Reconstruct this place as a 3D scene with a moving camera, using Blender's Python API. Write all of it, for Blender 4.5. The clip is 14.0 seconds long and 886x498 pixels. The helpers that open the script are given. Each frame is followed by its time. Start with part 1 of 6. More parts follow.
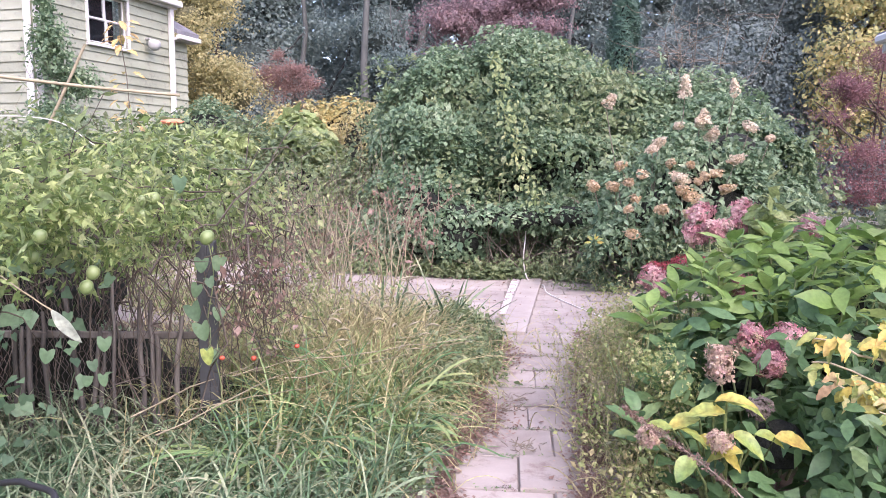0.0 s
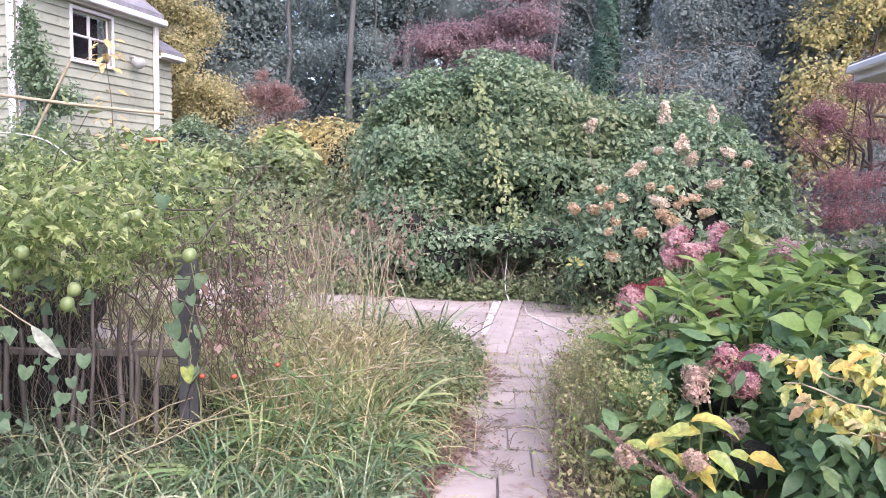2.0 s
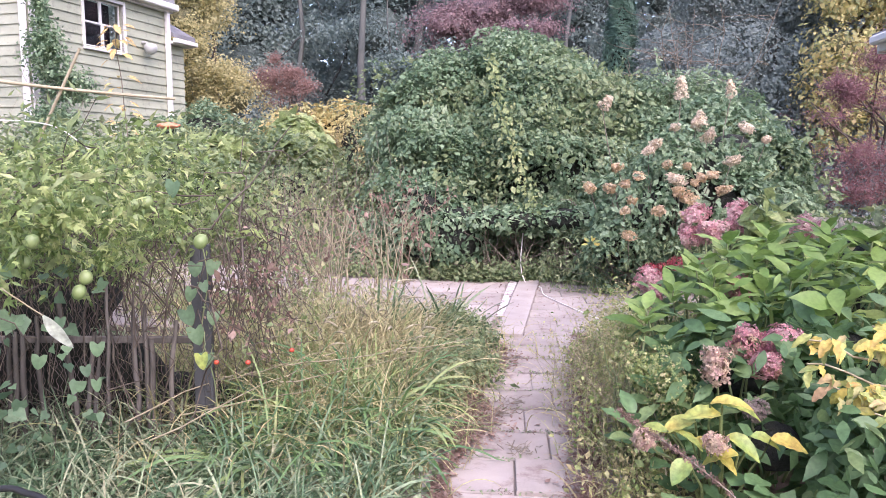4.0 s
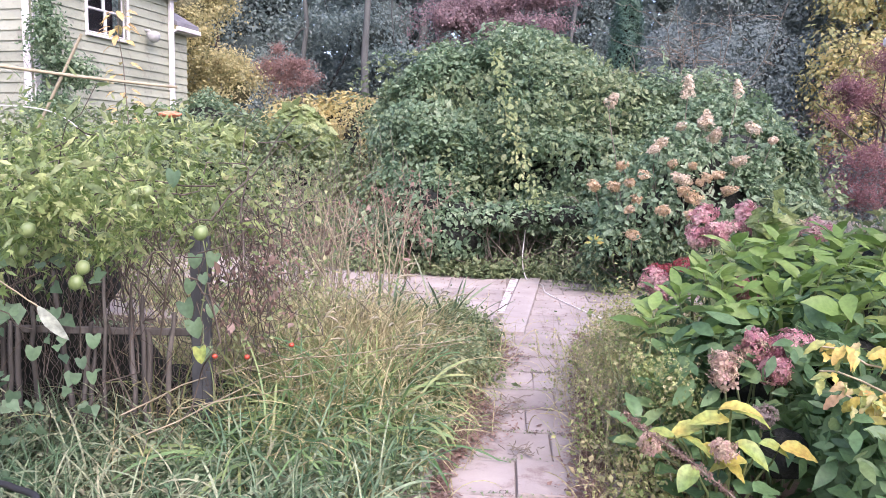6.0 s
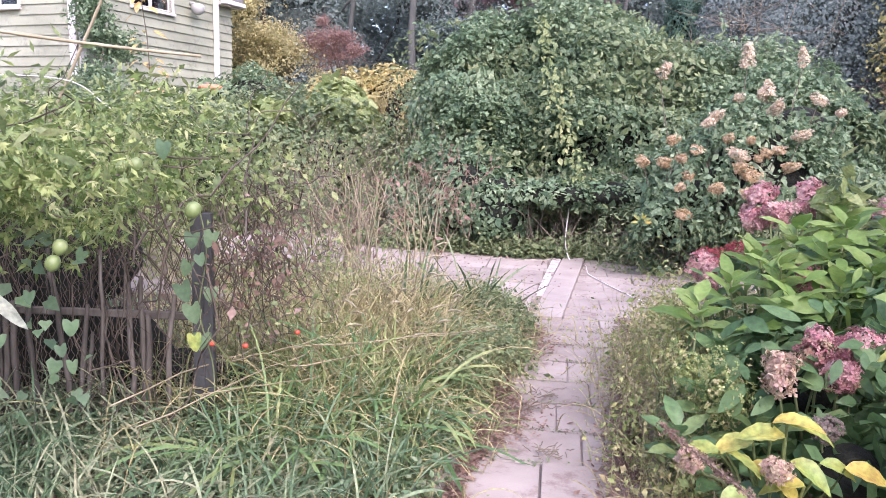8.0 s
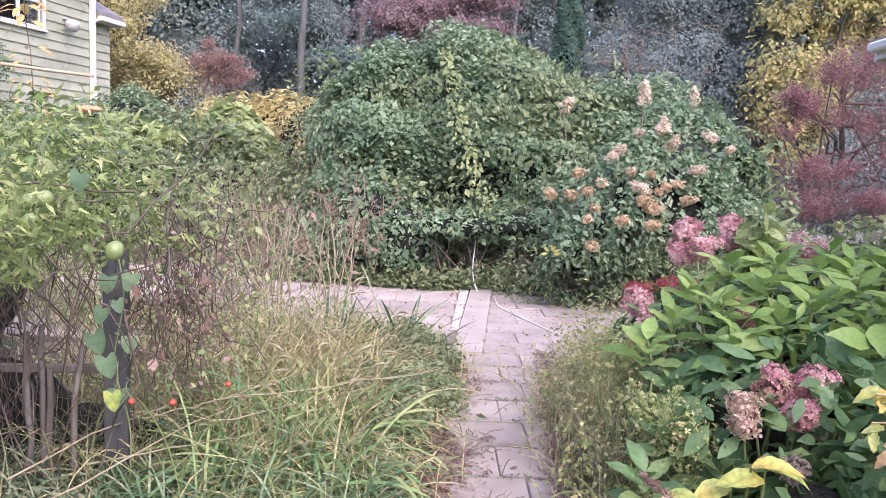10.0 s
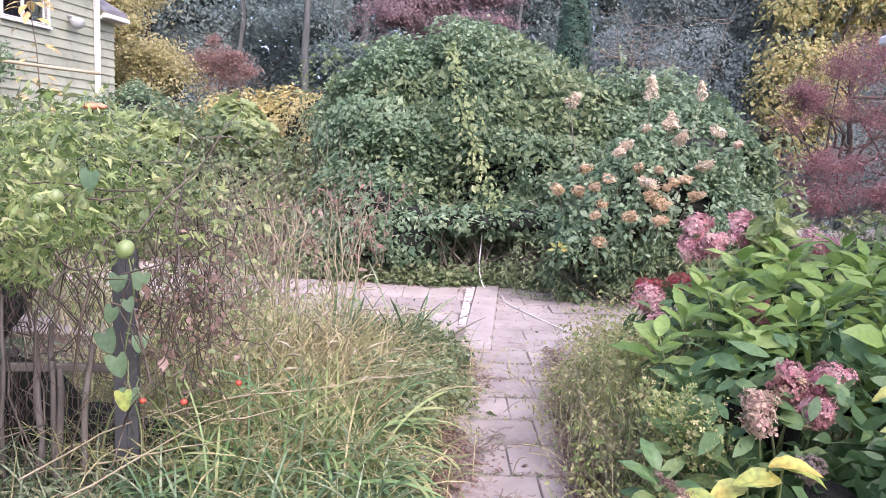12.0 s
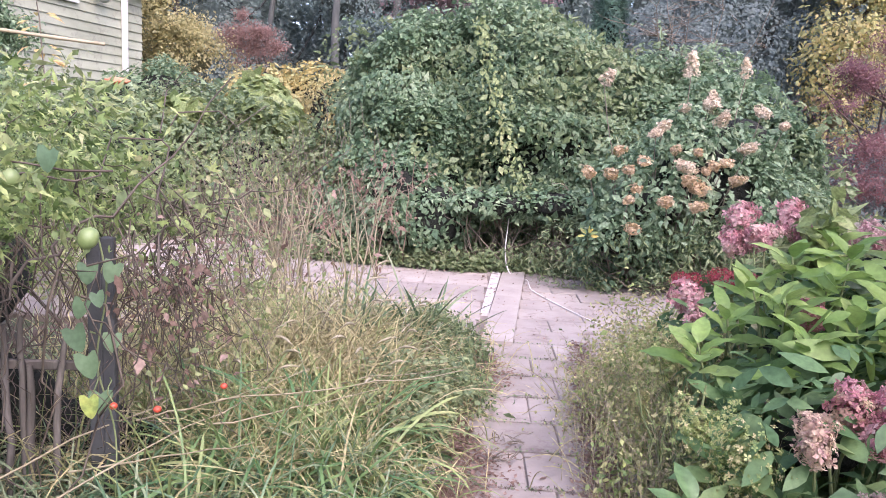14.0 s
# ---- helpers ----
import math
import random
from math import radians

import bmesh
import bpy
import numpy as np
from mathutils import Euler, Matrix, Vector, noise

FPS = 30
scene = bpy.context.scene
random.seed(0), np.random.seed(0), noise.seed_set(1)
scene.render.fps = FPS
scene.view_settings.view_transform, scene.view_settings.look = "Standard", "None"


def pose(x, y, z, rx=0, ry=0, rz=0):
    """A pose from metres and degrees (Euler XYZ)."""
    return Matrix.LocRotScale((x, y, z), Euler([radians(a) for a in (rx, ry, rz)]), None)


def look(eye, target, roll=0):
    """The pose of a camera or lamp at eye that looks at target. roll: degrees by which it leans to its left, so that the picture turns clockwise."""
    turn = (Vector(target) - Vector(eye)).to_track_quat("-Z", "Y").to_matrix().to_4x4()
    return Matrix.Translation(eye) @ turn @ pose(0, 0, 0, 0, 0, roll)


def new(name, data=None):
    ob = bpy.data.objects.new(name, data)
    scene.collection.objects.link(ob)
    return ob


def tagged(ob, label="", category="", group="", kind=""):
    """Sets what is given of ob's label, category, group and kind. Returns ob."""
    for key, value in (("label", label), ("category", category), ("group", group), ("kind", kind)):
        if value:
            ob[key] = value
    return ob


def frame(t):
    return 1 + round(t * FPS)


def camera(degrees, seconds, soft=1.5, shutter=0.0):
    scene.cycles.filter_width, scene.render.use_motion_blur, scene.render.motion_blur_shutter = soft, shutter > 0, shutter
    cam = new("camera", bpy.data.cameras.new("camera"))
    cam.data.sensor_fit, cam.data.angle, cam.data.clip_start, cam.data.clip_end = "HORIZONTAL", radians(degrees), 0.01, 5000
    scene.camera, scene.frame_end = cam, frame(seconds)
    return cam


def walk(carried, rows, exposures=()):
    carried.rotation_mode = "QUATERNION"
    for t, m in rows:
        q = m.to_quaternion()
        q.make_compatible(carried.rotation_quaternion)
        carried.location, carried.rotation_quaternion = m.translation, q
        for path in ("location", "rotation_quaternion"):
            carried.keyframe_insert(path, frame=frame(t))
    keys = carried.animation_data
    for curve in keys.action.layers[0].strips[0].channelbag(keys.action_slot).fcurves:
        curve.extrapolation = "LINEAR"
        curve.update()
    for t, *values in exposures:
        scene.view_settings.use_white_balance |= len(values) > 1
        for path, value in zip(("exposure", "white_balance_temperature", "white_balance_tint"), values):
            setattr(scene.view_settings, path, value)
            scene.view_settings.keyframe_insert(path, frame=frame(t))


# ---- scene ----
cam = camera(62.0, 14.0, 0.55)
PATH = [
    (0, (0.512, -0.499, 1.354), (0.344, 1.479, 1.107), 0.6),
    (0.5, (0.513, -0.510, 1.355), (0.366, 1.470, 1.116), 0.9),
    (1, (0.517, -0.510, 1.354), (0.373, 1.471, 1.116), 1.0),
    (1.5, (0.519, -0.518, 1.353), (0.381, 1.466, 1.138), 0.9),
    (2, (0.519, -0.533, 1.354), (0.397, 1.454, 1.165), 1.3),
    (2.5, (0.528, -0.528, 1.356), (0.413, 1.459, 1.160), 1.3),
    (3, (0.532, -0.511, 1.352), (0.393, 1.472, 1.133), 0.7),
    (3.2, (0.526, -0.510, 1.356), (0.374, 1.472, 1.137), 0.5),
    (5.3, (0.528, -0.447, 1.355), (0.359, 1.526, 1.071), 0.3),
    (5.5, (0.522, -0.446, 1.357), (0.354, 1.528, 1.083), 0.5),
    (6, (0.500, -0.432, 1.355), (0.338, 1.545, 1.100), 1.5),
    (6.5, (0.497, -0.395, 1.346), (0.348, 1.575, 1.034), 1.6),
    (7, (0.546, -0.270, 1.360), (0.267, 1.697, 1.131), 1.2),
    (7.5, (0.598, -0.163, 1.347), (0.308, 1.801, 1.102), 1.6),
    (8, (0.592, -0.109, 1.337), (0.298, 1.843, 1.014), 1.6),
    (8.5, (0.521, -0.052, 1.341), (0.306, 1.915, 1.048), 1.8),
    (9, (0.419, 0.006, 1.349), (0.313, 1.988, 1.101), 0.7),
    (9.2, (0.381, 0.018, 1.348), (0.327, 2.003, 1.106), 0.7),
    (11.3, (0.314, 0.061, 1.356), (0.356, 2.047, 1.122), 3.0),
    (11.5, (0.312, 0.065, 1.357), (0.355, 2.052, 1.130), 2.5),
    (12, (0.305, 0.061, 1.353), (0.312, 2.045, 1.103), 2.3),
    (12.5, (0.308, 0.109, 1.345), (0.287, 2.085, 1.034), 2.0),
    (13, (0.319, 0.225, 1.366), (0.193, 2.199, 1.068), 2.8),
    (13.5, (0.364, 0.331, 1.373), (0.181, 2.302, 1.088), 3.1),
    (14, (0.372, 0.374, 1.357), (0.297, 2.349, 1.048), 2.9),
]
walk(cam, [(t, look(eye, target, roll)) for t, eye, target, roll in PATH], [(0, 1.77, 6120, 33), (14, 1.77, 6120, 33)])

# ---- light and sky ----
SUN_ELEVATION, SUN_TURN = radians(48), radians(152)
world = bpy.data.worlds.new("overcast_sky")
scene.world = world
world.use_nodes = True
wt = world.node_tree
sky = wt.nodes.new("ShaderNodeTexSky")
sky.sky_type = "NISHITA"
sky.sun_disc = False
sky.sun_elevation, sky.sun_rotation = SUN_ELEVATION, SUN_TURN
sky.dust_density, sky.air_density, sky.ozone_density = 3.0, 1.0, 0.8
wt.nodes["Background"].inputs["Strength"].default_value = 0.15
wt.links.new(sky.outputs[0], wt.nodes["Background"].inputs["Color"])

sun_data = bpy.data.lights.new("sun", "SUN")
sun_data.energy, sun_data.angle, sun_data.color = 1.0, radians(70), (1.0, 0.97, 0.94)
sun = new("sun", sun_data)
sun.matrix_world = look((0, 0, 30), Vector((0, 0, 30)) - Vector((math.sin(SUN_TURN) * math.cos(SUN_ELEVATION), math.cos(SUN_TURN) * math.cos(SUN_ELEVATION), math.sin(SUN_ELEVATION))))

# ---- materials ----


def node(tree, kind, **values):
    n = tree.nodes.new(kind)
    for key, value in values.items():
        n.inputs[key.replace("_", " ")].default_value = value
    return n


def ramp_node(tree, colours, stops=None):
    n = tree.nodes.new("ShaderNodeValToRGB")
    el = n.color_ramp.elements
    count = len(colours)
    stops = stops or [i / max(1, count - 1) for i in range(count)]
    while len(el) < count:
        el.new(0.5)
    for e, c, p in zip(el, colours, stops):
        e.position, e.color = p, (*c, 1)
    return n


def leaf_material(name, colours, rough=0.5, through_light=0.38, scale=1.2, vein=0.25, speck=0.35, gloss=0.4):
    """Leaves: a colour of its own for each leaf, tone that drifts over the plant, blotches on the blade."""
    m = bpy.data.materials.new(name)
    m.use_nodes = True
    t = m.node_tree
    t.nodes.clear()
    out = t.nodes.new("ShaderNodeOutputMaterial")
    geo = t.nodes.new("ShaderNodeNewGeometry")
    info = t.nodes.new("ShaderNodeObjectInfo")
    co = t.nodes.new("ShaderNodeTexCoord")
    add = t.nodes.new("ShaderNodeMath")
    t.links.new(geo.outputs["Random Per Island"], add.inputs[0])
    t.links.new(info.outputs["Random"], add.inputs[1])
    wrap = t.nodes.new("ShaderNodeMath")
    wrap.operation = "FRACT"
    t.links.new(add.outputs[0], wrap.inputs[0])
    big = node(t, "ShaderNodeTexNoise", Scale=scale, Detail=2.0)
    t.links.new(geo.outputs["Position"], big.inputs["Vector"])
    mixv = t.nodes.new("ShaderNodeMath")
    mixv.operation = "MULTIPLY_ADD"
    mixv.inputs[1].default_value = 0.6
    t.links.new(wrap.outputs[0], mixv.inputs[0])
    shift = t.nodes.new("ShaderNodeMapRange")
    for key, value in (("From Min", 0.3), ("From Max", 0.7), ("To Min", 0.0), ("To Max", 0.4)):
        shift.inputs[key].default_value = value
    t.links.new(big.outputs["Fac"], shift.inputs["Value"])
    t.links.new(shift.outputs[0], mixv.inputs[2])
    ramp = ramp_node(t, colours)
    t.links.new(mixv.outputs[0], ramp.inputs["Fac"])
    fine = node(t, "ShaderNodeTexNoise", Scale=55.0, Detail=3.0)
    t.links.new(geo.outputs["Position"], fine.inputs["Vector"])
    tone = t.nodes.new("ShaderNodeMapRange")
    for key, value in (("From Min", 0.3), ("From Max", 0.7), ("To Min", 1 - speck), ("To Max", 1 + speck)):
        tone.inputs[key].default_value = value
    t.links.new(fine.outputs["Fac"], tone.inputs["Value"])
    col = t.nodes.new("ShaderNodeVectorMath")
    col.operation = "SCALE"
    t.links.new(ramp.outputs["Color"], col.inputs[0])
    t.links.new(tone.outputs[0], col.inputs["Scale"])
    bump = node(t, "ShaderNodeBump", Strength=vein, Distance=0.004)
    t.links.new(fine.outputs["Fac"], bump.inputs["Height"])
    bs = node(t, "ShaderNodeBsdfPrincipled", Roughness=rough)
    bs.inputs["Specular IOR Level"].default_value = gloss
    t.links.new(col.outputs[0], bs.inputs["Base Color"])
    t.links.new(bump.outputs[0], bs.inputs["Normal"])
    tr = t.nodes.new("ShaderNodeBsdfTranslucent")
    t.links.new(col.outputs[0], tr.inputs["Color"])
    mix = t.nodes.new("ShaderNodeMixShader")
    mix.inputs[0].default_value = through_light
    t.links.new(bs.outputs[0], mix.inputs[1])
    t.links.new(tr.outputs[0], mix.inputs[2])
    t.links.new(mix.outputs[0], out.inputs[0])
    return m


def rough_material(name, colours, scale=3.0, fine=60.0, rough=0.85, bump_strength=0.4, bump_depth=0.006, per_piece=0.0, stretch=(1, 1, 1), metal=0.0, stain=None):
    """Stone, wood, paint and soil: two scales of noise, bump, a tone of its own for each piece, stains."""
    m = bpy.data.materials.new(name)
    m.use_nodes = True
    t = m.node_tree
    bs = t.nodes["Principled BSDF"]
    bs.inputs["Roughness"].default_value, bs.inputs["Metallic"].default_value = rough, metal
    geo = t.nodes.new("ShaderNodeNewGeometry")
    info = t.nodes.new("ShaderNodeObjectInfo")
    vec = t.nodes.new("ShaderNodeVectorMath")
    vec.operation = "MULTIPLY"
    vec.inputs[1].default_value = stretch
    t.links.new(geo.outputs["Position"], vec.inputs[0])
    a = node(t, "ShaderNodeTexNoise", Scale=scale, Detail=5.0, Roughness=0.6)
    b = node(t, "ShaderNodeTexNoise", Scale=fine, Detail=4.0, Roughness=0.7)
    for n in (a, b):
        t.links.new(vec.outputs[0], n.inputs["Vector"])
    s = t.nodes.new("ShaderNodeMath")
    s.operation = "MULTIPLY_ADD"
    s.inputs[1].default_value = 0.3
    t.links.new(b.outputs["Fac"], s.inputs[0])
    half = t.nodes.new("ShaderNodeMapRange")
    for key, value in (("From Min", 0.25), ("From Max", 0.75), ("To Min", -0.1), ("To Max", 0.85)):
        half.inputs[key].default_value = value
    t.links.new(a.outputs["Fac"], half.inputs["Value"])
    t.links.new(half.outputs[0], s.inputs[2])
    ramp = ramp_node(t, colours)
    t.links.new(s.outputs[0], ramp.inputs["Fac"])
    last = ramp.outputs["Color"]
    if per_piece:
        p = t.nodes.new("ShaderNodeMapRange")
        p.inputs["To Min"].default_value, p.inputs["To Max"].default_value = 1 - per_piece, 1 + per_piece
        t.links.new(info.outputs["Random"], p.inputs["Value"])
        v = t.nodes.new("ShaderNodeVectorMath")
        v.operation = "SCALE"
        t.links.new(last, v.inputs[0])
        t.links.new(p.outputs[0], v.inputs["Scale"])
        last = v.outputs[0]
    if stain:
        colour, size, low, high = stain
        d = node(t, "ShaderNodeTexNoise", Scale=size, Detail=6.0, Roughness=0.75)
        t.links.new(geo.outputs["Position"], d.inputs["Vector"])
        e = t.nodes.new("ShaderNodeMapRange")
        e.inputs["From Min"].default_value, e.inputs["From Max"].default_value = low, high
        t.links.new(d.outputs["Fac"], e.inputs["Value"])
        mx = t.nodes.new("ShaderNodeMix")
        mx.data_type = "RGBA"
        t.links.new(e.outputs[0], mx.inputs["Factor"])
        t.links.new(last, mx.inputs["A"])
        mx.inputs["B"].default_value = (*colour, 1)
        last = mx.outputs["Result"]
    t.links.new(last, bs.inputs["Base Color"])
    bump = node(t, "ShaderNodeBump", Strength=bump_strength, Distance=bump_depth)
    t.links.new(b.outputs["Fac"], bump.inputs["Height"])
    t.links.new(bump.outputs[0], bs.inputs["Normal"])
    return m


M_VINE = leaf_material("vine_leaf", [(0.055, 0.1, 0.055), (0.105, 0.18, 0.095), (0.175, 0.265, 0.145), (0.26, 0.35, 0.2), (0.42, 0.49, 0.32)], scale=0.9)
M_LIANE = leaf_material("light_vine_leaf", [(0.14, 0.2, 0.08), (0.22, 0.28, 0.11), (0.36, 0.38, 0.17)])
M_BRAMBLE = leaf_material("bramble_leaf", [(0.045, 0.08, 0.028), (0.11, 0.175, 0.05), (0.2, 0.28, 0.085), (0.34, 0.4, 0.145), (0.46, 0.46, 0.25)], scale=2.0, through_light=0.35)
M_GARDEN = leaf_material("garden_leaf", [(0.09, 0.14, 0.07), (0.15, 0.21, 0.1), (0.22, 0.28, 0.13), (0.31, 0.33, 0.18)], scale=0.8)
M_WEED = leaf_material("weed_leaf", [(0.12, 0.18, 0.07), (0.2, 0.27, 0.1), (0.3, 0.34, 0.15), (0.38, 0.31, 0.18)], scale=2.5)
M_GOLD = leaf_material("golden_leaf", [(0.4, 0.33, 0.13), (0.52, 0.42, 0.17), (0.42, 0.42, 0.19), (0.54, 0.38, 0.2)], scale=2.0)
M_SILVER = leaf_material("silvery_leaf_back", [(0.4, 0.45, 0.34), (0.5, 0.54, 0.43)], scale=5.0)
M_BORDER = leaf_material("border_weed_leaf", [(0.13, 0.2, 0.06), (0.23, 0.31, 0.1), (0.38, 0.41, 0.16), (0.48, 0.42, 0.22), (0.24, 0.26, 0.1)], scale=3.0)
M_YELLOW = leaf_material("yellow_leaf", [(0.22, 0.28, 0.14), (0.34, 0.37, 0.17), (0.5, 0.47, 0.2), (0.56, 0.47, 0.22), (0.28, 0.33, 0.17), (0.42, 0.43, 0.19)], scale=1.2, speck=0.05, through_light=0.5, gloss=0.1)
M_OLIVE = leaf_material("yellow_olive_leaf", [(0.3, 0.31, 0.17), (0.42, 0.4, 0.2), (0.52, 0.47, 0.24), (0.34, 0.36, 0.2)], scale=0.7, speck=0.0, through_light=0.5, gloss=0.1)
M_LIME = leaf_material("lime_leaf", [(0.18, 0.25, 0.09), (0.29, 0.36, 0.14), (0.4, 0.43, 0.21)], scale=1.5)
M_RED = leaf_material("red_maple_leaf", [(0.14, 0.085, 0.09), (0.21, 0.12, 0.125), (0.32, 0.16, 0.16), (0.25, 0.2, 0.17)], scale=1.5, speck=0.1, through_light=0.5)
M_MAUVE = leaf_material("mauve_maple_leaf", [(0.21, 0.17, 0.175), (0.28, 0.205, 0.21), (0.34, 0.24, 0.24), (0.27, 0.27, 0.25)], speck=0.0, scale=0.6, rough=1.0, through_light=0.5, vein=0.0, gloss=0.0)
M_RUST = leaf_material("rust_leaf", [(0.26, 0.17, 0.15), (0.33, 0.215, 0.185), (0.38, 0.28, 0.22)], speck=0.0, scale=1.0, through_light=0.5, gloss=0.0)
# Both paler and bluer than foliage: distance haze is mixed into the colour.
M_WOODS = leaf_material("hazed_woods_leaf", [(0.14, 0.2, 0.185), (0.205, 0.27, 0.25), (0.26, 0.33, 0.3), (0.31, 0.375, 0.325)], scale=0.25, through_light=0.5, speck=0.0, rough=1.0, vein=0.0, gloss=0.0)
M_GREY = leaf_material("hazed_grey_green_leaf", [(0.16, 0.21, 0.2), (0.22, 0.275, 0.26), (0.29, 0.345, 0.315)], scale=0.6, speck=0.0, rough=1.0, through_light=0.5, vein=0.0, gloss=0.05)
M_CYPRESS = leaf_material("cypress_needle", [(0.05, 0.11, 0.08), (0.08, 0.16, 0.11), (0.12, 0.21, 0.14)], scale=2.0)
M_GRASS = leaf_material("grass_blade", [(0.045, 0.095, 0.045), (0.085, 0.16, 0.075), (0.15, 0.225, 0.115), (0.3, 0.34, 0.2), (0.3, 0.25, 0.15)], scale=1.6, through_light=0.3)
M_LILY = leaf_material("day_lily_leaf", [(0.05, 0.12, 0.045), (0.09, 0.185, 0.065), (0.15, 0.25, 0.09), (0.27, 0.33, 0.12), (0.42, 0.39, 0.2)], scale=4.0, through_light=0.3, speck=0.1)
M_STRAW = leaf_material("dry_grass", [(0.19, 0.16, 0.08), (0.34, 0.3, 0.15), (0.49, 0.44, 0.24), (0.25, 0.3, 0.11), (0.14, 0.2, 0.07)], scale=2.0, rough=0.8)
M_SEEDHEAD = rough_material("pale_seed_head", [(0.2, 0.18, 0.11), (0.33, 0.3, 0.19), (0.46, 0.42, 0.3)], scale=20, fine=300, bump_strength=1.0, bump_depth=0.004)
M_DEAD = leaf_material("dead_leaf", [(0.13, 0.085, 0.065), (0.25, 0.165, 0.125), (0.39, 0.29, 0.235)], scale=3.0, rough=0.85)
M_HYD = leaf_material("hydrangea_leaf", [(0.08, 0.155, 0.035), (0.14, 0.24, 0.055), (0.21, 0.32, 0.085), (0.32, 0.39, 0.14)], scale=2.0, rough=0.45, speck=0.15)
# Darker copy of M_HYD for inner and low leaves, shade put into the colour.
M_HYD_DARK = leaf_material("hydrangea_shade_green_leaf", [(0.045, 0.1, 0.04), (0.085, 0.165, 0.065), (0.13, 0.23, 0.09), (0.24, 0.31, 0.12)], scale=2.0, rough=0.45, speck=0.2)
M_HOSTA = leaf_material("fading_leaf", [(0.17, 0.28, 0.09), (0.28, 0.37, 0.1), (0.42, 0.44, 0.11), (0.52, 0.42, 0.1), (0.48, 0.26, 0.08)], scale=14.0, rough=0.4, speck=0.3)
M_PEONY = leaf_material("peony_yellow_leaf", [(0.44, 0.27, 0.1), (0.54, 0.43, 0.1), (0.46, 0.45, 0.12), (0.27, 0.35, 0.12), (0.5, 0.36, 0.18), (0.34, 0.2, 0.12)], scale=5.0, speck=0.3)
M_PINK = leaf_material("pink_petal", [(0.38, 0.16, 0.17), (0.5, 0.25, 0.26), (0.6, 0.4, 0.37), (0.48, 0.41, 0.29)], scale=12.0, rough=0.7)
M_FADED = leaf_material("faded_pink_petal", [(0.24, 0.08, 0.1), (0.4, 0.17, 0.19), (0.46, 0.3, 0.22), (0.36, 0.33, 0.18)], scale=14.0, rough=0.7)
M_DRYING = leaf_material("drying_petal", [(0.36, 0.2, 0.19), (0.48, 0.34, 0.27), (0.52, 0.43, 0.29), (0.38, 0.24, 0.22)], scale=14.0, rough=0.8)
M_DEAD_HEAD = leaf_material("dead_petal", [(0.2, 0.15, 0.13), (0.32, 0.26, 0.22), (0.42, 0.36, 0.3)], scale=14.0, rough=0.9)
M_PANICLE = leaf_material("cream_pink_petal", [(0.5, 0.38, 0.27), (0.66, 0.56, 0.41), (0.76, 0.71, 0.56)], scale=6.0, rough=0.7)
M_TAN_PETAL = leaf_material("tan_petal", [(0.36, 0.26, 0.13), (0.52, 0.39, 0.22), (0.62, 0.48, 0.34), (0.42, 0.4, 0.22)], scale=6.0, rough=0.8)
M_SEDUM = leaf_material("dark_red_floret", [(0.24, 0.04, 0.05), (0.36, 0.07, 0.08), (0.42, 0.13, 0.12)], scale=10.0, rough=0.8)
M_HEART = leaf_material("heart_leaf_blade", [(0.08, 0.14, 0.08), (0.13, 0.22, 0.115), (0.2, 0.3, 0.16)], scale=5.0, speck=0.15)
M_ORANGE = leaf_material("orange_leaf", [(0.6, 0.48, 0.18), (0.58, 0.4, 0.18), (0.45, 0.48, 0.18)], scale=4.0)
# Half-shaded leaf tones for bodies that fill the gaps in distant crowns.
M_WOODS_MASS = rough_material("woods_shade_fill", [(0.06, 0.085, 0.08), (0.11, 0.145, 0.13), (0.17, 0.215, 0.19)], scale=5, fine=30, rough=1.0, bump_strength=1.0, bump_depth=0.1)
M_YELLOW_MASS = rough_material("yellow_shade_fill", [(0.1, 0.11, 0.06), (0.17, 0.17, 0.09), (0.25, 0.24, 0.12)], scale=6, fine=30, rough=1.0, bump_strength=1.0, bump_depth=0.1)
M_MAUVE_MASS = rough_material("mauve_shade_fill", [(0.1, 0.08, 0.085), (0.15, 0.115, 0.12), (0.21, 0.15, 0.155)], scale=6, fine=30, rough=1.0, bump_strength=1.0, bump_depth=0.1)
# Near-black: the shade inside plants is painted into this colour.
M_CORE = rough_material("inner_shade", [(0.006, 0.008, 0.006), (0.016, 0.02, 0.013), (0.04, 0.042, 0.028)], scale=14, fine=60, rough=1.0, bump_strength=1.0, bump_depth=0.05)
M_BARK = rough_material("bark", [(0.05, 0.04, 0.032), (0.11, 0.09, 0.07), (0.17, 0.14, 0.11)], scale=8, fine=70, stretch=(1, 1, 0.25), bump_depth=0.01)
M_DARKBARK = rough_material("dark_bark", [(0.05, 0.056, 0.05), (0.08, 0.088, 0.078), (0.11, 0.115, 0.1)], scale=6, fine=50, stretch=(1, 1, 0.25), bump_depth=0.01)
M_TWIG = rough_material("twig", [(0.09, 0.075, 0.052), (0.17, 0.145, 0.105), (0.28, 0.245, 0.185)], scale=9, fine=90)
M_VINE_STEM = rough_material("brown_vine_stem", [(0.035, 0.028, 0.02), (0.075, 0.06, 0.042), (0.17, 0.14, 0.1)], scale=9, fine=90)
M_TWIG_PALE = rough_material("pale_dry_stem", [(0.18, 0.155, 0.09), (0.29, 0.255, 0.155), (0.4, 0.355, 0.235)], scale=9, fine=90)
M_TWIG_RED = rough_material("reddish_stem", [(0.19, 0.125, 0.09), (0.31, 0.22, 0.16), (0.42, 0.33, 0.24)], scale=9, fine=90)
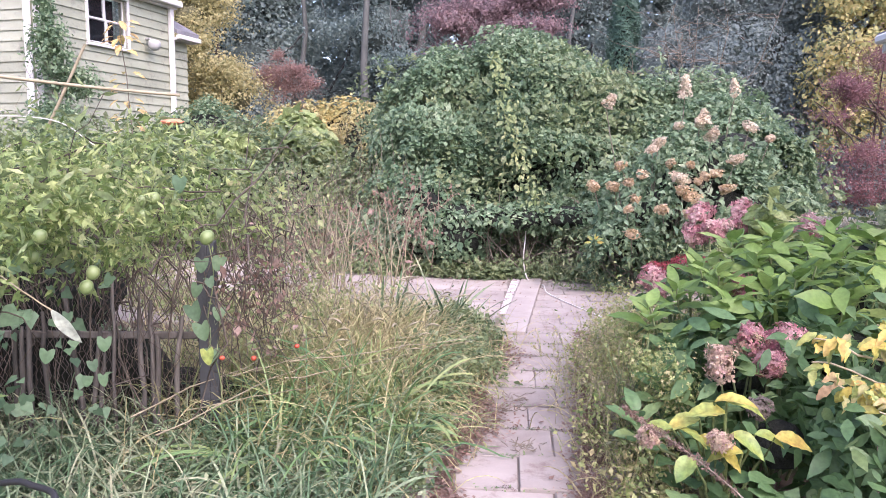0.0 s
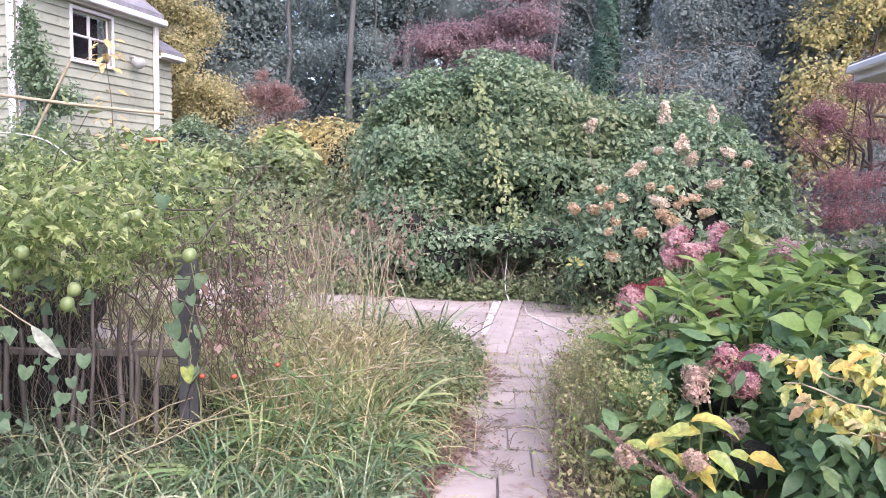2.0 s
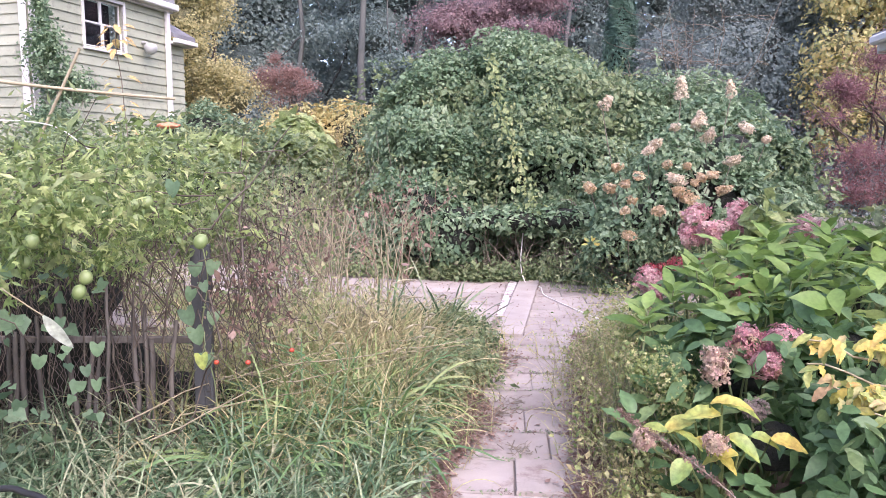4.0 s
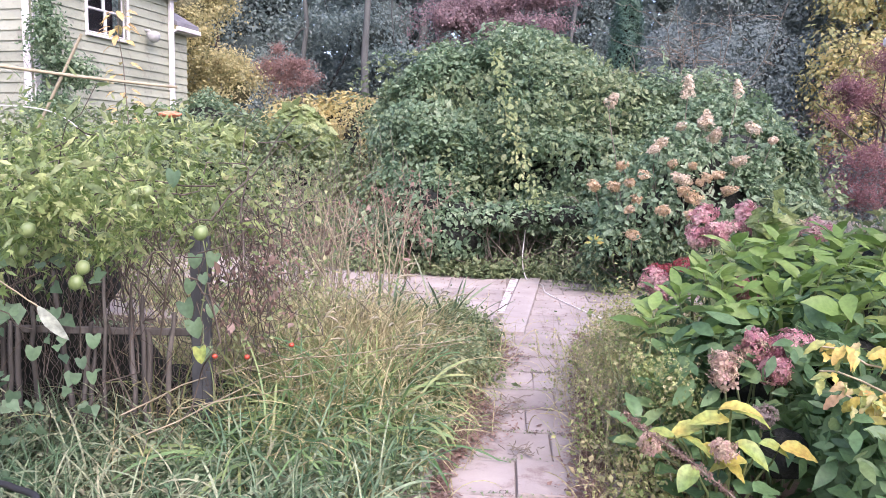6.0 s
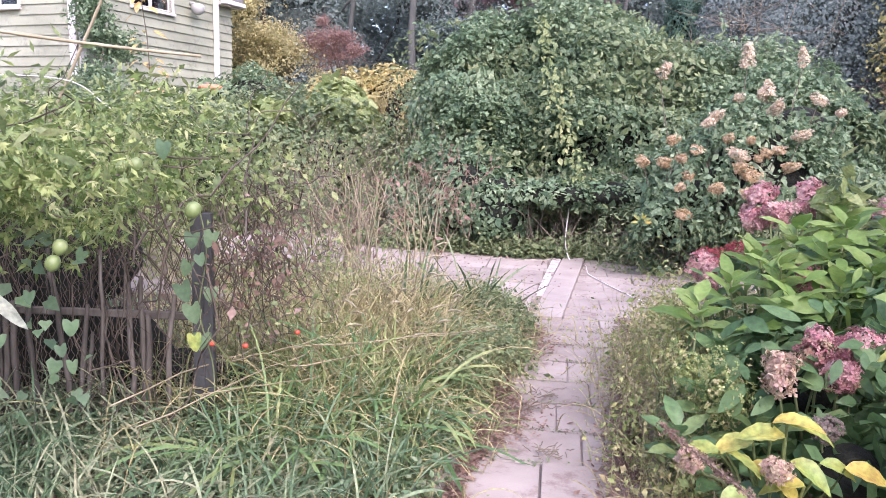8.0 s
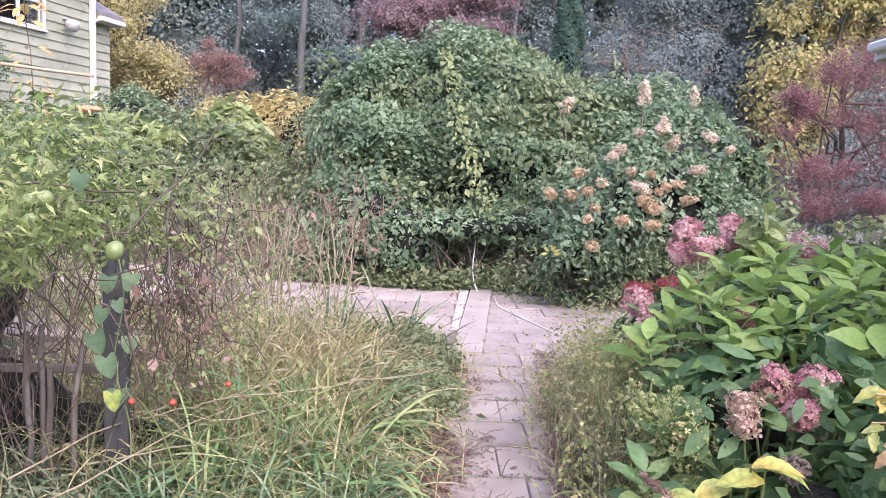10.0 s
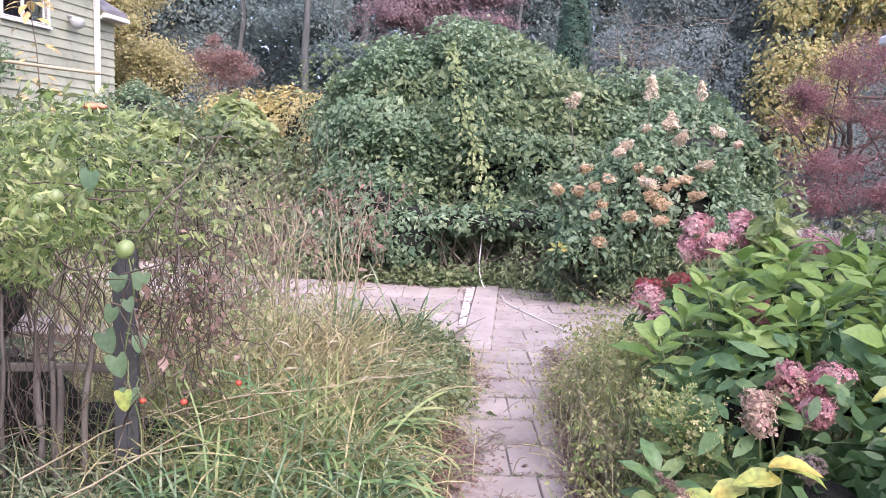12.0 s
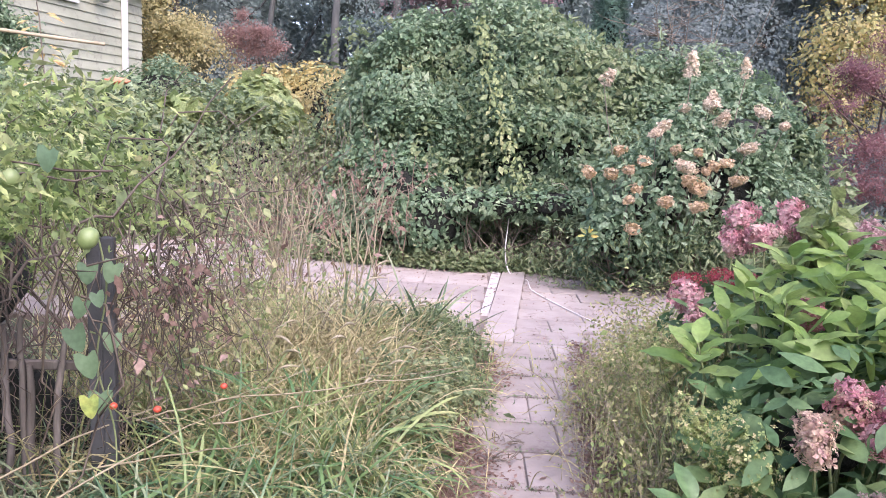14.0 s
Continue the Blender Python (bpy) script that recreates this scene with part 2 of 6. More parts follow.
M_STEM = rough_material("green_stem", [(0.1, 0.14, 0.05), (0.16, 0.2, 0.08), (0.22, 0.24, 0.12)], scale=9, fine=90)
M_PICKET = rough_material("weathered_wood", [(0.05, 0.045, 0.036), (0.11, 0.098, 0.08), (0.23, 0.205, 0.175)], scale=12, fine=120, stretch=(1, 1, 0.2), per_piece=0.3)
M_POST = rough_material("dark_metal_post", [(0.03, 0.033, 0.034), (0.05, 0.054, 0.054), (0.08, 0.082, 0.078)], rough=0.6)
M_WIRE = rough_material("rusty_wire", [(0.09, 0.06, 0.045), (0.15, 0.11, 0.09), (0.2, 0.17, 0.15)], rough=0.6, metal=0.3)
M_BAMBOO = rough_material("bamboo", [(0.18, 0.155, 0.09), (0.28, 0.245, 0.15), (0.4, 0.36, 0.24)], scale=5, fine=60, stretch=(0.2, 1, 1), rough=0.6)
M_STONE = rough_material("paving_stone", [(0.225, 0.193, 0.165), (0.315, 0.277, 0.24), (0.395, 0.352, 0.308)], scale=2.2, fine=90, per_piece=0.1, bump_depth=0.004, stain=((0.15, 0.1, 0.085), 5.0, 0.54, 0.72))
M_SLAB = rough_material("slab_stone", [(0.265, 0.23, 0.2), (0.355, 0.315, 0.275), (0.425, 0.385, 0.34)], scale=2.5, fine=80, bump_depth=0.003)
M_STRIP = rough_material("pale_mortar", [(0.45, 0.4, 0.38), (0.58, 0.53, 0.5), (0.66, 0.61, 0.58)], scale=4, fine=80, stain=((0.25, 0.2, 0.18), 9.0, 0.5, 0.65))
M_SOIL = rough_material("soil_and_litter", [(0.07, 0.05, 0.035), (0.14, 0.1, 0.075), (0.23, 0.16, 0.13)], scale=1.6, fine=50, rough=1.0, bump_depth=0.02, stain=((0.07, 0.1, 0.04), 2.0, 0.48, 0.6))
M_JOINT = rough_material("joint_sand", [(0.125, 0.102, 0.08), (0.19, 0.16, 0.13), (0.28, 0.24, 0.2)], scale=4, fine=70, rough=1.0)
M_SIDING = rough_material("pale_green_siding", [(0.235, 0.255, 0.18), (0.32, 0.34, 0.245), (0.39, 0.41, 0.305)], scale=1.2, fine=40, rough=0.6, per_piece=0.07, stretch=(1, 1, 2.0), bump_depth=0.002, stain=((0.17, 0.17, 0.135), 3.5, 0.54, 0.75))
M_WHITE = rough_material("old_white_paint", [(0.48, 0.47, 0.44), (0.62, 0.61, 0.58), (0.7, 0.69, 0.67)], scale=3, fine=70, rough=0.5, bump_depth=0.001)
M_SHINGLE = rough_material("roof_shingle", [(0.1, 0.1, 0.105), (0.16, 0.16, 0.165), (0.22, 0.22, 0.22)], scale=5, fine=60, rough=0.95, per_piece=0.2)
M_TANWALL = rough_material("tan_wall", [(0.3, 0.23, 0.17), (0.38, 0.3, 0.23)], scale=2, fine=40)
M_ROOM_SHADE = rough_material("unlit_room_shade", [(0.015, 0.016, 0.02), (0.03, 0.033, 0.04)], scale=2, fine=10, rough=0.9)
M_HOSE = rough_material("white_cable", [(0.55, 0.53, 0.48), (0.7, 0.68, 0.63)], rough=0.5, bump_depth=0.001)
M_BLACK = rough_material("black_rubber", [(0.015, 0.015, 0.015), (0.03, 0.03, 0.03)], rough=0.5, bump_depth=0.001)
M_FRUIT = rough_material("green_fruit_skin", [(0.11, 0.165, 0.055), (0.165, 0.225, 0.08), (0.23, 0.28, 0.11)], scale=20, fine=150, rough=0.4, bump_depth=0.0015)
M_TOMATO = rough_material("red_fruit_skin", [(0.36, 0.05, 0.025), (0.5, 0.09, 0.04)], scale=30, fine=100, rough=0.35, bump_depth=0.0005)
M_LAMP = rough_material("grey_lamp_shell", [(0.3, 0.31, 0.29), (0.42, 0.43, 0.4)], rough=0.5, bump_depth=0.001)
M_ORANGE_CLOTH = rough_material("orange_plastic", [(0.62, 0.2, 0.1), (0.75, 0.28, 0.15)], rough=0.5)


def glass_material():
    m = bpy.data.materials.new("window_glass")
    m.use_nodes = True
    b = m.node_tree.nodes["Principled BSDF"]
    b.inputs["Base Color"].default_value = (0.9, 0.95, 0.95, 1)
    b.inputs["Roughness"].default_value, b.inputs["Transmission Weight"].default_value, b.inputs["IOR"].default_value = 0.03, 1.0, 1.45
    return m


M_GLASS = glass_material()

# ---- building blocks ----
rng = np.random.default_rng(7)


def thing(name, place, label, category, group=""):
    ob = new(name)
    ob.location = place
    ob.empty_display_size = 0.1
    return tagged(ob, label, category, group)


def world_of(ob):
    p = Vector(ob.location)
    while ob.parent:
        ob = ob.parent
        p += Vector(ob.location)
    return p


def mesh_of(name, verts, faces, material, smooth=False):
    """A mesh out of arrays: verts (n, 3), faces (m, 3) or (m, 4)."""
    me = bpy.data.meshes.new(name)
    verts, faces = np.asarray(verts, dtype=np.float32), np.asarray(faces, dtype=np.int32)
    k = faces.shape[1]
    me.vertices.add(len(verts))
    me.vertices.foreach_set("co", verts.ravel())
    me.loops.add(faces.size)
    me.loops.foreach_set("vertex_index", faces.ravel())
    me.polygons.add(len(faces))
    me.polygons.foreach_set("loop_start", np.arange(0, faces.size, k, dtype=np.int32))
    me.polygons.foreach_set("loop_total", np.full(len(faces), k, dtype=np.int32))
    if smooth:
        me.polygons.foreach_set("use_smooth", np.ones(len(faces), dtype=bool))
    me.materials.append(material)
    me.update(calc_edges=True)
    me.validate()
    return me


def piece(name, me, parent, label="", kind=""):
    """A mesh in world coordinates becomes a part of a thing: it is moved into the thing's own coordinates."""
    ob = new(name, me)
    if parent:
        o = world_of(parent)
        me.transform(Matrix.Translation(-o))
        ob.parent = parent
    return tagged(ob, label, kind=kind)


def put(name, me, parent, m, label=""):
    """A shared mesh placed by a matrix in world coordinates, as a part."""
    ob = new(name, me)
    ob.parent = parent
    ob.matrix_basis = Matrix.Translation(-world_of(parent)) @ m
    return tagged(ob, label)


def bm_mesh(name, bm, material, smooth=False):
    me = bpy.data.meshes.new(name)
    bmesh.ops.recalc_face_normals(bm, faces=bm.faces)
    bm.to_mesh(me)
    bm.free()
    for p in me.polygons:
        p.use_smooth = smooth
    me.materials.append(material)
    return me


def part(name, bm, material, parent, label="", smooth=False):
    return piece(name, bm_mesh(name, bm, material, smooth), parent, label)


def box_into(bm, a, b, bevel=0.0, m=None):
    """A box between two corners, bevelled, in the frame m."""
    r = bmesh.ops.create_cube(bm, size=1)
    a, b = Vector(a), Vector(b)
    size, mid = b - a, (a + b) / 2
    for v in r["verts"]:
        v.co = Vector((v.co.x * size.x, v.co.y * size.y, v.co.z * size.z)) + mid
    if bevel:
        got = bmesh.ops.bevel(bm, geom=list({e for v in r["verts"] for e in v.link_edges}), offset=bevel, segments=1, affect="EDGES")
        verts = {v for f in got["faces"] for v in f.verts}
    else:
        verts = set(r["verts"])
    if m:
        for v in verts:
            v.co = m @ v.co
    return bm


def box(name, a, b, material, parent, bevel=0.004, m=None, label=""):
    return part(name, box_into(bmesh.new(), a, b, bevel, m), material, parent, label)


def tubes(paths, radii, sides=4):
    """Tubes along paths (n, s, 3) with radii (n, s). Gives verts and quads."""
    paths, radii = np.asarray(paths, float), np.asarray(radii, float)
    n, s, _ = paths.shape
    tang = np.gradient(paths, axis=1)
    tang /= np.linalg.norm(tang, axis=2, keepdims=True) + 1e-9
    ref = np.where(np.abs(tang[..., 2:3]) > 0.85, np.array([1.0, 0, 0]), np.array([0, 0, 1.0]))
    u = np.cross(tang, ref)
    u /= np.linalg.norm(u, axis=2, keepdims=True) + 1e-9
    v = np.cross(tang, u)
    ang = np.arange(sides) * 2 * np.pi / sides
    ring = paths[:, :, None, :] + radii[:, :, None, None] * (np.cos(ang)[None, None, :, None] * u[:, :, None, :] + np.sin(ang)[None, None, :, None] * v[:, :, None, :])
    idx = np.arange(n * s * sides).reshape(n, s, sides)
    nxt = np.roll(idx, -1, axis=2)
    quads = np.stack([idx[:, :-1], nxt[:, :-1], nxt[:, 1:], idx[:, 1:]], axis=-1).reshape(-1, 4)
    return ring.reshape(-1, 3), quads


def tube_mesh(name, paths, radii, material, sides=4, smooth=True):
    v, q = tubes(paths, radii, sides)
    return mesh_of(name, v, q, material, smooth)


def smooth_line(points, steps):
    """A smooth curve through points (Catmull-Rom)."""
    p = np.asarray(points, float)
    p = np.vstack([2 * p[0] - p[1], p, 2 * p[-1] - p[-2]])
    out = []
    for i in range(1, len(p) - 2):
        t = np.linspace(0, 1, steps, endpoint=False)[:, None]
        a, b, c, d = p[i - 1], p[i], p[i + 1], p[i + 2]
        out.append(0.5 * (2 * b + (c - a) * t + (2 * a - 5 * b + 4 * c - d) * t**2 + (3 * b - a - 3 * c + d) * t**3))
    return np.vstack(out + [p[-2:-1]])


def wander(starts, ends, steps, sway, sag=0.0):
    """Crooked lines from starts to ends."""
    starts, ends = np.asarray(starts, float), np.asarray(ends, float)
    t = np.linspace(0, 1, steps)[None, :, None]
    base = starts[:, None] * (1 - t) + ends[:, None] * t
    n = len(starts)
    noise_steps = rng.normal(0, 1, (n, steps, 3))
    noise_steps = np.cumsum(noise_steps, axis=1)
    noise_steps -= noise_steps[:, :1] * (1 - t) + noise_steps[:, -1:] * t
    length = np.linalg.norm(ends - starts, axis=1)[:, None, None]
    base = base + noise_steps * sway * length / math.sqrt(steps)
    base[..., 2] -= sag * length[..., 0] * 4 * (t[..., 0] * (1 - t[..., 0]))
    return base


def blade_shape(kind):
    """Leaf blades of unit length along y, in the xy plane, normal z: verts and triangles."""
    if kind == "simple":
        v = [(0, 0, 0), (0.27, 0.4, 0.05), (0, 1, -0.08), (-0.27, 0.4, 0.05), (0, 0.45, 0)]
        f = [(0, 1, 4), (1, 2, 4), (2, 3, 4), (3, 0, 4)]
    elif kind == "narrow":
        v = [(0, 0, 0), (0.13, 0.4, 0.03), (0, 1, -0.15), (-0.13, 0.4, 0.03)]
        f = [(0, 1, 3), (1, 2, 3)]
    elif kind == "far":
        v = [(0, 0, 0), (0.34, 0.5, 0.06), (0, 1, 0), (-0.34, 0.5, 0.06)]
        f = [(0, 1, 2), (0, 2, 3)]
    elif kind == "broad":
        v = [(0, 0.1, 0), (0.3, -0.02, 0.02), (0.48, 0.3, 0.05), (0.3, 0.55, 0.02), (0, 1, -0.1), (-0.3, 0.55, 0.02), (-0.48, 0.3, 0.05), (-0.3, -0.02, 0.02), (0, 0.5, -0.02)]
        f = [(0, 1, 8), (1, 2, 8), (2, 3, 8), (3, 4, 8), (4, 5, 8), (5, 6, 8), (6, 7, 8), (7, 0, 8)]
    elif kind == "oval":
        rows = [(0.14, 0.12), (0.4, 0.225), (0.68, 0.17), (0.88, 0.07)]
        v = [(0, 0, 0)]
        for y, w in rows:
            v += [(-w, y, 0.16 * w - 0.12 * y * y), (0, y, -0.12 * y * y), (w, y, 0.16 * w - 0.12 * y * y)]
        v.append((0, 1, -0.16))
        f = [(0, 2, 1), (0, 3, 2), (13, 10, 11), (13, 11, 12)]
        for i in range(3):
            a = 1 + 3 * i
            f += [(a, a + 1, a + 4), (a, a + 4, a + 3), (a + 1, a + 2, a + 5), (a + 1, a + 5, a + 4)]
    elif kind == "lobed":
        v = [(0, 0, 0), (0.2, 0.05, 0), (0.56, 0.22, 0.03), (0.16, 0.3, 0), (0.4, 0.76, 0.02), (0.1, 0.42, 0), (0, 1, -0.06), (-0.1, 0.42, 0), (-0.4, 0.76, 0.02), (-0.16, 0.3, 0), (-0.56, 0.22, 0.03), (-0.2, 0.05, 0)]
        f = [(0, 1, 3), (1, 2, 3), (0, 3, 5), (3, 4, 5), (0, 5, 7), (5, 6, 7), (0, 7, 9), (7, 8, 9), (0, 9, 11), (9, 10, 11)]
    else:  # floret: four petals
        v, f = [(0, 0, 0)], []
        for i in range(4):
            a = i * math.pi / 2
            for off, r, z in ((-0.5, 0.42, 0.06), (0, 0.6, 0.0), (0.5, 0.42, 0.06)):
                v.append((r * math.cos(a + off), r * math.sin(a + off), z))
            j = 1 + 3 * i
            f += [(0, j, j + 1), (0, j + 1, j + 2)]
    return np.array(v, float), np.array(f)


def unit(a):
    return a / (np.linalg.norm(a, axis=-1, keepdims=True) + 1e-9)


def scatter(name, places, normals, size, kind, material, droop=0.4, wild=0.5, up=0.3):
    """One mesh of many blades. Each blade faces outwards and up, its tip points down and sideways."""
    n = len(places)
    places, normals = np.asarray(places, float), unit(np.asarray(normals, float))
    z = unit(normals * 0.8 + np.array([0, 0, up]) + rng.normal(0, wild, (n, 3)))
    y = rng.normal(0, 1, (n, 3)) + normals * 0.5 - np.array([0, 0, 1]) * droop * 2
    y = unit(y - z * np.sum(y * z, axis=1, keepdims=True))
    x = np.cross(y, z)
    v, f = blade_shape(kind)
    s = size * rng.lognormal(0, 0.28, n)
    w = s * rng.uniform(0.8, 1.2, n)
    curl = rng.uniform(-0.5, 2.0, n)
    co = places[:, None] + w[:, None, None] * v[None, :, :1] * x[:, None] + s[:, None, None] * v[None, :, 1:2] * y[:, None] + (s * curl)[:, None, None] * v[None, :, 2:] * z[:, None]
    faces = (f[None] + (np.arange(n) * len(v))[:, None, None]).reshape(-1, f.shape[1])
    return mesh_of(name, co.reshape(-1, 3), faces, material)


def ball_dirs(n):
    return unit(rng.normal(0, 1, (n, 3)))


def lumps(p, scale, amount, seed=0):
    """Smooth bumps for a whole array of places."""
    out = np.zeros(len(p))
    r = np.random.default_rng(seed)
    for k in range(6):
        d = unit(r.normal(0, 1, 3)) * scale * (1 + 0.6 * k)
        out += np.sin(p @ d + r.uniform(0, 6.28)) / (1 + 0.5 * k)
    return out * amount / 2


def lobe_points(lobes, n, floor=0.0, thick=0.15, bumpy=0.12, scale=2.5, front=False, hollow=0.0, clump=7.0):
    """Places and normals on the outside of a heap of ellipsoids (x, y, z, rx, ry, rz); hollow: the share left bare between clumps."""
    L = np.array(lobes, float)
    area = (L[:, 3] * L[:, 4] + L[:, 3] * L[:, 5] + L[:, 4] * L[:, 5])
    got_p, got_n, count = [], [], 0
    while count < n:
        m = int(n * 1.5) + 50
        which = rng.choice(len(L), m, p=area / area.sum())
        d = ball_dirs(m)
        if front:
            flip = (d[:, 1] > 0.35)
            d[flip, 1] *= -1
        c, r = L[which, :3], L[which, 3:]
        k = 1 - thick * rng.random(m) ** 1.5
        p = c + r * d * k[:, None]
        nn = unit(d / r)
        p = p + nn * lumps(p, scale, bumpy, 3)[:, None]
        if thick >= 0.6:
            p = p + rng.normal(0, 0.2, p.shape) * r
        keep = p[:, 2] > floor
        if hollow:
            cl = lumps(p, clump, 1.0, 11) + 0.5 * lumps(p, clump * 2.3, 1.0, 12)
            keep &= cl + rng.normal(0, 0.18, m) > np.quantile(cl, hollow)
            p = p + nn * (0.05 * np.clip(cl, -1.5, 1.5))[:, None]
        for i in range(len(L)):
            q = (p - L[i, :3]) / L[i, 3:]
            keep &= (np.sum(q * q, axis=1) > (0.8 - thick) ** 2) | (which == i)
        got_p.append(p[keep])
        got_n.append(nn[keep])
        count += keep.sum()
    return np.vstack(got_p)[:n], np.vstack(got_n)[:n]


def core(name, lobes, parent, shrink=0.82, floor=0.0, label="dark filler body with the inner shade in its colour", material=None):
    """Filler for a plant's inside: lumpy bodies a little smaller than its foliage, shade put into their colour."""
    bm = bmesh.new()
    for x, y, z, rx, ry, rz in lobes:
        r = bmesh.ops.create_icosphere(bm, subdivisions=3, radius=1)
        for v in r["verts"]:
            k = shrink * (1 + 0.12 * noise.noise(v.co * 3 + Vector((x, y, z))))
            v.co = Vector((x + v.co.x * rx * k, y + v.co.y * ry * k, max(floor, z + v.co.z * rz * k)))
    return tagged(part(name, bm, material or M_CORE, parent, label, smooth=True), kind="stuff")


def bush(name, lobes, n, size, kind, material, label, category="bush", group="", stems=30, thick=0.18, bumpy=0.1, scale=3.0, twig=None, droop=0.4, front=False, shrink=0.8, wild=0.5, inner=True, hollow=0.2, clump=7.0):
    """A bush: a shade-coloured filler body inside, stems from its foot, and foliage of many blades with an uneven
    outline.
    """
    L = np.array(lobes, float)
    foot = (float(L[:, 0].mean()), float(L[:, 1].mean()), 0.0)
    b = thing(name, foot, label, category, group)
    if inner:
        core("inner_shade_fill", lobes, b, shrink)
    if stems:
        ends, _ = lobe_points(lobes, stems, 0.1, 0.1, bumpy, scale)
        starts = np.array(foot) + np.column_stack([rng.normal(0, 1, stems) * L[:, 3].max() * 0.4, rng.normal(0, 1, stems) * L[:, 4].max() * 0.3, np.zeros(stems)])
        r = np.linspace(1, 0.3, 8)[None] * rng.uniform(0.004, 0.011, stems)[:, None]
        piece("stemwork", tube_mesh("stemwork", wander(starts, ends, 8, 0.12), r, twig or M_TWIG), b, kind="stuff")
    if inner and hollow:
        p, nn = lobe_points([(q[0], q[1], q[2], q[3] * 0.86, q[4] * 0.86, q[5] * 0.88) for q in lobes], n // 6, 0.01, 0.2, bumpy, scale, front)
        piece("shaded_foliage", scatter("shaded_foliage", p, nn, size, "far", material, droop, 0.9), b, kind="stuff")
    p, nn = lobe_points(lobes, n, 0.01, thick, bumpy, scale, front, hollow, clump)
    piece("foliage", scatter("foliage", p, nn, size, kind, material, droop, wild), b, kind="stuff")
    return b


def tree(name, base, height, lobes, n, size, kind, material, label, trunk=0.15, category="tree", limbs=7, group="", thick=0.35, bumpy=0.3, front=True, inner=True, trunk_top=0.75, bark=None, hollow=0.25, clump=3.0, wild=0.6, mass=None):
    """A tree: tapered trunk, limbs into the crown, and a crown of many leaves."""
    t = thing(name, (base[0], base[1], 0), label, category, group)
    b = np.array([base[0], base[1], 0.0])
    top = b + np.array([0, 0, height * trunk_top])
    path = wander([b], [top], 9, 0.03)
    piece("trunk", tube_mesh("trunk", path, (np.linspace(1.25, 0.3, 9) * trunk)[None], bark or M_BARK, 8), t)
    L = np.array(lobes, float)
    for i in range(limbs):
        k = rng.integers(2, 8)
        end = L[i % len(L), :3] + rng.normal(0, 0.5, 3) * L[i % len(L), 3:]
        limb = wander([path[0, k]], [end], 6, 0.1)
        piece("limb", tube_mesh("limb", limb, (np.linspace(0.42, 0.08, 6) * trunk)[None], bark or M_BARK, 5), t)
    # Added smooth bodies fill the crown's gaps with a shaded leaf tone.
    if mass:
        core("inner_shade_fill", lobes, t, 0.6 if mass is M_WOODS_MASS and inner else 0.42, label="filler body inside the crown with shade in its colour", material=mass)
    elif inner:
        core("inner_shade_fill", lobes, t, 0.62, label="filler body inside the crown with shade in its colour")
    p, nn = lobe_points(lobes, n, 0.2, thick, bumpy, 1.3, front, hollow, clump)
    piece("crown", scatter("crown", p, nn, size, kind, material, 0.35, wild), t, kind="stuff")
    return t


def blades(name, roots, length, width, lean, bend, material, segs=6, spread=0.35):
    """Grass: arched blades from their roots."""
    n = len(roots)
    roots = np.asarray(roots, float)
    az = rng.uniform(0, 2 * np.pi, n)
    ln = length * rng.uniform(0.5, 1.2, n)
    th0 = np.abs(rng.normal(lean, spread, n))
    bd = bend * rng.uniform(0.3, 1.5, n)
    s = np.linspace(0, 1, segs + 1)
    th = th0[:, None] + bd[:, None] * s[None] ** 1.3
    step = ln[:, None] / segs
    hx = np.cumsum(np.sin(th) * step, axis=1) - (np.sin(th) * step)[:, :1]
    hz = np.cumsum(np.cos(th) * step, axis=1) - (np.cos(th) * step)[:, :1]
    out = np.stack([np.cos(az), np.sin(az)], axis=1)
    side = np.stack([-np.sin(az), np.cos(az), np.zeros(n)], axis=1)
    tw = rng.normal(0, 0.5, n)
    side[:, 2] = tw
    side = unit(side)
    mid = np.zeros((n, segs + 1, 3))
    mid[..., :2] = roots[:, None, :2] + out[:, None] * hx[..., None]
    mid[..., 2] = np.maximum(roots[:, None, 2] + hz, roots[:, None, 2] + 0.01)
    wd = width * rng.uniform(0.6, 1.3, n)[:, None] * np.array([0.7, *np.linspace(1, 0.75, segs - 1), 0.06])[None] / 2
    a = mid - side[:, None] * wd[..., None]
    b = mid + side[:, None] * wd[..., None]
    co = np.stack([a, b], axis=2).reshape(-1, 3)
    i = np.arange(n)[:, None] * (segs + 1) * 2 + np.arange(segs)[None] * 2
    f = np.stack([i, i + 1, i + 3, i + 2], axis=-1).reshape(-1, 4)
    return mesh_of(name, co, f, material)


def leaf_mesh(name, width, material, heart=False, fold=0.1, droop=0.25, ripple=0.02, serrate=0.0, steps=7):
    """A single large leaf of unit length along y with midrib, arched and folded."""
    verts, faces = [], []
    for i in range(steps + 1):
        s = i / steps
        if heart:
            w = width * 1.15 * math.sqrt(max(0.0, 1 - ((s - 0.3) / 0.72) ** 2)) * (1 - s) ** 0.3
        else:
            w = width * math.sin(math.pi * min(1, s * 0.98 + 0.02)) ** 0.75 * (1.08 - 0.35 * s)
        w *= 1 + serrate * (-1) ** i
        z = -droop * s * s
        back = -0.24 * (1 - s) ** 3 if heart else 0.0
        for k, q in enumerate((-1, -0.5, 0, 0.5, 1)):
            wave = ripple * math.sin(i * 2.1 + q * 2) * abs(q)
            verts.append((q * w, s + back * (math.sin(abs(q) * 2.2) if heart else abs(q)), z + fold * abs(q) * w * 2 + wave))
    for i in range(steps):
        for k in range(4):
            a = i * 5 + k
            faces.append((a, a + 1, a + 6, a + 5))
    return mesh_of(name, verts, faces, material, True)


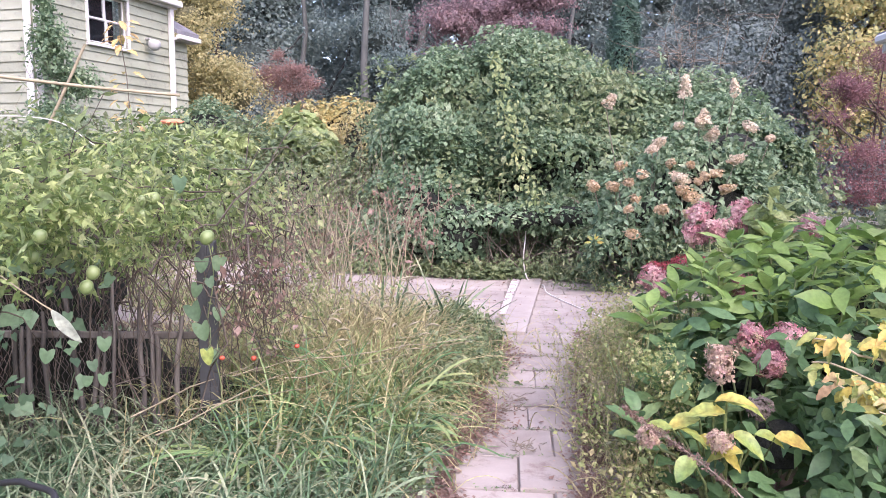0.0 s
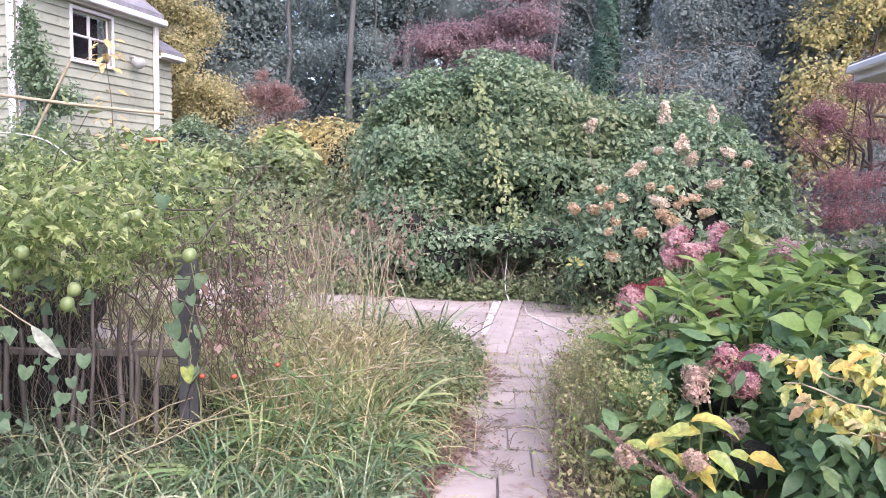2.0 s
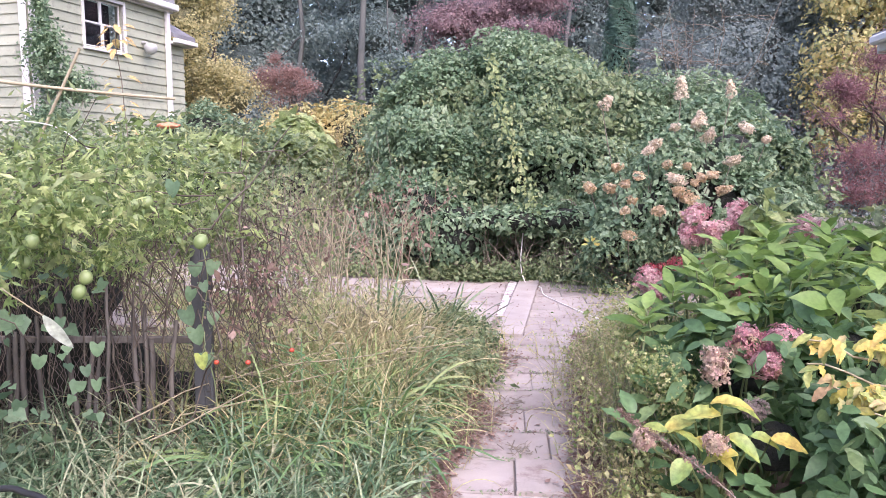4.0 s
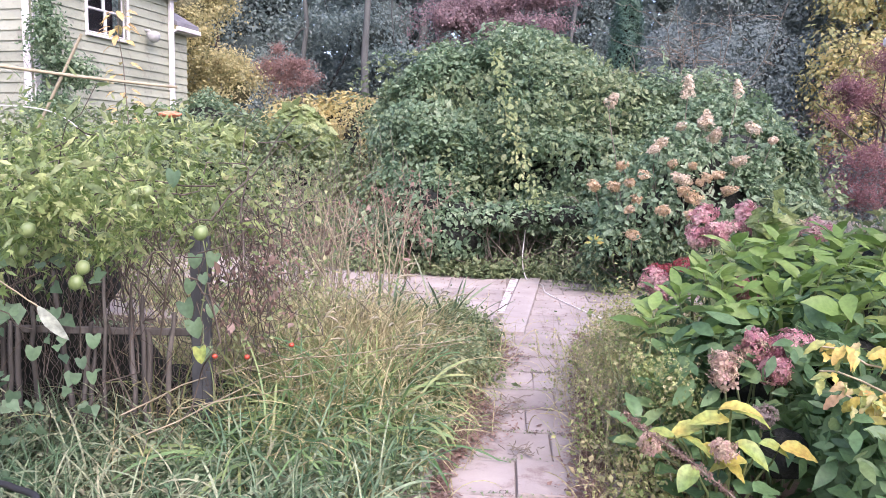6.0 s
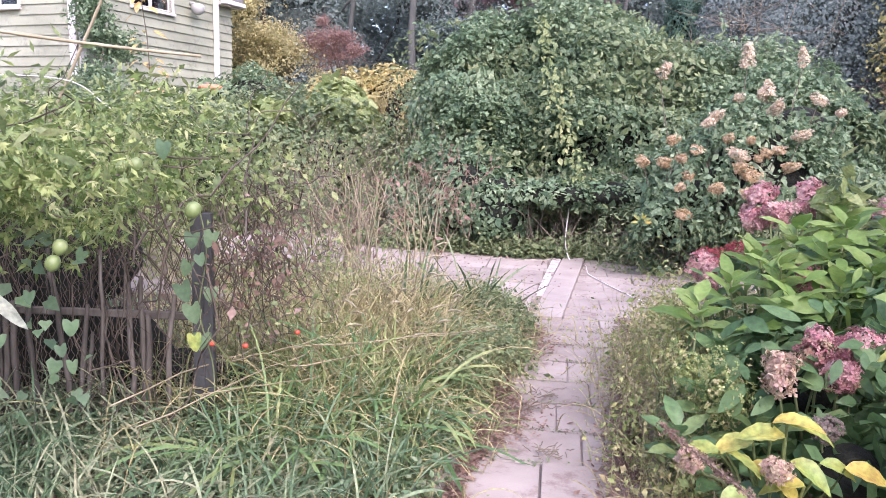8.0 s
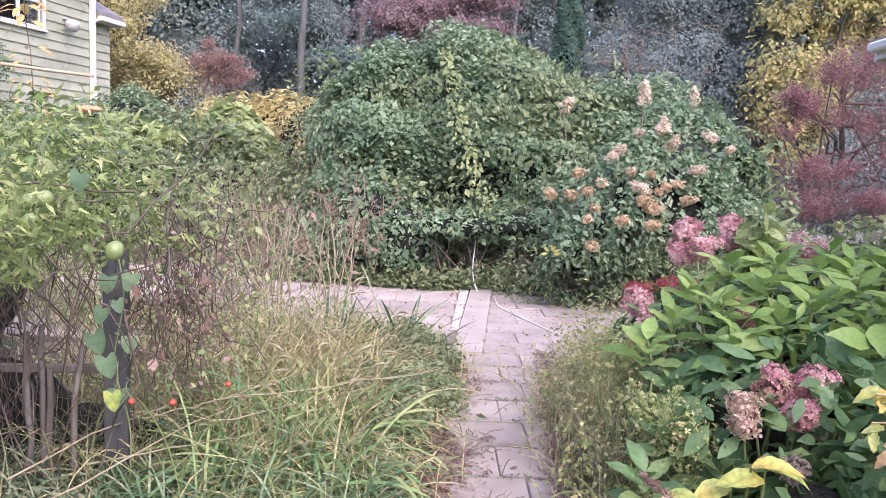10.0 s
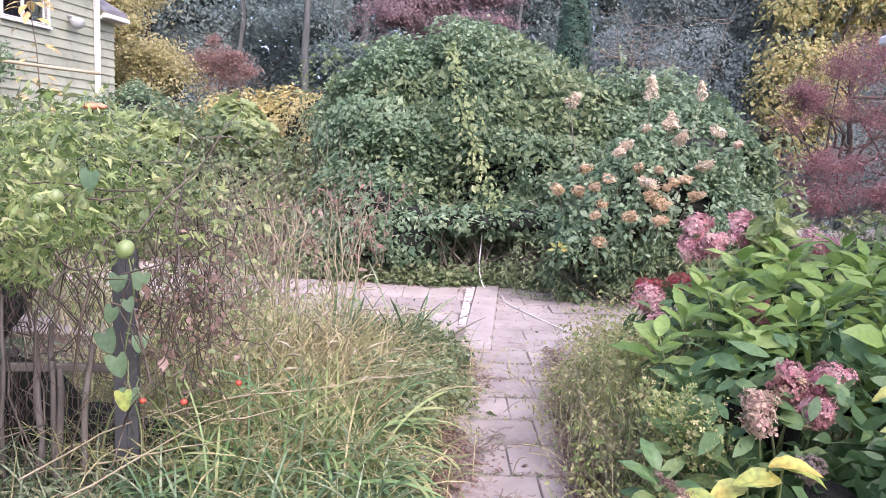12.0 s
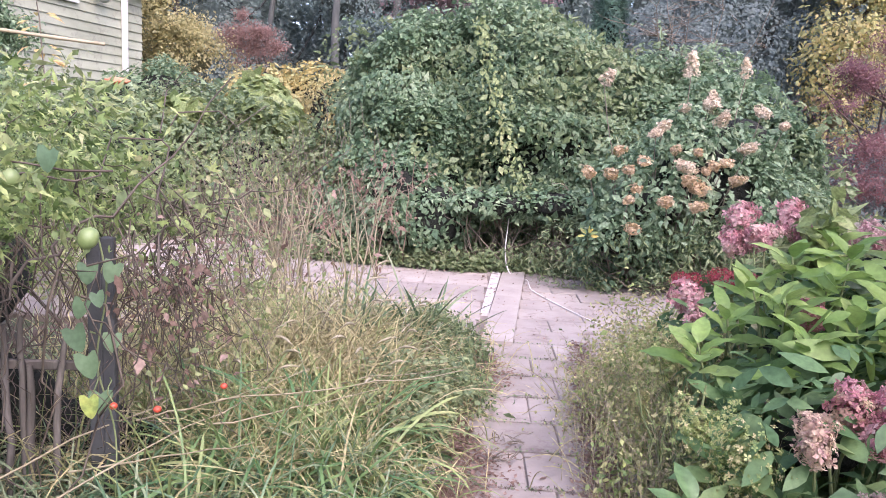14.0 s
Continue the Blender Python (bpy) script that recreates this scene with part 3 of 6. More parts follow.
def facing(place, tip, normal, size, width=1.0):
    """The pose of a unit leaf: tip is where y goes, normal where z goes."""
    y = Vector(tip).normalized()
    z = Vector(normal)
    z = (z - y * z.dot(y)).normalized()
    x = y.cross(z)
    m = Matrix(((x.x, y.x, z.x, 0), (x.y, y.y, z.y, 0), (x.z, y.z, z.z, 0), (0, 0, 0, 1)))
    return Matrix.Translation(place) @ m @ Matrix.Diagonal((size * width, size, size, 1))


# ---- ground ----
def build_ground():
    xs = np.concatenate([[-400, -150, -60, -30], np.linspace(-12, 12, 120), [30, 60, 150, 400]])
    ys = np.concatenate([[-400, -150, -60, -20], np.linspace(-5, 20, 125), [30, 60, 150, 400]])
    X, Y = np.meshgrid(xs, ys)
    P = np.column_stack([X.ravel(), Y.ravel(), np.zeros(X.size)])
    Z = -0.03 + lumps(P, 2.0, 0.015) + lumps(P, 7.0, 0.01, 5)
    P[:, 2] = np.minimum(Z, -0.012)
    r, c = X.shape
    i = (np.arange(r - 1)[:, None] * c + np.arange(c - 1)[None]).ravel()
    g = new("ground", mesh_of("ground", P, np.stack([i, i + 1, i + c + 1, i + c], axis=1), M_SOIL, True))
    return tagged(g, "brown soil with leaf litter and low weeds", "ground", kind="structure")


build_ground()

# ---- the pale green house ----
CORNER = Vector((-7.28, 11.3, 0))
ALONG = Vector((0.208, 0.978, 0)).normalized()  # along the eave wall, away from the garden path
ACROSS = Vector((-0.978, 0.208, 0)).normalized()  # along the gable wall
EAVE, EXPOSE = 4.4, 0.168


def frame_at(origin, xdir):
    """x along the wall, y into the house, z up; the outside is at y < 0."""
    x = Vector(xdir).normalized()
    y = Vector((-x.y, x.x, 0))
    return Matrix(((x.x, y.x, 0, origin[0]), (x.y, y.y, 0, origin[1]), (0, 0, 1, origin[2]), (0, 0, 0, 1)))


def clapboard_wall(house, name, m, length, height, holes=(), gable=0.0):
    """A wall with real openings, clad with lapped boards, each board its own part."""
    w = bmesh.new()
    cuts = sorted({0, length, *[h[0] for h in holes], *[h[1] for h in holes]})
    for a, b in zip(cuts, cuts[1:]):
        mid = (a + b) / 2
        z = 0.0
        for h in sorted((h for h in holes if h[0] <= mid <= h[1]), key=lambda h: h[2]):
            if h[2] > z:
                box_into(w, (a, 0, z), (b, 0.16, h[2]), 0, m)
            z = h[3]
        box_into(w, (a, 0, z), (b, 0.16, height), 0, m)
    if gable:
        v = [w.verts.new(m @ Vector(p)) for p in ((0, 0, height), (length, 0, height), (length / 2, 0, height + gable), (0, 0.16, height), (length, 0.16, height), (length / 2, 0.16, height + gable))]
        for f in ((0, 1, 2), (3, 5, 4), (0, 3, 4, 1), (1, 4, 5, 2), (2, 5, 3, 0)):
            w.faces.new([v[i] for i in f])
    wall = part(name, w, M_SIDING, house)
    rows = int((height + gable) / EXPOSE)
    for i in range(rows):
        z0, z1 = i * EXPOSE, (i + 1) * EXPOSE + 0.012
        a0, b0 = 0.0, length
        if z1 > height:
            if not gable:
                continue
            inset = (z1 - height) / gable * length / 2
            a0, b0 = inset, length - inset
            if b0 - a0 < 0.3:
                continue
        spans = [(a0, b0)]
        for h in holes:
            if z0 < h[3] and z1 > h[2] + 0.02:
                spans = [s for a, b in spans for s in ((a, min(b, h[0])), (max(a, h[1]), b)) if s[1] - s[0] > 0.02]
        for a, b in spans:
            cutpoints = [a] + [a + (b - a) * rng.uniform(0.3, 0.7)] * (b - a > 2.4) + [b]
            for p, q in zip(cutpoints, cutpoints[1:]):
                bm = bmesh.new()
                co = ((p, -0.002, z1), (q, -0.002, z1), (q, -0.036, z0), (p, -0.036, z0), (p, -0.002, z0), (q, -0.002, z0), (q, -0.012, z1), (p, -0.012, z1))
                v = [bm.verts.new(m @ Vector(c)) for c in co]
                for f in ((0, 1, 6, 7), (7, 6, 2, 3), (3, 2, 5, 4), (4, 5, 1, 0), (0, 7, 3, 4), (1, 5, 2, 6)):
                    bm.faces.new([v[i] for i in f])
                part("board", bm, M_SIDING, wall)
    return wall


def sash_window(house, m, x0, x1, z0, z1, lights=2, label=""):
    """Two sashes side by side, each with a meeting rail, in a white casing, glass and a dark panel for the dim room
    behind.
    """
    w = thing("window", (m @ Vector((x0, 0, z0))), label, "")
    w.parent = house
    w.location = Vector(w.location) - world_of(house)
    cw = 0.06
    fr = bmesh.new()
    for a, b in (((x0 - cw, -0.05, z0 - 0.02), (x0, 0.03, z1 + cw)), ((x1, -0.05, z0 - 0.02), (x1 + cw, 0.03, z1 + cw)), ((x0, -0.05, z1), (x1, 0.03, z1 + cw))):
        box_into(fr, a, b, 0.004, m)
    part("frame", fr, M_WHITE, w)
    box("sill", (x0 - cw, -0.09, z0 - 0.07), (x1 + cw, 0.05, z0 - 0.021), M_WHITE, w, 0.006, m)
    n = lights
    step = (x1 - x0) / n
    for i in range(n):
        a, b = x0 + i * step, x0 + (i + 1) * step
        mid = (z0 + z1) / 2
        for lo, hi, y in ((z0, mid + 0.02, 0.02), (mid - 0.02, z1, 0.055)):
            s = bmesh.new()
            t = 0.034
            box_into(s, (a, y, lo), (a + t, y + 0.03, hi), 0.002, m)
            box_into(s, (b - t, y, lo), (b, y + 0.03, hi), 0.002, m)
            box_into(s, (a + t, y, lo), (b - t, y + 0.03, lo + t), 0.002, m)
            box_into(s, (a + t, y, hi - t), (b - t, y + 0.03, hi), 0.002, m)
            sash = part("sash", s, M_WHITE, w)
            g = box("pane", (a + t, y + 0.012, lo + t), (b - t, y + 0.018, hi - t), M_GLASS, w, 0, m)
    # Near-black panel stands in for the unlit room; its shade is the colour.
    box("room_shade_panel", (x0, 0.3, z0), (x1, 0.32, z1), M_ROOM_SHADE, w, 0, m)
    return w


def build_house():
    h = thing("house", CORNER, "pale green clapboard house with white trim and grey roof", "house")
    LEN = 3.53
    m_side = frame_at(CORNER, ALONG)
    m_front = frame_at(CORNER + ACROSS * 7.2, -ACROSS)
    # the eave wall, with the double window
    clapboard_wall(h, "wall", m_side, LEN, EAVE, [(1.22, 2.22, 3.36, 4.24)])
    sash_window(h, m_side, 1.22, 2.22, 3.36, 4.24, 2, "white double sash window with dark glass")
    clapboard_wall(h, "wall", m_front, 7.2, EAVE, [(4.96, 5.96, 3.18, 4.2)], 2.6)
    sash_window(h, m_front, 4.96, 5.96, 3.18, 4.2, 2, "white sash window with dark glass")
    # corner boards and the drain pipe
    box("corner_board", (-0.005, -0.05, 0), (0.13, -0.031, EAVE), M_WHITE, h, 0.003, m_side)
    box("corner_board", (7.07, -0.05, 0), (7.22, -0.031, EAVE), M_WHITE, h, 0.003, m_front)
    pipe = bmesh.new()
    box_into(pipe, (LEN - 0.1, -0.12, 0.2), (LEN, -0.035, EAVE - 0.02), 0.012, m_side)
    part("drain_pipe", pipe, M_WHITE, h)
    # gutter and fascia under the eave
    g = bmesh.new()
    box_into(g, (-0.3, -0.26, EAVE - 0.02), (LEN + 0.12, -0.13, EAVE + 0.1), 0.015, m_side)
    part("gutter", g, M_WHITE, h)
    box("fascia", (-0.3, -0.128, EAVE - 0.06), (LEN + 0.1, 0.12, EAVE + 0.12), M_WHITE, h, 0.004, m_side)
    # main roof: two slopes over the gable
    far = LEN + 5.0
    for side in (0, 1):
        r = bmesh.new()
        eave_y = -0.16 if side == 0 else 7.36
        co = [(-0.35, eave_y, EAVE + 0.1), (LEN + 0.1, eave_y, EAVE + 0.1), (LEN + 0.1, 3.6, EAVE + 2.75), (-0.35, 3.6, EAVE + 2.75)]
        v = [r.verts.new(m_side @ Vector(c)) for c in co] + [r.verts.new(m_side @ (Vector(c) + Vector((0, 0, 0.12)))) for c in co]
        for f in ((0, 1, 2, 3), (7, 6, 5, 4), (0, 4, 5, 1), (1, 5, 6, 2), (2, 6, 7, 3), (3, 7, 4, 0)):
            r.faces.new([v[i] for i in f])
        part("roof", r, M_SHINGLE, h)
    # the lower wing behind
    m_wing = frame_at(CORNER + ALONG * LEN - Vector((0, 0, 0)) + Vector((-ALONG.y, ALONG.x, 0)) * 0.02, ALONG)
    clapboard_wall(h, "wing_wall", m_wing, 0.56, 3.72)
    rear = bmesh.new()
    box_into(rear, (0.4, 0.16, 0), (0.56, 6.0, 3.7), 0, m_wing)
    part("rear_wall", rear, M_SIDING, h)
    box("wing_gutter", (0, -0.27, 3.74), (0.74, -0.17, 3.83), M_WHITE, h, 0.012, m_wing)
    box("wing_soffit", (0, -0.168, 3.72), (0.72, 0.1, 3.78), M_WHITE, h, 0.003, m_wing)
    r = bmesh.new()
    co = [(0, -0.2, 3.85), (0.74, -0.2, 3.85), (0.74, 3.0, 5.6), (0, 3.0, 5.6)]
    v = [r.verts.new(m_wing @ Vector(c)) for c in co] + [r.verts.new(m_wing @ (Vector(c) + Vector((0, 0, 0.08)))) for c in co]
    for f in ((0, 1, 2, 3), (7, 6, 5, 4), (0, 4, 5, 1), (1, 5, 6, 2), (2, 6, 7, 3), (3, 7, 4, 0)):
        r.faces.new([v[i] for i in f])
    part("wing_roof", r, M_SHINGLE, h)
    # grey wall lamp beside the window
    lm = frame_at(CORNER, ALONG)
    lamp = thing("wall_lamp", lm @ Vector((2.74, -0.02, 3.55)), "grey round flood lamp on the siding", "lamp")
    p = [lm @ Vector((2.74, y, z)) for y, z in ((-0.03, 3.62), (-0.12, 3.62), (-0.2, 3.55))]
    piece("bracket", tube_mesh("bracket", [[tuple(q) for q in p]], [[0.03, 0.025, 0.025]], M_LAMP, 8), lamp)
    bm = bmesh.new()
    bmesh.ops.create_uvsphere(bm, u_segments=16, v_segments=10, radius=0.13)
    for q in bm.verts:
        q.co.z *= 1.15 if q.co.z < 0 else 0.6
        q.co = lm @ (q.co + Vector((2.74, -0.22, 3.53)))
    part("shade", bm, M_LAMP, lamp, smooth=True)
    return h


build_house()


def build_shed():
    """The corner of a garden shed's roof beside the border."""
    h = thing("garden_shed", (4.2, 3.1, 0), "small tan garden shed with white eave and grey shingle roof", "shed")
    box("wall", (3.35, 3.87, 0), (5.3, 3.95, 2.1), M_TANWALL, h, 0)
    box("wall", (3.35, 2.4, 0), (5.3, 2.48, 2.1), M_TANWALL, h, 0)
    box("wall", (3.35, 2.481, 0), (3.43, 3.869, 2.1), M_TANWALL, h, 0)
    box("wall", (5.22, 2.481, 0), (5.3, 3.869, 2.1), M_TANWALL, h, 0)
    m = frame_at((2.78, 4.38, 0), (-0.05, -0.999, 0))
    box("fascia", (0.0, 0.03, 2.03), (2.2, 0.05, 2.11), M_WHITE, h, 0.003, m)
    box("gutter", (0.0, -0.03, 2.07), (2.2, 0.028, 2.125), M_WHITE, h, 0.012, m)
    box("end_fascia", (-0.02, 0.03, 2.02), (-0.001, 0.9, 2.11), M_WHITE, h, 0.003, m)
    box("soffit", (0.0, 0.051, 2.03), (2.2, 0.62, 2.045), M_WHITE, h, 0.002, m)
    box("roof_beam", (0.0, 0.621, 2.03), (2.2, 2.6, 2.099), M_WHITE, h, 0.002, m)
    for i in range(12):
        lo, up = 0.0 + i * 0.12, 0.0 + (i + 1) * 0.12 + 0.02
        for j in range(9):
            x = -0.03 + j * 0.25
            bm = bmesh.new()
            rise = 0.32
            z0, z1 = 2.13 + lo * rise + 0.012, 2.13 + up * rise
            co = ((x, lo, z0), (x + 0.245, lo, z0), (x + 0.245, up, z1), (x, up, z1))
            v = [bm.verts.new(m @ Vector(c)) for c in co] + [bm.verts.new(m @ (Vector(c) - Vector((0, 0, 0.012)))) for c in co]
            for f in ((0, 1, 2, 3), (7, 6, 5, 4), (0, 4, 5, 1), (1, 5, 6, 2), (2, 6, 7, 3), (3, 7, 4, 0)):
                bm.faces.new([v[k] for k in f])
            part("shingle", bm, M_SHINGLE, h)
    r = bmesh.new()
    co = [(0, -0.0, 2.126), (2.2, -0.0, 2.126), (2.2, 2.6, 2.126), (0, 2.6, 2.126), (0, 1.42, 2.126 + 0.32 * 1.4), (2.2, 1.42, 2.126 + 0.32 * 1.4)]
    v = [r.verts.new(m @ Vector(c)) for c in co]
    for f in ((0, 1, 5, 4), (4, 5, 2, 3), (0, 3, 2, 1), (0, 4, 3), (1, 2, 5)):
        r.faces.new([v[k] for k in f])
    part("roof", r, M_SHINGLE, h)


build_shed()


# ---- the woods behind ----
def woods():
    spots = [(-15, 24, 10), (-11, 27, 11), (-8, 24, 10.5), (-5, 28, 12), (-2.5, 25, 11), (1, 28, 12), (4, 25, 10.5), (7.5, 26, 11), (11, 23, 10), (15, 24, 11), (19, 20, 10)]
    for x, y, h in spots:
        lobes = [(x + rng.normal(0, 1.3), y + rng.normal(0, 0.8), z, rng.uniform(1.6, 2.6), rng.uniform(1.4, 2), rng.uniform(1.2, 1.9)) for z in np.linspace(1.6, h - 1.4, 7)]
        # The leaf colour carries the haze of distance.
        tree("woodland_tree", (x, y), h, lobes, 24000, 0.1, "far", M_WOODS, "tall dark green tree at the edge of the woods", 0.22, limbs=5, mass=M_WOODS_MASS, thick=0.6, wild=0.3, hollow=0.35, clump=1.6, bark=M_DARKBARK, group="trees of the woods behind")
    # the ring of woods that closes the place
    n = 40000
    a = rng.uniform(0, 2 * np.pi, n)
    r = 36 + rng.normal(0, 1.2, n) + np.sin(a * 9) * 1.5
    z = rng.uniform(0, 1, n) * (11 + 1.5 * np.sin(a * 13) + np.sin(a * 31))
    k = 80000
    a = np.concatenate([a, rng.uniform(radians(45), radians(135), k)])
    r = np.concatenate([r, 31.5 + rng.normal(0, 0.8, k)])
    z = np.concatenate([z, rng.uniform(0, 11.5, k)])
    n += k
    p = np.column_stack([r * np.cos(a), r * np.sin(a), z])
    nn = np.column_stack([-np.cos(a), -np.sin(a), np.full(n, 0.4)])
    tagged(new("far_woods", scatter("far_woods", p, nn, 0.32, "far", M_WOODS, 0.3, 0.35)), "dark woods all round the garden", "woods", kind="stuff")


woods()
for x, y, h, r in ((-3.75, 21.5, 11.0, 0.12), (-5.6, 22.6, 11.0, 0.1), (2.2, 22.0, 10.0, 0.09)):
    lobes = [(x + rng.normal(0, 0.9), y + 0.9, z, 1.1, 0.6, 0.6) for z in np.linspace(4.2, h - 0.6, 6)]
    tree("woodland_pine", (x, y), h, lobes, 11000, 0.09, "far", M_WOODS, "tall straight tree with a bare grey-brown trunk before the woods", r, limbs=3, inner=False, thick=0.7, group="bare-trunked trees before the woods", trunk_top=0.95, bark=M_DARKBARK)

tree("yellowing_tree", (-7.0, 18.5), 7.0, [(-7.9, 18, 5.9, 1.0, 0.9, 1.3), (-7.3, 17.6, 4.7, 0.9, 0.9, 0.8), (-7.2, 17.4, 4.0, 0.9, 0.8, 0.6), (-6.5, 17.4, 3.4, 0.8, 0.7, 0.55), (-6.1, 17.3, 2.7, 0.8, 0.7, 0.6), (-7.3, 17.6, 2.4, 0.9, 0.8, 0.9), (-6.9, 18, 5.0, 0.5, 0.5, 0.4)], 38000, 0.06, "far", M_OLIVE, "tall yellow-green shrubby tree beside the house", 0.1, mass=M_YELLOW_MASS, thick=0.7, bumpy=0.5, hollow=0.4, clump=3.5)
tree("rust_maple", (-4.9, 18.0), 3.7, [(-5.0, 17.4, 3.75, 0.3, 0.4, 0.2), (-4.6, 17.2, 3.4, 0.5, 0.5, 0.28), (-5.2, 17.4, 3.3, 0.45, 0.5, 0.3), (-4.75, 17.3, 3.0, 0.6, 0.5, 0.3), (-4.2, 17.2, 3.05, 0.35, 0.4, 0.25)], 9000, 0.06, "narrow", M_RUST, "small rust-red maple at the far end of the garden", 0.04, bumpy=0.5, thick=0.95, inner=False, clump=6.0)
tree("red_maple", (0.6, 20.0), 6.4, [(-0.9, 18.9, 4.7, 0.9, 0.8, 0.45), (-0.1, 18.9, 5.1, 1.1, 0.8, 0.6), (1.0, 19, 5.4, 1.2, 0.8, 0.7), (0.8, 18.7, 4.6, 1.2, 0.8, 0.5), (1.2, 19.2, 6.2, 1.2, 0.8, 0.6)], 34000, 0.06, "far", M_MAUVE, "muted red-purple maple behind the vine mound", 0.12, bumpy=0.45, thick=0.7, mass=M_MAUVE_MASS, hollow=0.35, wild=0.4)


def build_cypress():
    t = thing("cypress", (3.2, 17.6, 0), "narrow dark green conical cypress", "tree")
    piece("trunk", tube_mesh("trunk", wander([(3.2, 17.6, 0)], [(3.2, 17.6, 5.6)], 6, 0.01), np.linspace(0.12, 0.03, 6)[None], M_BARK, 7), t)
    n = 26000
    z = rng.uniform(0.3, 6.3, n)
    rad = 0.5 * np.clip((6.9 - z) / 3.9, 0.05, 1) ** 0.75 * (1 - 0.3 * rng.random(n) ** 2)
    a = rng.uniform(0, 2 * np.pi, n)
    rad *= 1 + 0.12 * np.sin(a * 5 + z * 4)
    p = np.column_stack([3.2 + rad * np.cos(a), 17.6 + rad * np.sin(a), z])
    nn = np.column_stack([np.cos(a), np.sin(a), np.full(n, 0.3)])
    # Smooth near-black cone: shade within the crown, given as colour.
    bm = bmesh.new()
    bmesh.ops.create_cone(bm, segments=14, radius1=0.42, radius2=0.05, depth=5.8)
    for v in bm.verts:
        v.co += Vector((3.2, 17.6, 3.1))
    part("inner_shade_fill", bm, M_CORE, t, smooth=True)
    piece("crown", scatter("crown", p, nn, 0.09, "narrow", M_CYPRESS, -0.8, 0.25), t, kind="stuff")


build_cypress()
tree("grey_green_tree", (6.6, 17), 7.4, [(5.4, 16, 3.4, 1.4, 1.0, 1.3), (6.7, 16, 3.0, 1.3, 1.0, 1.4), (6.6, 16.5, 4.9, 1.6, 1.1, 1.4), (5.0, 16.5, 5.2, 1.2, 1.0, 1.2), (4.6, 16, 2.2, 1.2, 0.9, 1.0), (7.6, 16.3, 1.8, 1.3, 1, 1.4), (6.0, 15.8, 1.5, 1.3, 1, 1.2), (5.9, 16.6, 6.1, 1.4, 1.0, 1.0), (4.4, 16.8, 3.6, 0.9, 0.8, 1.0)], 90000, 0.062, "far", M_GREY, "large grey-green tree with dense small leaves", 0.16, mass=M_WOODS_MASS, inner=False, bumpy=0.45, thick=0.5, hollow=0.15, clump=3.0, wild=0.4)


def bare_branches():
    t = thing("bare_tree", (3.75, 14.6, 0), "bare grey-brown branching shrub without leaves", "tree")
    base = np.array([3.75, 14.6, 0])
    paths, rad = [], []
    for _ in range(15):
        end = base + np.array([rng.normal(0.35, 0.5), rng.normal(0, 0.4), rng.uniform(2.6, 4.6)])
        m = wander([base + [0, 0, 0.3]], [end], 9, 0.07)[0]
        paths.append(m)
        rad.append(np.linspace(0.014, 0.005, 9))
        for _ in range(16):
            k = rng.integers(3, 8)
            tip = m[k] + np.array([rng.normal(0, 0.6), rng.normal(0, 0.3), rng.uniform(-0.1, 0.5)])
            paths.append(wander([m[k]], [tip], 9, 0.1)[0])
            rad.append(np.linspace(0.007, 0.003, 9))
    piece("branchwork", tube_mesh("branchwork", paths, rad, M_TWIG, 4), t, kind="stuff")


bare_branches()
tree("yellow_magnolia", (8.0, 15.4), 6.8, [(7.2, 15, 4.4, 0.75, 0.7, 0.5), (8.2, 15, 4.9, 1.0, 0.8, 0.7), (7.0, 15, 3.6, 0.6, 0.6, 0.5), (7.7, 15, 3.7, 0.7, 0.6, 0.5), (6.9, 14.9, 2.8, 0.5, 0.5, 0.4), (7.5, 15, 2.9, 0.5, 0.5, 0.4), (9.2, 15, 5.5, 1.2, 0.9, 0.9), (7.1, 14.9, 2.0, 0.6, 0.6, 0.4), (7.6, 15.2, 5.9, 0.9, 0.8, 0.6), (9.0, 15.3, 4.2, 0.9, 0.8, 0.7)], 26000, 0.085, "simple", M_YELLOW, "tree with large yellow and lime autumn leaves", 0.12, bumpy=0.35, thick=0.7, mass=M_YELLOW_MASS, hollow=0.35, clump=4.0, wild=0.35)
tree("japanese_maple", (5.9, 10.4), 3.6, [(5.6, 10.0, 2.7, 0.6, 0.6, 0.4), (6.3, 10.0, 2.95, 0.9, 0.7, 0.5), (5.1, 9.8, 2.2, 0.5, 0.5, 0.35), (5.8, 9.7, 2.1, 0.8, 0.6, 0.4), (4.7, 9.7, 1.92, 0.5, 0.5, 0.3), (5.2, 9.6, 1.5, 0.8, 0.6, 0.4), (4.9, 9.8, 2.35, 0.4, 0.4, 0.25), (6.5, 9.8, 1.7, 0.9, 0.8, 0.5), (6.0, 9.5, 1.1, 0.8, 0.6, 0.35), (5.0, 9.6, 1.0, 0.5, 0.5, 0.25), (7.4, 9.8, 2.4, 1.0, 0.8, 0.8)], 52000, 0.038, "narrow", M_RED, "spreading dark red japanese maple with fine leaves", 0.06, limbs=26, thick=0.95, bumpy=0.4, inner=False, hollow=0.4, clump=5.0)
bush("dark_evergreen_shrub", [(5.2, 9.9, 0.6, 0.9, 0.6, 0.8), (6.3, 10.2, 0.7, 1.0, 0.6, 0.9), (4.6, 10.4, 0.5, 0.7, 0.5, 0.7), (7.2, 10.4, 0.8, 1.0, 0.6, 0.9)], 12000, 0.06, "simple", M_GREY, "dark evergreen shrub beneath the red maple", thick=0.6, inner=False)

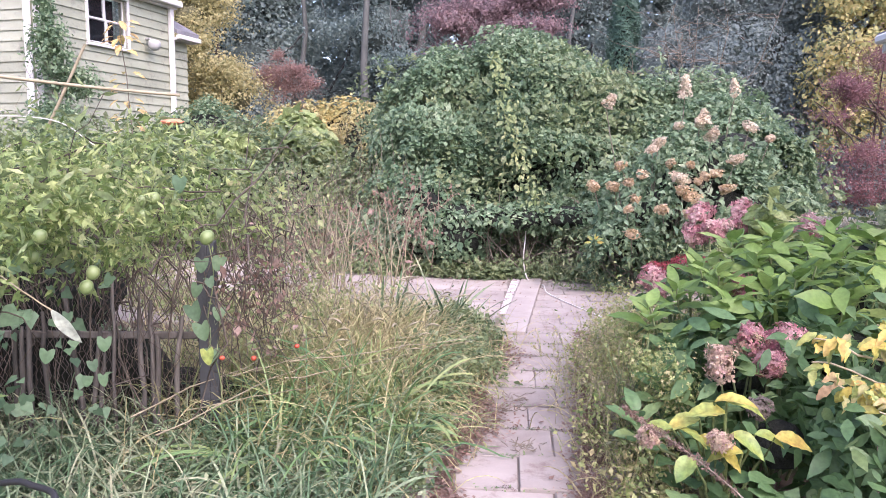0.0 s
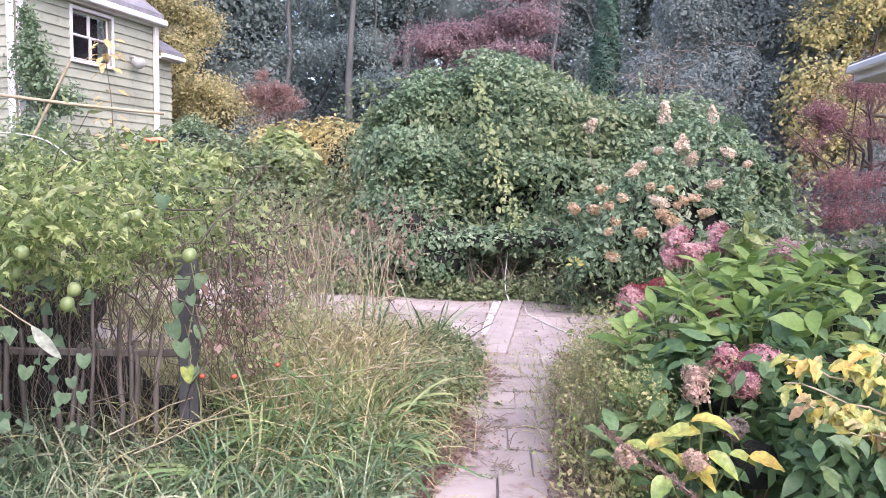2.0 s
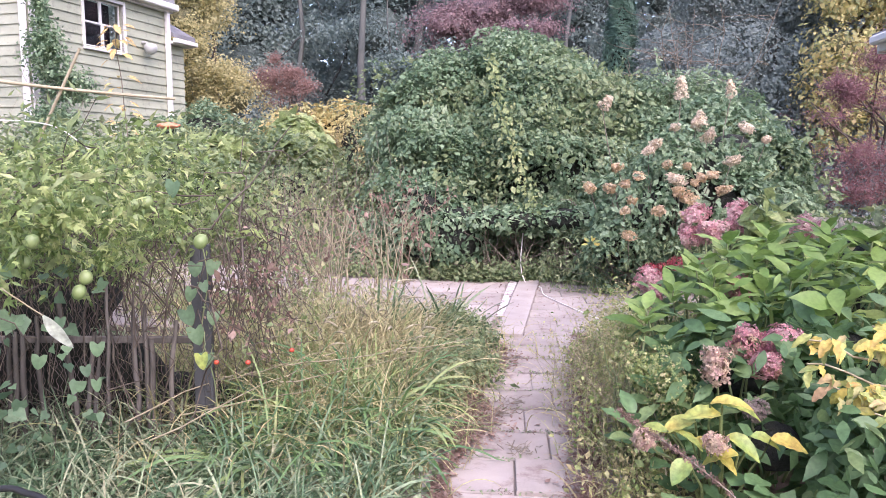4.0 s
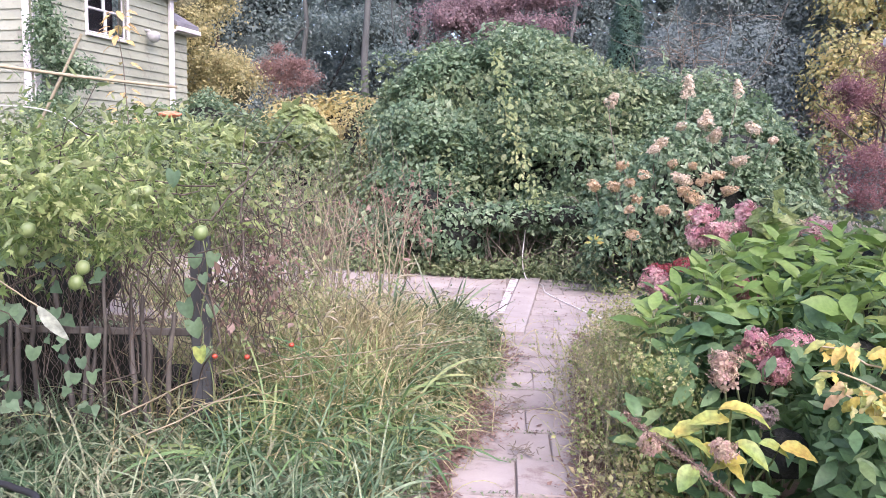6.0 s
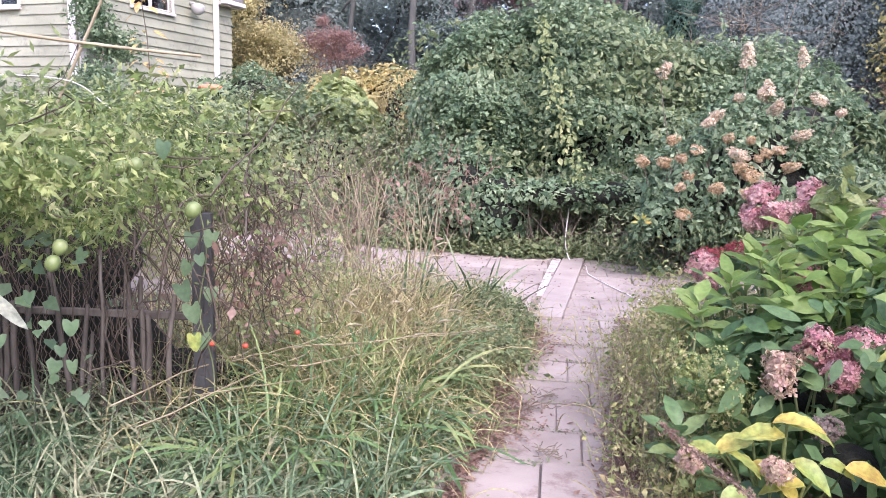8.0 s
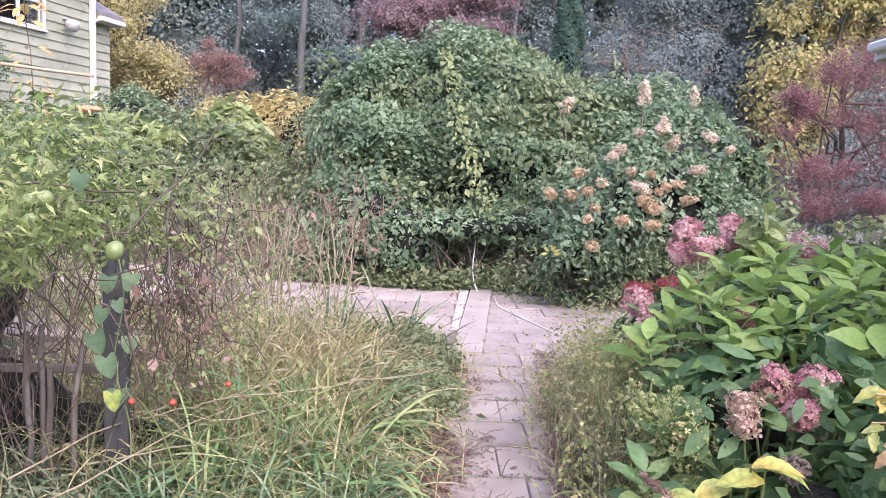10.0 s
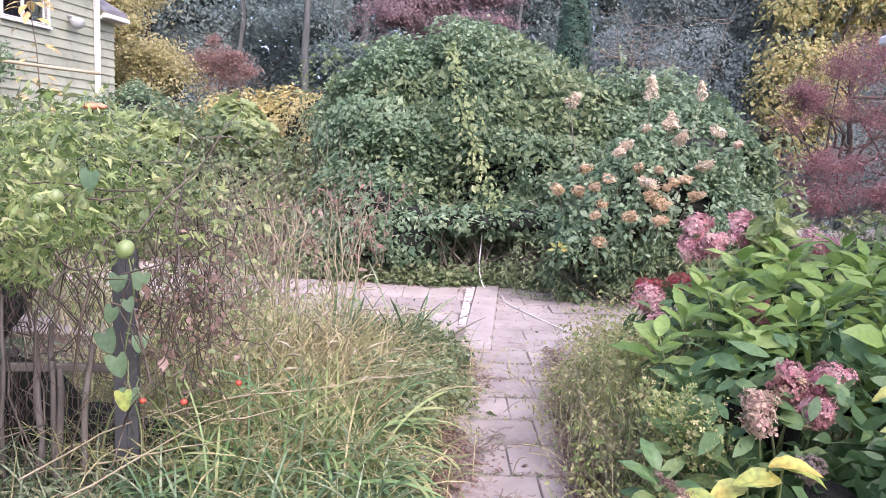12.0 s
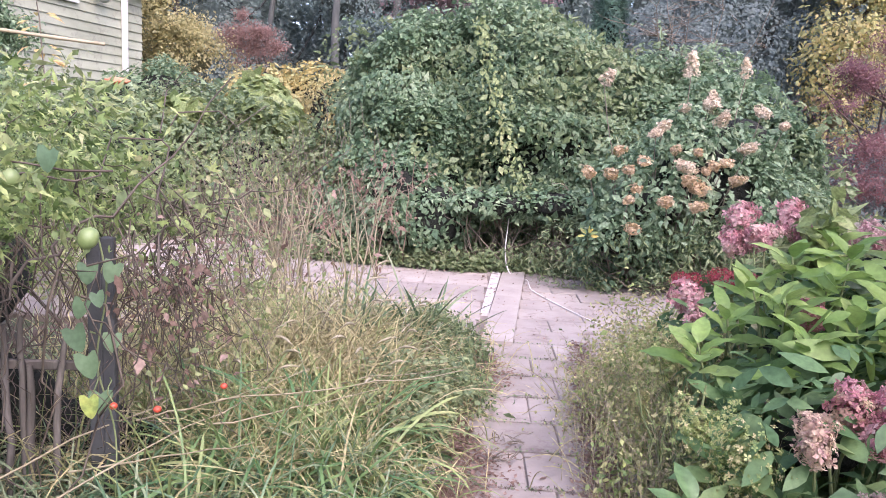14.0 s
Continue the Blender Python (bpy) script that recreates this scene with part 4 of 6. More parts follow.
# ---- the vine-covered mound ----
MOUND = [(0.75, 10.0, 1.3, 1.55, 1.5, 1.72), (-0.35, 9.9, 1.1, 1.15, 1.3, 1.68), (1.55, 9.9, 1.05, 1.2, 1.3, 1.5), (2.3, 9.6, 1.0, 1.2, 1.2, 1.38), (3.0, 9.1, 0.95, 1.0, 1.0, 1.25), (3.5, 8.7, 0.75, 0.85, 0.85, 1.12), (1.2, 9.1, 1.05, 1.4, 0.95, 1.0), (-0.35, 8.9, 0.6, 1.0, 0.95, 1.05), (2.5, 8.6, 0.6, 0.95, 0.85, 0.95)]


def build_mound():
    b = thing("vine_mound", (1.2, 9.4, 0), "huge domed mound of green climbing vines over old shrubs", "vine")
    # Near-black body behind the leaf gaps, the mound's inner shade as colour.
    core("inner_shade_fill", MOUND, b, 0.6)
    p, nn = lobe_points([(q[0], q[1], q[2], q[3] * 0.86, q[4] * 0.86, q[5] * 0.88) for q in MOUND], 22000, 0.05, 0.2, 0.2, 3.0, True)
    piece("shaded_foliage", scatter("shaded_foliage", p, nn, 0.06, "far", M_VINE, 0.6, 0.9), b, kind="stuff")
    p, nn = lobe_points(MOUND, 118000, 0.05, 0.16, 0.2, 3.0, True, 0.3, 6.0)
    piece("foliage", scatter("foliage", p[:90000], nn[:90000], 0.06, "far", M_VINE, 0.6, 0.6), b, kind="stuff")
    piece("broad_foliage", scatter("broad_foliage", p[90000:], nn[90000:], 0.062, "simple", M_VINE, 0.6, 0.5), b, kind="stuff")
    p, nn = lobe_points(MOUND, 9000, 0.05, 0.02, 0.3, 2.6, True)
    piece("shoot_growth", scatter("shoot_growth", p + nn * 0.06, nn, 0.075, "simple", M_GARDEN, 0.1, 0.9), b, kind="stuff")
    # hanging light-green strand
    line = smooth_line([(0.32, 8.62, 2.62), (0.42, 8.4, 2.3), (0.5, 8.1, 1.9), (0.6, 7.9, 1.5), (0.72, 7.8, 1.15), (0.85, 7.75, 0.85)], 40)
    k = len(line)
    idx = rng.integers(0, k, 300)
    pos = line[idx] + rng.normal(0, 1, (300, 3)) * np.array([0.06, 0.05, 0.06]) * (0.6 + 0.9 * (idx / k))[:, None]
    piece("hanging_vine", scatter("hanging_vine", pos, np.tile([0, -1, 0.3], (300, 1)), 0.06, "simple", M_LIANE, 0.9, 0.4), b, "light green strand of hanging vine")
    # bare stems in the hollow at its foot
    s = np.column_stack([rng.uniform(0.2, 2.2, 90), rng.uniform(7.75, 8.1, 90), np.zeros(90)])
    e = s + np.column_stack([rng.normal(0, 0.35, 90), rng.uniform(-0.1, 0.3, 90), rng.uniform(0.4, 0.95, 90)])
    piece("bare_stemwork", tube_mesh("bare_stemwork", wander(s, e, 8, 0.12), np.linspace(0.009, 0.003, 8)[None].repeat(90, 0), M_TWIG), b, kind="stuff")
    k = 60
    pp, mm = lobe_points(MOUND, k, 1.0, 0.02, 0.3, 2.6, True)
    ends = pp + mm * 0.12 + np.column_stack([rng.normal(0, 0.12, k), rng.normal(0, 0.08, k), rng.uniform(0.05, 0.3, k)])
    lines = wander(pp - mm * 0.05, ends, 7, 0.12)
    piece("tendril_growth", tube_mesh("tendril_growth", lines, np.linspace(0.004, 0.0015, 7)[None].repeat(k, 0), M_STEM), b, kind="stuff")
    q = lines[rng.integers(0, k, 700), rng.integers(2, 7, 700)] + rng.normal(0, 0.02, (700, 3))
    piece("tendril_foliage", scatter("tendril_foliage", q, ball_dirs(700) + np.array([0, -0.5, 0.5]), 0.06, "simple", M_VINE, 0.3, 0.7), b, kind="stuff")
    # low skirt of vines that creeps onto the paving
    n = 9000
    x = rng.uniform(-1.8, 4.0, n)
    y = 7.75 - 0.12 * x + np.where(x < 0, -0.05 * x, 0) + rng.exponential(0.16, n) - 0.12 + lumps(np.column_stack([x, x * 0, x * 0]), 5, 0.12)
    z = np.abs(rng.normal(0, 0.1, n)) + 0.02
    piece("skirt", scatter("skirt", np.column_stack([x, y, z]), np.tile([0, -0.5, 0.8], (n, 1)), 0.055, "simple", M_GARDEN, 0.1, 0.6), b, kind="stuff")


build_mound()
bush("front_vine_shoulder", [(-0.1, 7.95, 0.5, 0.5, 0.4, 0.42), (0.55, 7.85, 0.68, 0.6, 0.35, 0.16), (1.2, 7.85, 0.7, 0.5, 0.35, 0.15), (-0.4, 8.1, 0.6, 0.5, 0.5, 0.55)], 9000, 0.065, "simple", M_VINE, "low shelf of green vine leaves at the foot of the mound", "vine", bumpy=0.07, stems=24)
bush("compound_leaf_shrub", [(1.4, 7.3, 0.3, 0.45, 0.3, 0.35), (1.9, 7.0, 0.35, 0.5, 0.35, 0.4), (2.6, 7.2, 0.4, 0.5, 0.4, 0.45)], 4200, 0.06, "narrow", M_GARDEN, "low shrub with narrow grey-green leaflets beside the paving", bumpy=0.08, inner=False)


# ---- flower heads ----
def head_mesh(name, rx, rz, n, size, material, cone=False, seed=1):
    """A flower head: petals all over a ball or a cone, with a stalk's bed inside."""
    d = ball_dirs(n)
    if cone:
        z = (d[:, 2] + 1) / 2
        r = rx * (1 - z) ** 0.6 * (0.55 + 0.6 * np.abs(np.sin(z * 9))) + 0.01
        a = rng.uniform(0, 2 * np.pi, n)
        p = np.column_stack([r * np.cos(a), r * np.sin(a), z * rz * 2])
        nn = np.column_stack([np.cos(a), np.sin(a), np.full(n, 0.5)])
    else:
        p = d * np.array([rx, rx, rz]) * (1 + lumps(d, 3.5, 0.38, seed))[:, None] * rng.uniform(0.82, 1.0, n)[:, None]
        nn = d
    return scatter(name, p, nn, size, "floret", material, 0.0, 0.35, 0.1)


PAN = [head_mesh("panicle", 0.1, 0.1, 170, 0.045, M_TAN_PETAL, seed=2), head_mesh("panicle", 0.09, 0.085, 150, 0.045, M_PANICLE, seed=5), head_mesh("panicle_cone", 0.09, 0.17, 190, 0.045, M_PANICLE, True)]
MOP = [head_mesh("mophead", 0.07, 0.055, 190, 0.028, M_PINK, seed=3), head_mesh("mophead", 0.062, 0.052, 170, 0.026, M_FADED, seed=8), head_mesh("sedum_head", 0.14, 0.045, 480, 0.016, M_SEDUM, seed=4)]


def build_panicle_bush():
    b = thing("panicle_hydrangea", (2.3, 7.6, 0), "tall hydrangea with cream, pink and tan fading flower heads", "hydrangea")
    lobes = [(2.0, 7.35, 0.75, 0.6, 0.45, 0.55), (2.5, 7.6, 1.1, 0.7, 0.5, 0.65), (3.0, 7.9, 1.35, 0.55, 0.45, 0.6), (1.7, 7.2, 0.55, 0.45, 0.35, 0.45), (2.9, 7.5, 0.8, 0.6, 0.45, 0.5)]
    # Near-black body stands in for the shaded hollow between the flower heads.
    core("inner_shade_fill", lobes, b, 0.5)
    p, nn = lobe_points(lobes, 8000, 0.05, 0.25, 0.16, 3.5, True, 0.6, 7.0)
    piece("foliage", scatter("foliage", p, nn, 0.066, "simple", M_VINE, 0.5, 0.6), b, kind="stuff")
    heads = [(1.57, 7.75, 1.92, 2), (2.41, 7.8, 2.02, 2), (2.94, 7.8, 2.05, 2), (2.53, 7.4, 1.68, 2), (2.49, 7.4, 1.74, 1), (2.56, 7.2, 1.6, 1), (2.27, 7.4, 1.7, 1), (2.02, 7.1, 1.52, 1), (1.95, 7.05, 1.46, 1), (1.63, 7.0, 1.29, 0), (2.12, 7.0, 1.32, 0), (2.32, 7.0, 1.31, 0)]
    heads += [(2.78, 7.1, 1.36, 1), (3.2, 7.4, 1.58, 1), (1.83, 6.9, 1.21, 0), (1.7, 6.85, 1.13, 0), (1.37, 6.9, 1.09, 0), (2.19, 6.85, 1.17, 1), (2.53, 6.9, 1.23, 0), (2.44, 6.9, 1.2, 0), (2.18, 6.75, 1.07, 0), (1.98, 6.6, 0.89, 0), (1.67, 6.6, 0.89, 0), (1.75, 6.7, 0.98, 0)]
    heads += [(2.24, 6.6, 0.86, 0), (1.56, 6.9, 1.09, 0), (3.02, 7.5, 1.7, 1), (2.36, 6.85, 1.15, 0), (2.64, 6.9, 1.08, 0), (1.68, 6.4, 0.67, 0), (2.28, 6.8, 1.01, 0)]
    ends = np.array([(x, y, z) for x, y, z, _ in heads])
    starts = np.column_stack([2.2 + (ends[:, 0] - 2.2) * 0.5, np.full(len(ends), 7.5), np.zeros(len(ends))])
    piece("stemwork", tube_mesh("stemwork", wander(starts, ends, 7, 0.05), np.linspace(0.01, 0.004, 7)[None].repeat(len(ends), 0), M_TWIG), b, kind="stuff")
    for x, y, z, k in heads:
        s = rng.uniform(0.6, 0.95) * (0.72, 0.85, 0.92)[k]
        put("flower_head", PAN[k], b, Matrix.Translation((x, y, z)) @ Euler((rng.normal(0, 0.35), rng.normal(0, 0.35), rng.uniform(0, 6))).to_matrix().to_4x4() @ Matrix.Diagonal((s * rng.uniform(0.8, 1.25), s * rng.uniform(0.8, 1.25), s * (0.75 if k < 2 else 0.85), 1)))
    # collar of leaves that carries the front heads
    front = ends[ends[:, 1] < 7.3]
    q = np.repeat(front, 16, axis=0) + rng.normal(0, 1, (len(front) * 16, 3)) * np.array([0.14, 0.12, 0.13]) - np.array([0, -0.12, 0.06])
    piece("front_foliage", scatter("front_foliage", q, np.tile([0, -1, 0.5], (len(q), 1)), 0.066, "simple", M_VINE, 0.4, 0.5), b, kind="stuff")
    return b


build_panicle_bush()


# ---- the pink hydrangea by the path ----
HYD = [(1.55, 2.75, 0.42, 0.42, 0.55, 0.36), (1.75, 3.4, 0.5, 0.5, 0.6, 0.4), (2.0, 2.8, 0.5, 0.5, 0.6, 0.42), (1.55, 2.25, 0.3, 0.32, 0.3, 0.3), (2.2, 3.7, 0.5, 0.5, 0.5, 0.42)]


def rosette(parent, meshes, place, count, size, tilt, names):
    """A whorl of leaves round the top of a stem."""
    turn = rng.uniform(0, 6.28)
    for i in range(count):
        a = turn + i * 2.4
        lift = 1.35 - i / count * 1.25
        tip = (math.cos(a), math.sin(a), lift)
        normal = (-math.cos(a) * lift * 0.8 + tilt[0], -math.sin(a) * lift * 0.8 + tilt[1], 1.0)
        s = size * rng.uniform(0.75, 1.15) * (0.75 + 0.35 * i / count)
        p = Vector(place) + Vector((math.cos(a), math.sin(a), 0)) * 0.012 + Vector((0, 0, -0.014 * i))
        put(names, meshes[rng.integers(0, len(meshes))], parent, facing(p, tip, normal, s))


HEADS = [MOP[0], MOP[1], head_mesh("mophead", 0.066, 0.056, 180, 0.027, M_DRYING, seed=14), head_mesh("mophead", 0.06, 0.05, 150, 0.024, M_DEAD_HEAD, seed=15)]


def build_pink_hydrangea():
    b = thing("pink_hydrangea", (1.75, 2.9, 0), "green hydrangea bush with pink and faded mophead flowers by the path", "hydrangea")
    core("inner_shade_fill", HYD, b, 0.3)
    # Inner layer in the darker green, added to stand for the bush's shaded hollow.
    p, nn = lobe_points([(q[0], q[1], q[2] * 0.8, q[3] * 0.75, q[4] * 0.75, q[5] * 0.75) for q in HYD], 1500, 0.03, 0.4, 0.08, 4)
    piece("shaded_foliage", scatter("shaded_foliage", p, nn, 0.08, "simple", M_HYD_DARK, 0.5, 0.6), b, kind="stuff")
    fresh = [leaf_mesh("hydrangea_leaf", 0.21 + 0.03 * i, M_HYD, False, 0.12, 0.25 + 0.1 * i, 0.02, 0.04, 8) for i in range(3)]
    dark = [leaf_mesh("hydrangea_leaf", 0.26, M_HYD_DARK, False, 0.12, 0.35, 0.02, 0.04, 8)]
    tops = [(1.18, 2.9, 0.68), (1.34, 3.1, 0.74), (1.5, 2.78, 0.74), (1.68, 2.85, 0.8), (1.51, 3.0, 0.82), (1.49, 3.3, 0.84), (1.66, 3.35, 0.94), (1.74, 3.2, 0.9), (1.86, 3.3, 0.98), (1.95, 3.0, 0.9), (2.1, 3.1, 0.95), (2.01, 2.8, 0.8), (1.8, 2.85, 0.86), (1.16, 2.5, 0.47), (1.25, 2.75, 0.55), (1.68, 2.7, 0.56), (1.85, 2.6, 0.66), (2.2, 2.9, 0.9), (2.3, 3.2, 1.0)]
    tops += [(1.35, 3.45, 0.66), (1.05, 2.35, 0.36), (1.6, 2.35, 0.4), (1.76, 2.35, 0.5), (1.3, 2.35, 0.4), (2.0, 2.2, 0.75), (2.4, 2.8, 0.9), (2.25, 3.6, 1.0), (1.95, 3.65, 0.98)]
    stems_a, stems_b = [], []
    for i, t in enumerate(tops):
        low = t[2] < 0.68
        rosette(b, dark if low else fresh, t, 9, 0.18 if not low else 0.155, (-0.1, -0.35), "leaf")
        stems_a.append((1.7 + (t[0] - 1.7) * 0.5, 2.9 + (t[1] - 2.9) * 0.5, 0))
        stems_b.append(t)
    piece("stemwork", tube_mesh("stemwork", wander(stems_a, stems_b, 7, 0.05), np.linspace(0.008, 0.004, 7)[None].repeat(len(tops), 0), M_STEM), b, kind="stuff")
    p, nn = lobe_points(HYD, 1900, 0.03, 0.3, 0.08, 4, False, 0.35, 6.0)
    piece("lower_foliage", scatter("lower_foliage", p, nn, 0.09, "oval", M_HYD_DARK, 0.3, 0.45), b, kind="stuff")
    p, nn = lobe_points([(1.95, 3.0, 0.75, 0.55, 0.6, 0.3), (2.3, 3.3, 0.7, 0.4, 0.5, 0.3)], 320, 0.03, 0.3, 0.06, 4, False)
    piece("upper_foliage", scatter("upper_foliage", p, nn, 0.11, "oval", M_HYD, 0.2, 0.5), b, kind="stuff")
    heads = [(1.64, 3.9, 1.05, 0, 1.0), (1.67, 3.8, 0.96, 0, 1.0), (1.6, 3.85, 0.93, 0, 1.0), (1.74, 3.85, 0.97, 0, 0.9), (1.89, 3.95, 1.08, 0, 0.9), (1.9, 3.9, 1.01, 0, 1.0), (2.28, 4.0, 0.97, 0, 1.0), (2.4, 4.05, 0.96, 0, 0.9), (1.31, 3.55, 0.73, 0, 0.95), (1.33, 3.5, 0.68, 0, 0.8), (1.31, 3.4, 0.64, 0, 0.6)]
    heads += [(1.65, 3.1, 0.76, 1, 0.9), (1.47, 2.42, 0.635, 1, 0.9), (1.51, 2.48, 0.675, 0, 0.65), (1.63, 2.46, 0.675, 0, 0.85), (1.57, 2.43, 0.635, 1, 0.8), (1.53, 2.36, 0.59, 0, 0.85), (1.56, 2.37, 0.565, 1, 0.65), (1.35, 2.35, 0.605, 2, 0.8), (1.34, 2.31, 0.565, 2, 0.75), (1.46, 2.22, 0.45, 3, 0.7), (1.24, 1.95, 0.42, 2, 0.6), (1.02, 2.02, 0.4, 2, 0.6)]
    for x, y, z, k, s in heads:
        put("flower_head", HEADS[k], b, Matrix.Translation((x, y, z)) @ Euler((rng.normal(0, 0.4), rng.normal(0, 0.4), rng.uniform(0, 6))).to_matrix().to_4x4() @ Matrix.Diagonal((s, s, s, 1)), ("bright pink mophead", "faded pink mophead", "cream-pink drying mophead", "grey-brown dead mophead")[k])
    ends = np.array([(h[0], h[1], h[2]) for h in heads])
    starts = np.column_stack([1.7 + (ends[:, 0] - 1.7) * 0.4, 2.9 + (ends[:, 1] - 2.9) * 0.6, ends[:, 2] * 0])
    piece("flower_stalkwork", tube_mesh("flower_stalkwork", wander(starts, ends, 7, 0.05), np.linspace(0.007, 0.004, 7)[None].repeat(len(ends), 0), M_STEM), b, kind="stuff")
    return b


build_pink_hydrangea()


def build_sedum():
    b = thing("red_sedum", (1.6, 3.8, 0), "dark red flat flower head of a stonecrop behind the hydrangea", "flower")
    put("flower_head", MOP[2], b, Matrix.Translation((1.53, 3.6, 0.79)) @ Matrix.Diagonal((0.85, 0.85, 0.9, 1)))
    put("flower_head", MOP[2], b, Matrix.Translation((1.42, 3.9, 0.72)) @ Matrix.Diagonal((0.6, 0.6, 0.8, 1)))
    piece("stemwork", tube_mesh("stemwork", wander([(1.6, 3.8, 0), (1.58, 3.82, 0)], [(1.53, 3.6, 0.78), (1.42, 3.9, 0.7)], 6, 0.03), np.full((2, 6), 0.007), M_STEM), b)


build_sedum()


def build_hosta():
    b = thing("fading_hosta", (1.33, 2.15, 0), "low plant with broad leaves turning yellow at the path's edge", "plant")
    ms = [leaf_mesh("broad_leaf", 0.3, M_HOSTA, False, 0.25, 0.4, 0.014, 0.0, 11), leaf_mesh("broad_leaf", 0.34, M_HOSTA, False, 0.18, 0.25, 0.018, 0.0, 11)]
    spots = [(1.2, 2.05, 0.46, -1), (1.27, 2.0, 0.5, -0.8), (1.24, 2.02, 0.53, 0.3), (1.28, 2.02, 0.53, 0.9), (1.18, 2.0, 0.4, 0.6), (1.3, 2.02, 0.42, 0.5), (1.38, 2.02, 0.42, 1.0), (1.24, 1.98, 0.38, 0.2), (1.12, 2.02, 0.43, 0.7), (1.1, 2.02, 0.43, -0.8), (1.32, 1.95, 0.38, -0.4), (1.44, 2.0, 0.42, 0.8), (1.16, 1.95, 0.36, -0.2)]
    a, e = [], []
    for x, y, z, lean in spots:
        tip = (lean * 1.2, rng.normal(-0.25, 0.2), rng.normal(-0.1, 0.1))
        put("leaf", ms[rng.integers(0, 2)], b, facing((x, y, z), tip, (rng.normal(0, 0.3), -0.3, 1), rng.uniform(0.1, 0.14)))
        a.append((1.33, 2.2, 0))
        e.append((x, y, z))
    piece("stalkwork", tube_mesh("stalkwork", wander(a, e, 7, 0.04), np.linspace(0.008, 0.004, 7)[None].repeat(len(a), 0), M_LIANE), b, kind="stuff")
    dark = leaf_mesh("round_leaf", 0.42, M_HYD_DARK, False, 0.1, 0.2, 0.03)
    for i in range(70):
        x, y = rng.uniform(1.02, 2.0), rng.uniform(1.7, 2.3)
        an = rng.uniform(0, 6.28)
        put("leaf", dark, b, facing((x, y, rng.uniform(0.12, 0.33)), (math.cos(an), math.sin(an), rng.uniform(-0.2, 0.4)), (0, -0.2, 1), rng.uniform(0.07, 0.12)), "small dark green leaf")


build_hosta()


def build_peony():
    b = thing("yellow_peony", (1.75, 1.95, 0), "stems with long bright yellow autumn leaves", "plant")
    ms = [leaf_mesh("long_leaf", 0.22, M_PEONY, False, 0.25, 0.5, 0.06, 0.12), leaf_mesh("long_leaf", 0.27, M_PEONY, False, 0.2, 0.3, 0.08, 0.12)]
    a, e = [], []
    for p0, p1, sag, k in (((1.97, 1.95, 0.58), (1.52, 1.95, 0.7), -0.03, 42), ((1.97, 1.92, 0.5), (1.6, 1.93, 0.63), 0.02, 34), ((1.95, 1.95, 0.66), (1.53, 1.97, 0.775), 0.035, 34), ((1.95, 1.95, 0.78), (1.74, 2.0, 0.82), 0.02, 16), ((1.98, 1.85, 0.55), (1.7, 1.86, 0.57), 0.03, 20)):
        for i in range(k):
            f = rng.uniform(0, 1) ** 0.85
            c = np.array(p0) * (1 - f) + np.array(p1) * f + np.array([0, 0, sag * math.sin(math.pi * f)]) + rng.normal(0, 1, 3) * np.array([0.01, 0.015, 0.012])
            tip = (rng.normal(-0.15, 0.5), rng.normal(-0.25, 0.3), rng.normal(-0.4, 0.3))
            put("leaf", ms[i % 2], b, facing(tuple(c), tip, (rng.normal(0, 0.4), -0.7, 0.9), rng.uniform(0.055, 0.095) * (1.1 - 0.35 * f)))
        a.append((1.9, 1.95, 0))
        e.append(p0)
        a.append(p0)
        e.append(p1)
    piece("stemwork", tube_mesh("stemwork", wander(a, e, 8, 0.07), np.linspace(0.006, 0.003, 8)[None].repeat(len(a), 0), M_TWIG_PALE), b, kind="stuff")
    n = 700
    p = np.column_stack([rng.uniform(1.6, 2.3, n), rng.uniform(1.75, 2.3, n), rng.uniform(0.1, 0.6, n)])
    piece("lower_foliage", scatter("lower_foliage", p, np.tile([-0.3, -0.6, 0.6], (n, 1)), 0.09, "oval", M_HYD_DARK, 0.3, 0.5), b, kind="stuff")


build_peony()
bush("lime_topped_shrub", [(1.95, 3.75, 0.95, 0.14, 0.14, 0.28), (2.05, 3.9, 0.8, 0.2, 0.2, 0.25)], 420, 0.1, "simple", M_LIME, "shrub tip with lime and yellow leaves above the hydrangea", stems=6, thick=0.7, bumpy=0.05, inner=False)
bush("right_border_shrub", [(2.9, 4.4, 0.5, 0.7, 0.5, 0.5), (3.6, 5.0, 0.5, 0.8, 0.6, 0.55), (2.7, 5.2, 0.35, 0.5, 0.5, 0.38), (4.4, 6.0, 0.5, 1.0, 0.7, 0.6), (3.4, 6.3, 0.4, 0.7, 0.5, 0.45), (2.4, 4.7, 0.25, 0.4, 0.4, 0.3)], 9000, 0.08, "simple", M_WEED, "mixed green border shrubs behind the hydrangea", "bush")
bush("white_flower_clump", [(2.75, 4.75, 0.93, 0.22, 0.16, 0.07), (3.2, 4.9, 0.95, 0.2, 0.15, 0.05)], 110, 0.045, "floret", M_PANICLE, "small white flowers over the border", "flower", stems=8, thick=0.5, bumpy=0.03, inner=False)

bush("lacy_weed", [(1.12, 2.62, 0.5, 0.1, 0.12, 0.13), (1.2, 2.45, 0.45, 0.08, 0.1, 0.12), (1.05, 3.0, 0.42, 0.08, 0.12, 0.1), (1.17, 3.3, 0.5, 0.12, 0.15, 0.12)], 3200, 0.013, "floret", M_BORDER, "lacy yellow-green seed heads of a weed beside the path", "weeds", stems=26, thick=0.9, bumpy=0.04, twig=M_STEM, inner=False)

# ---- weeds along the path ----


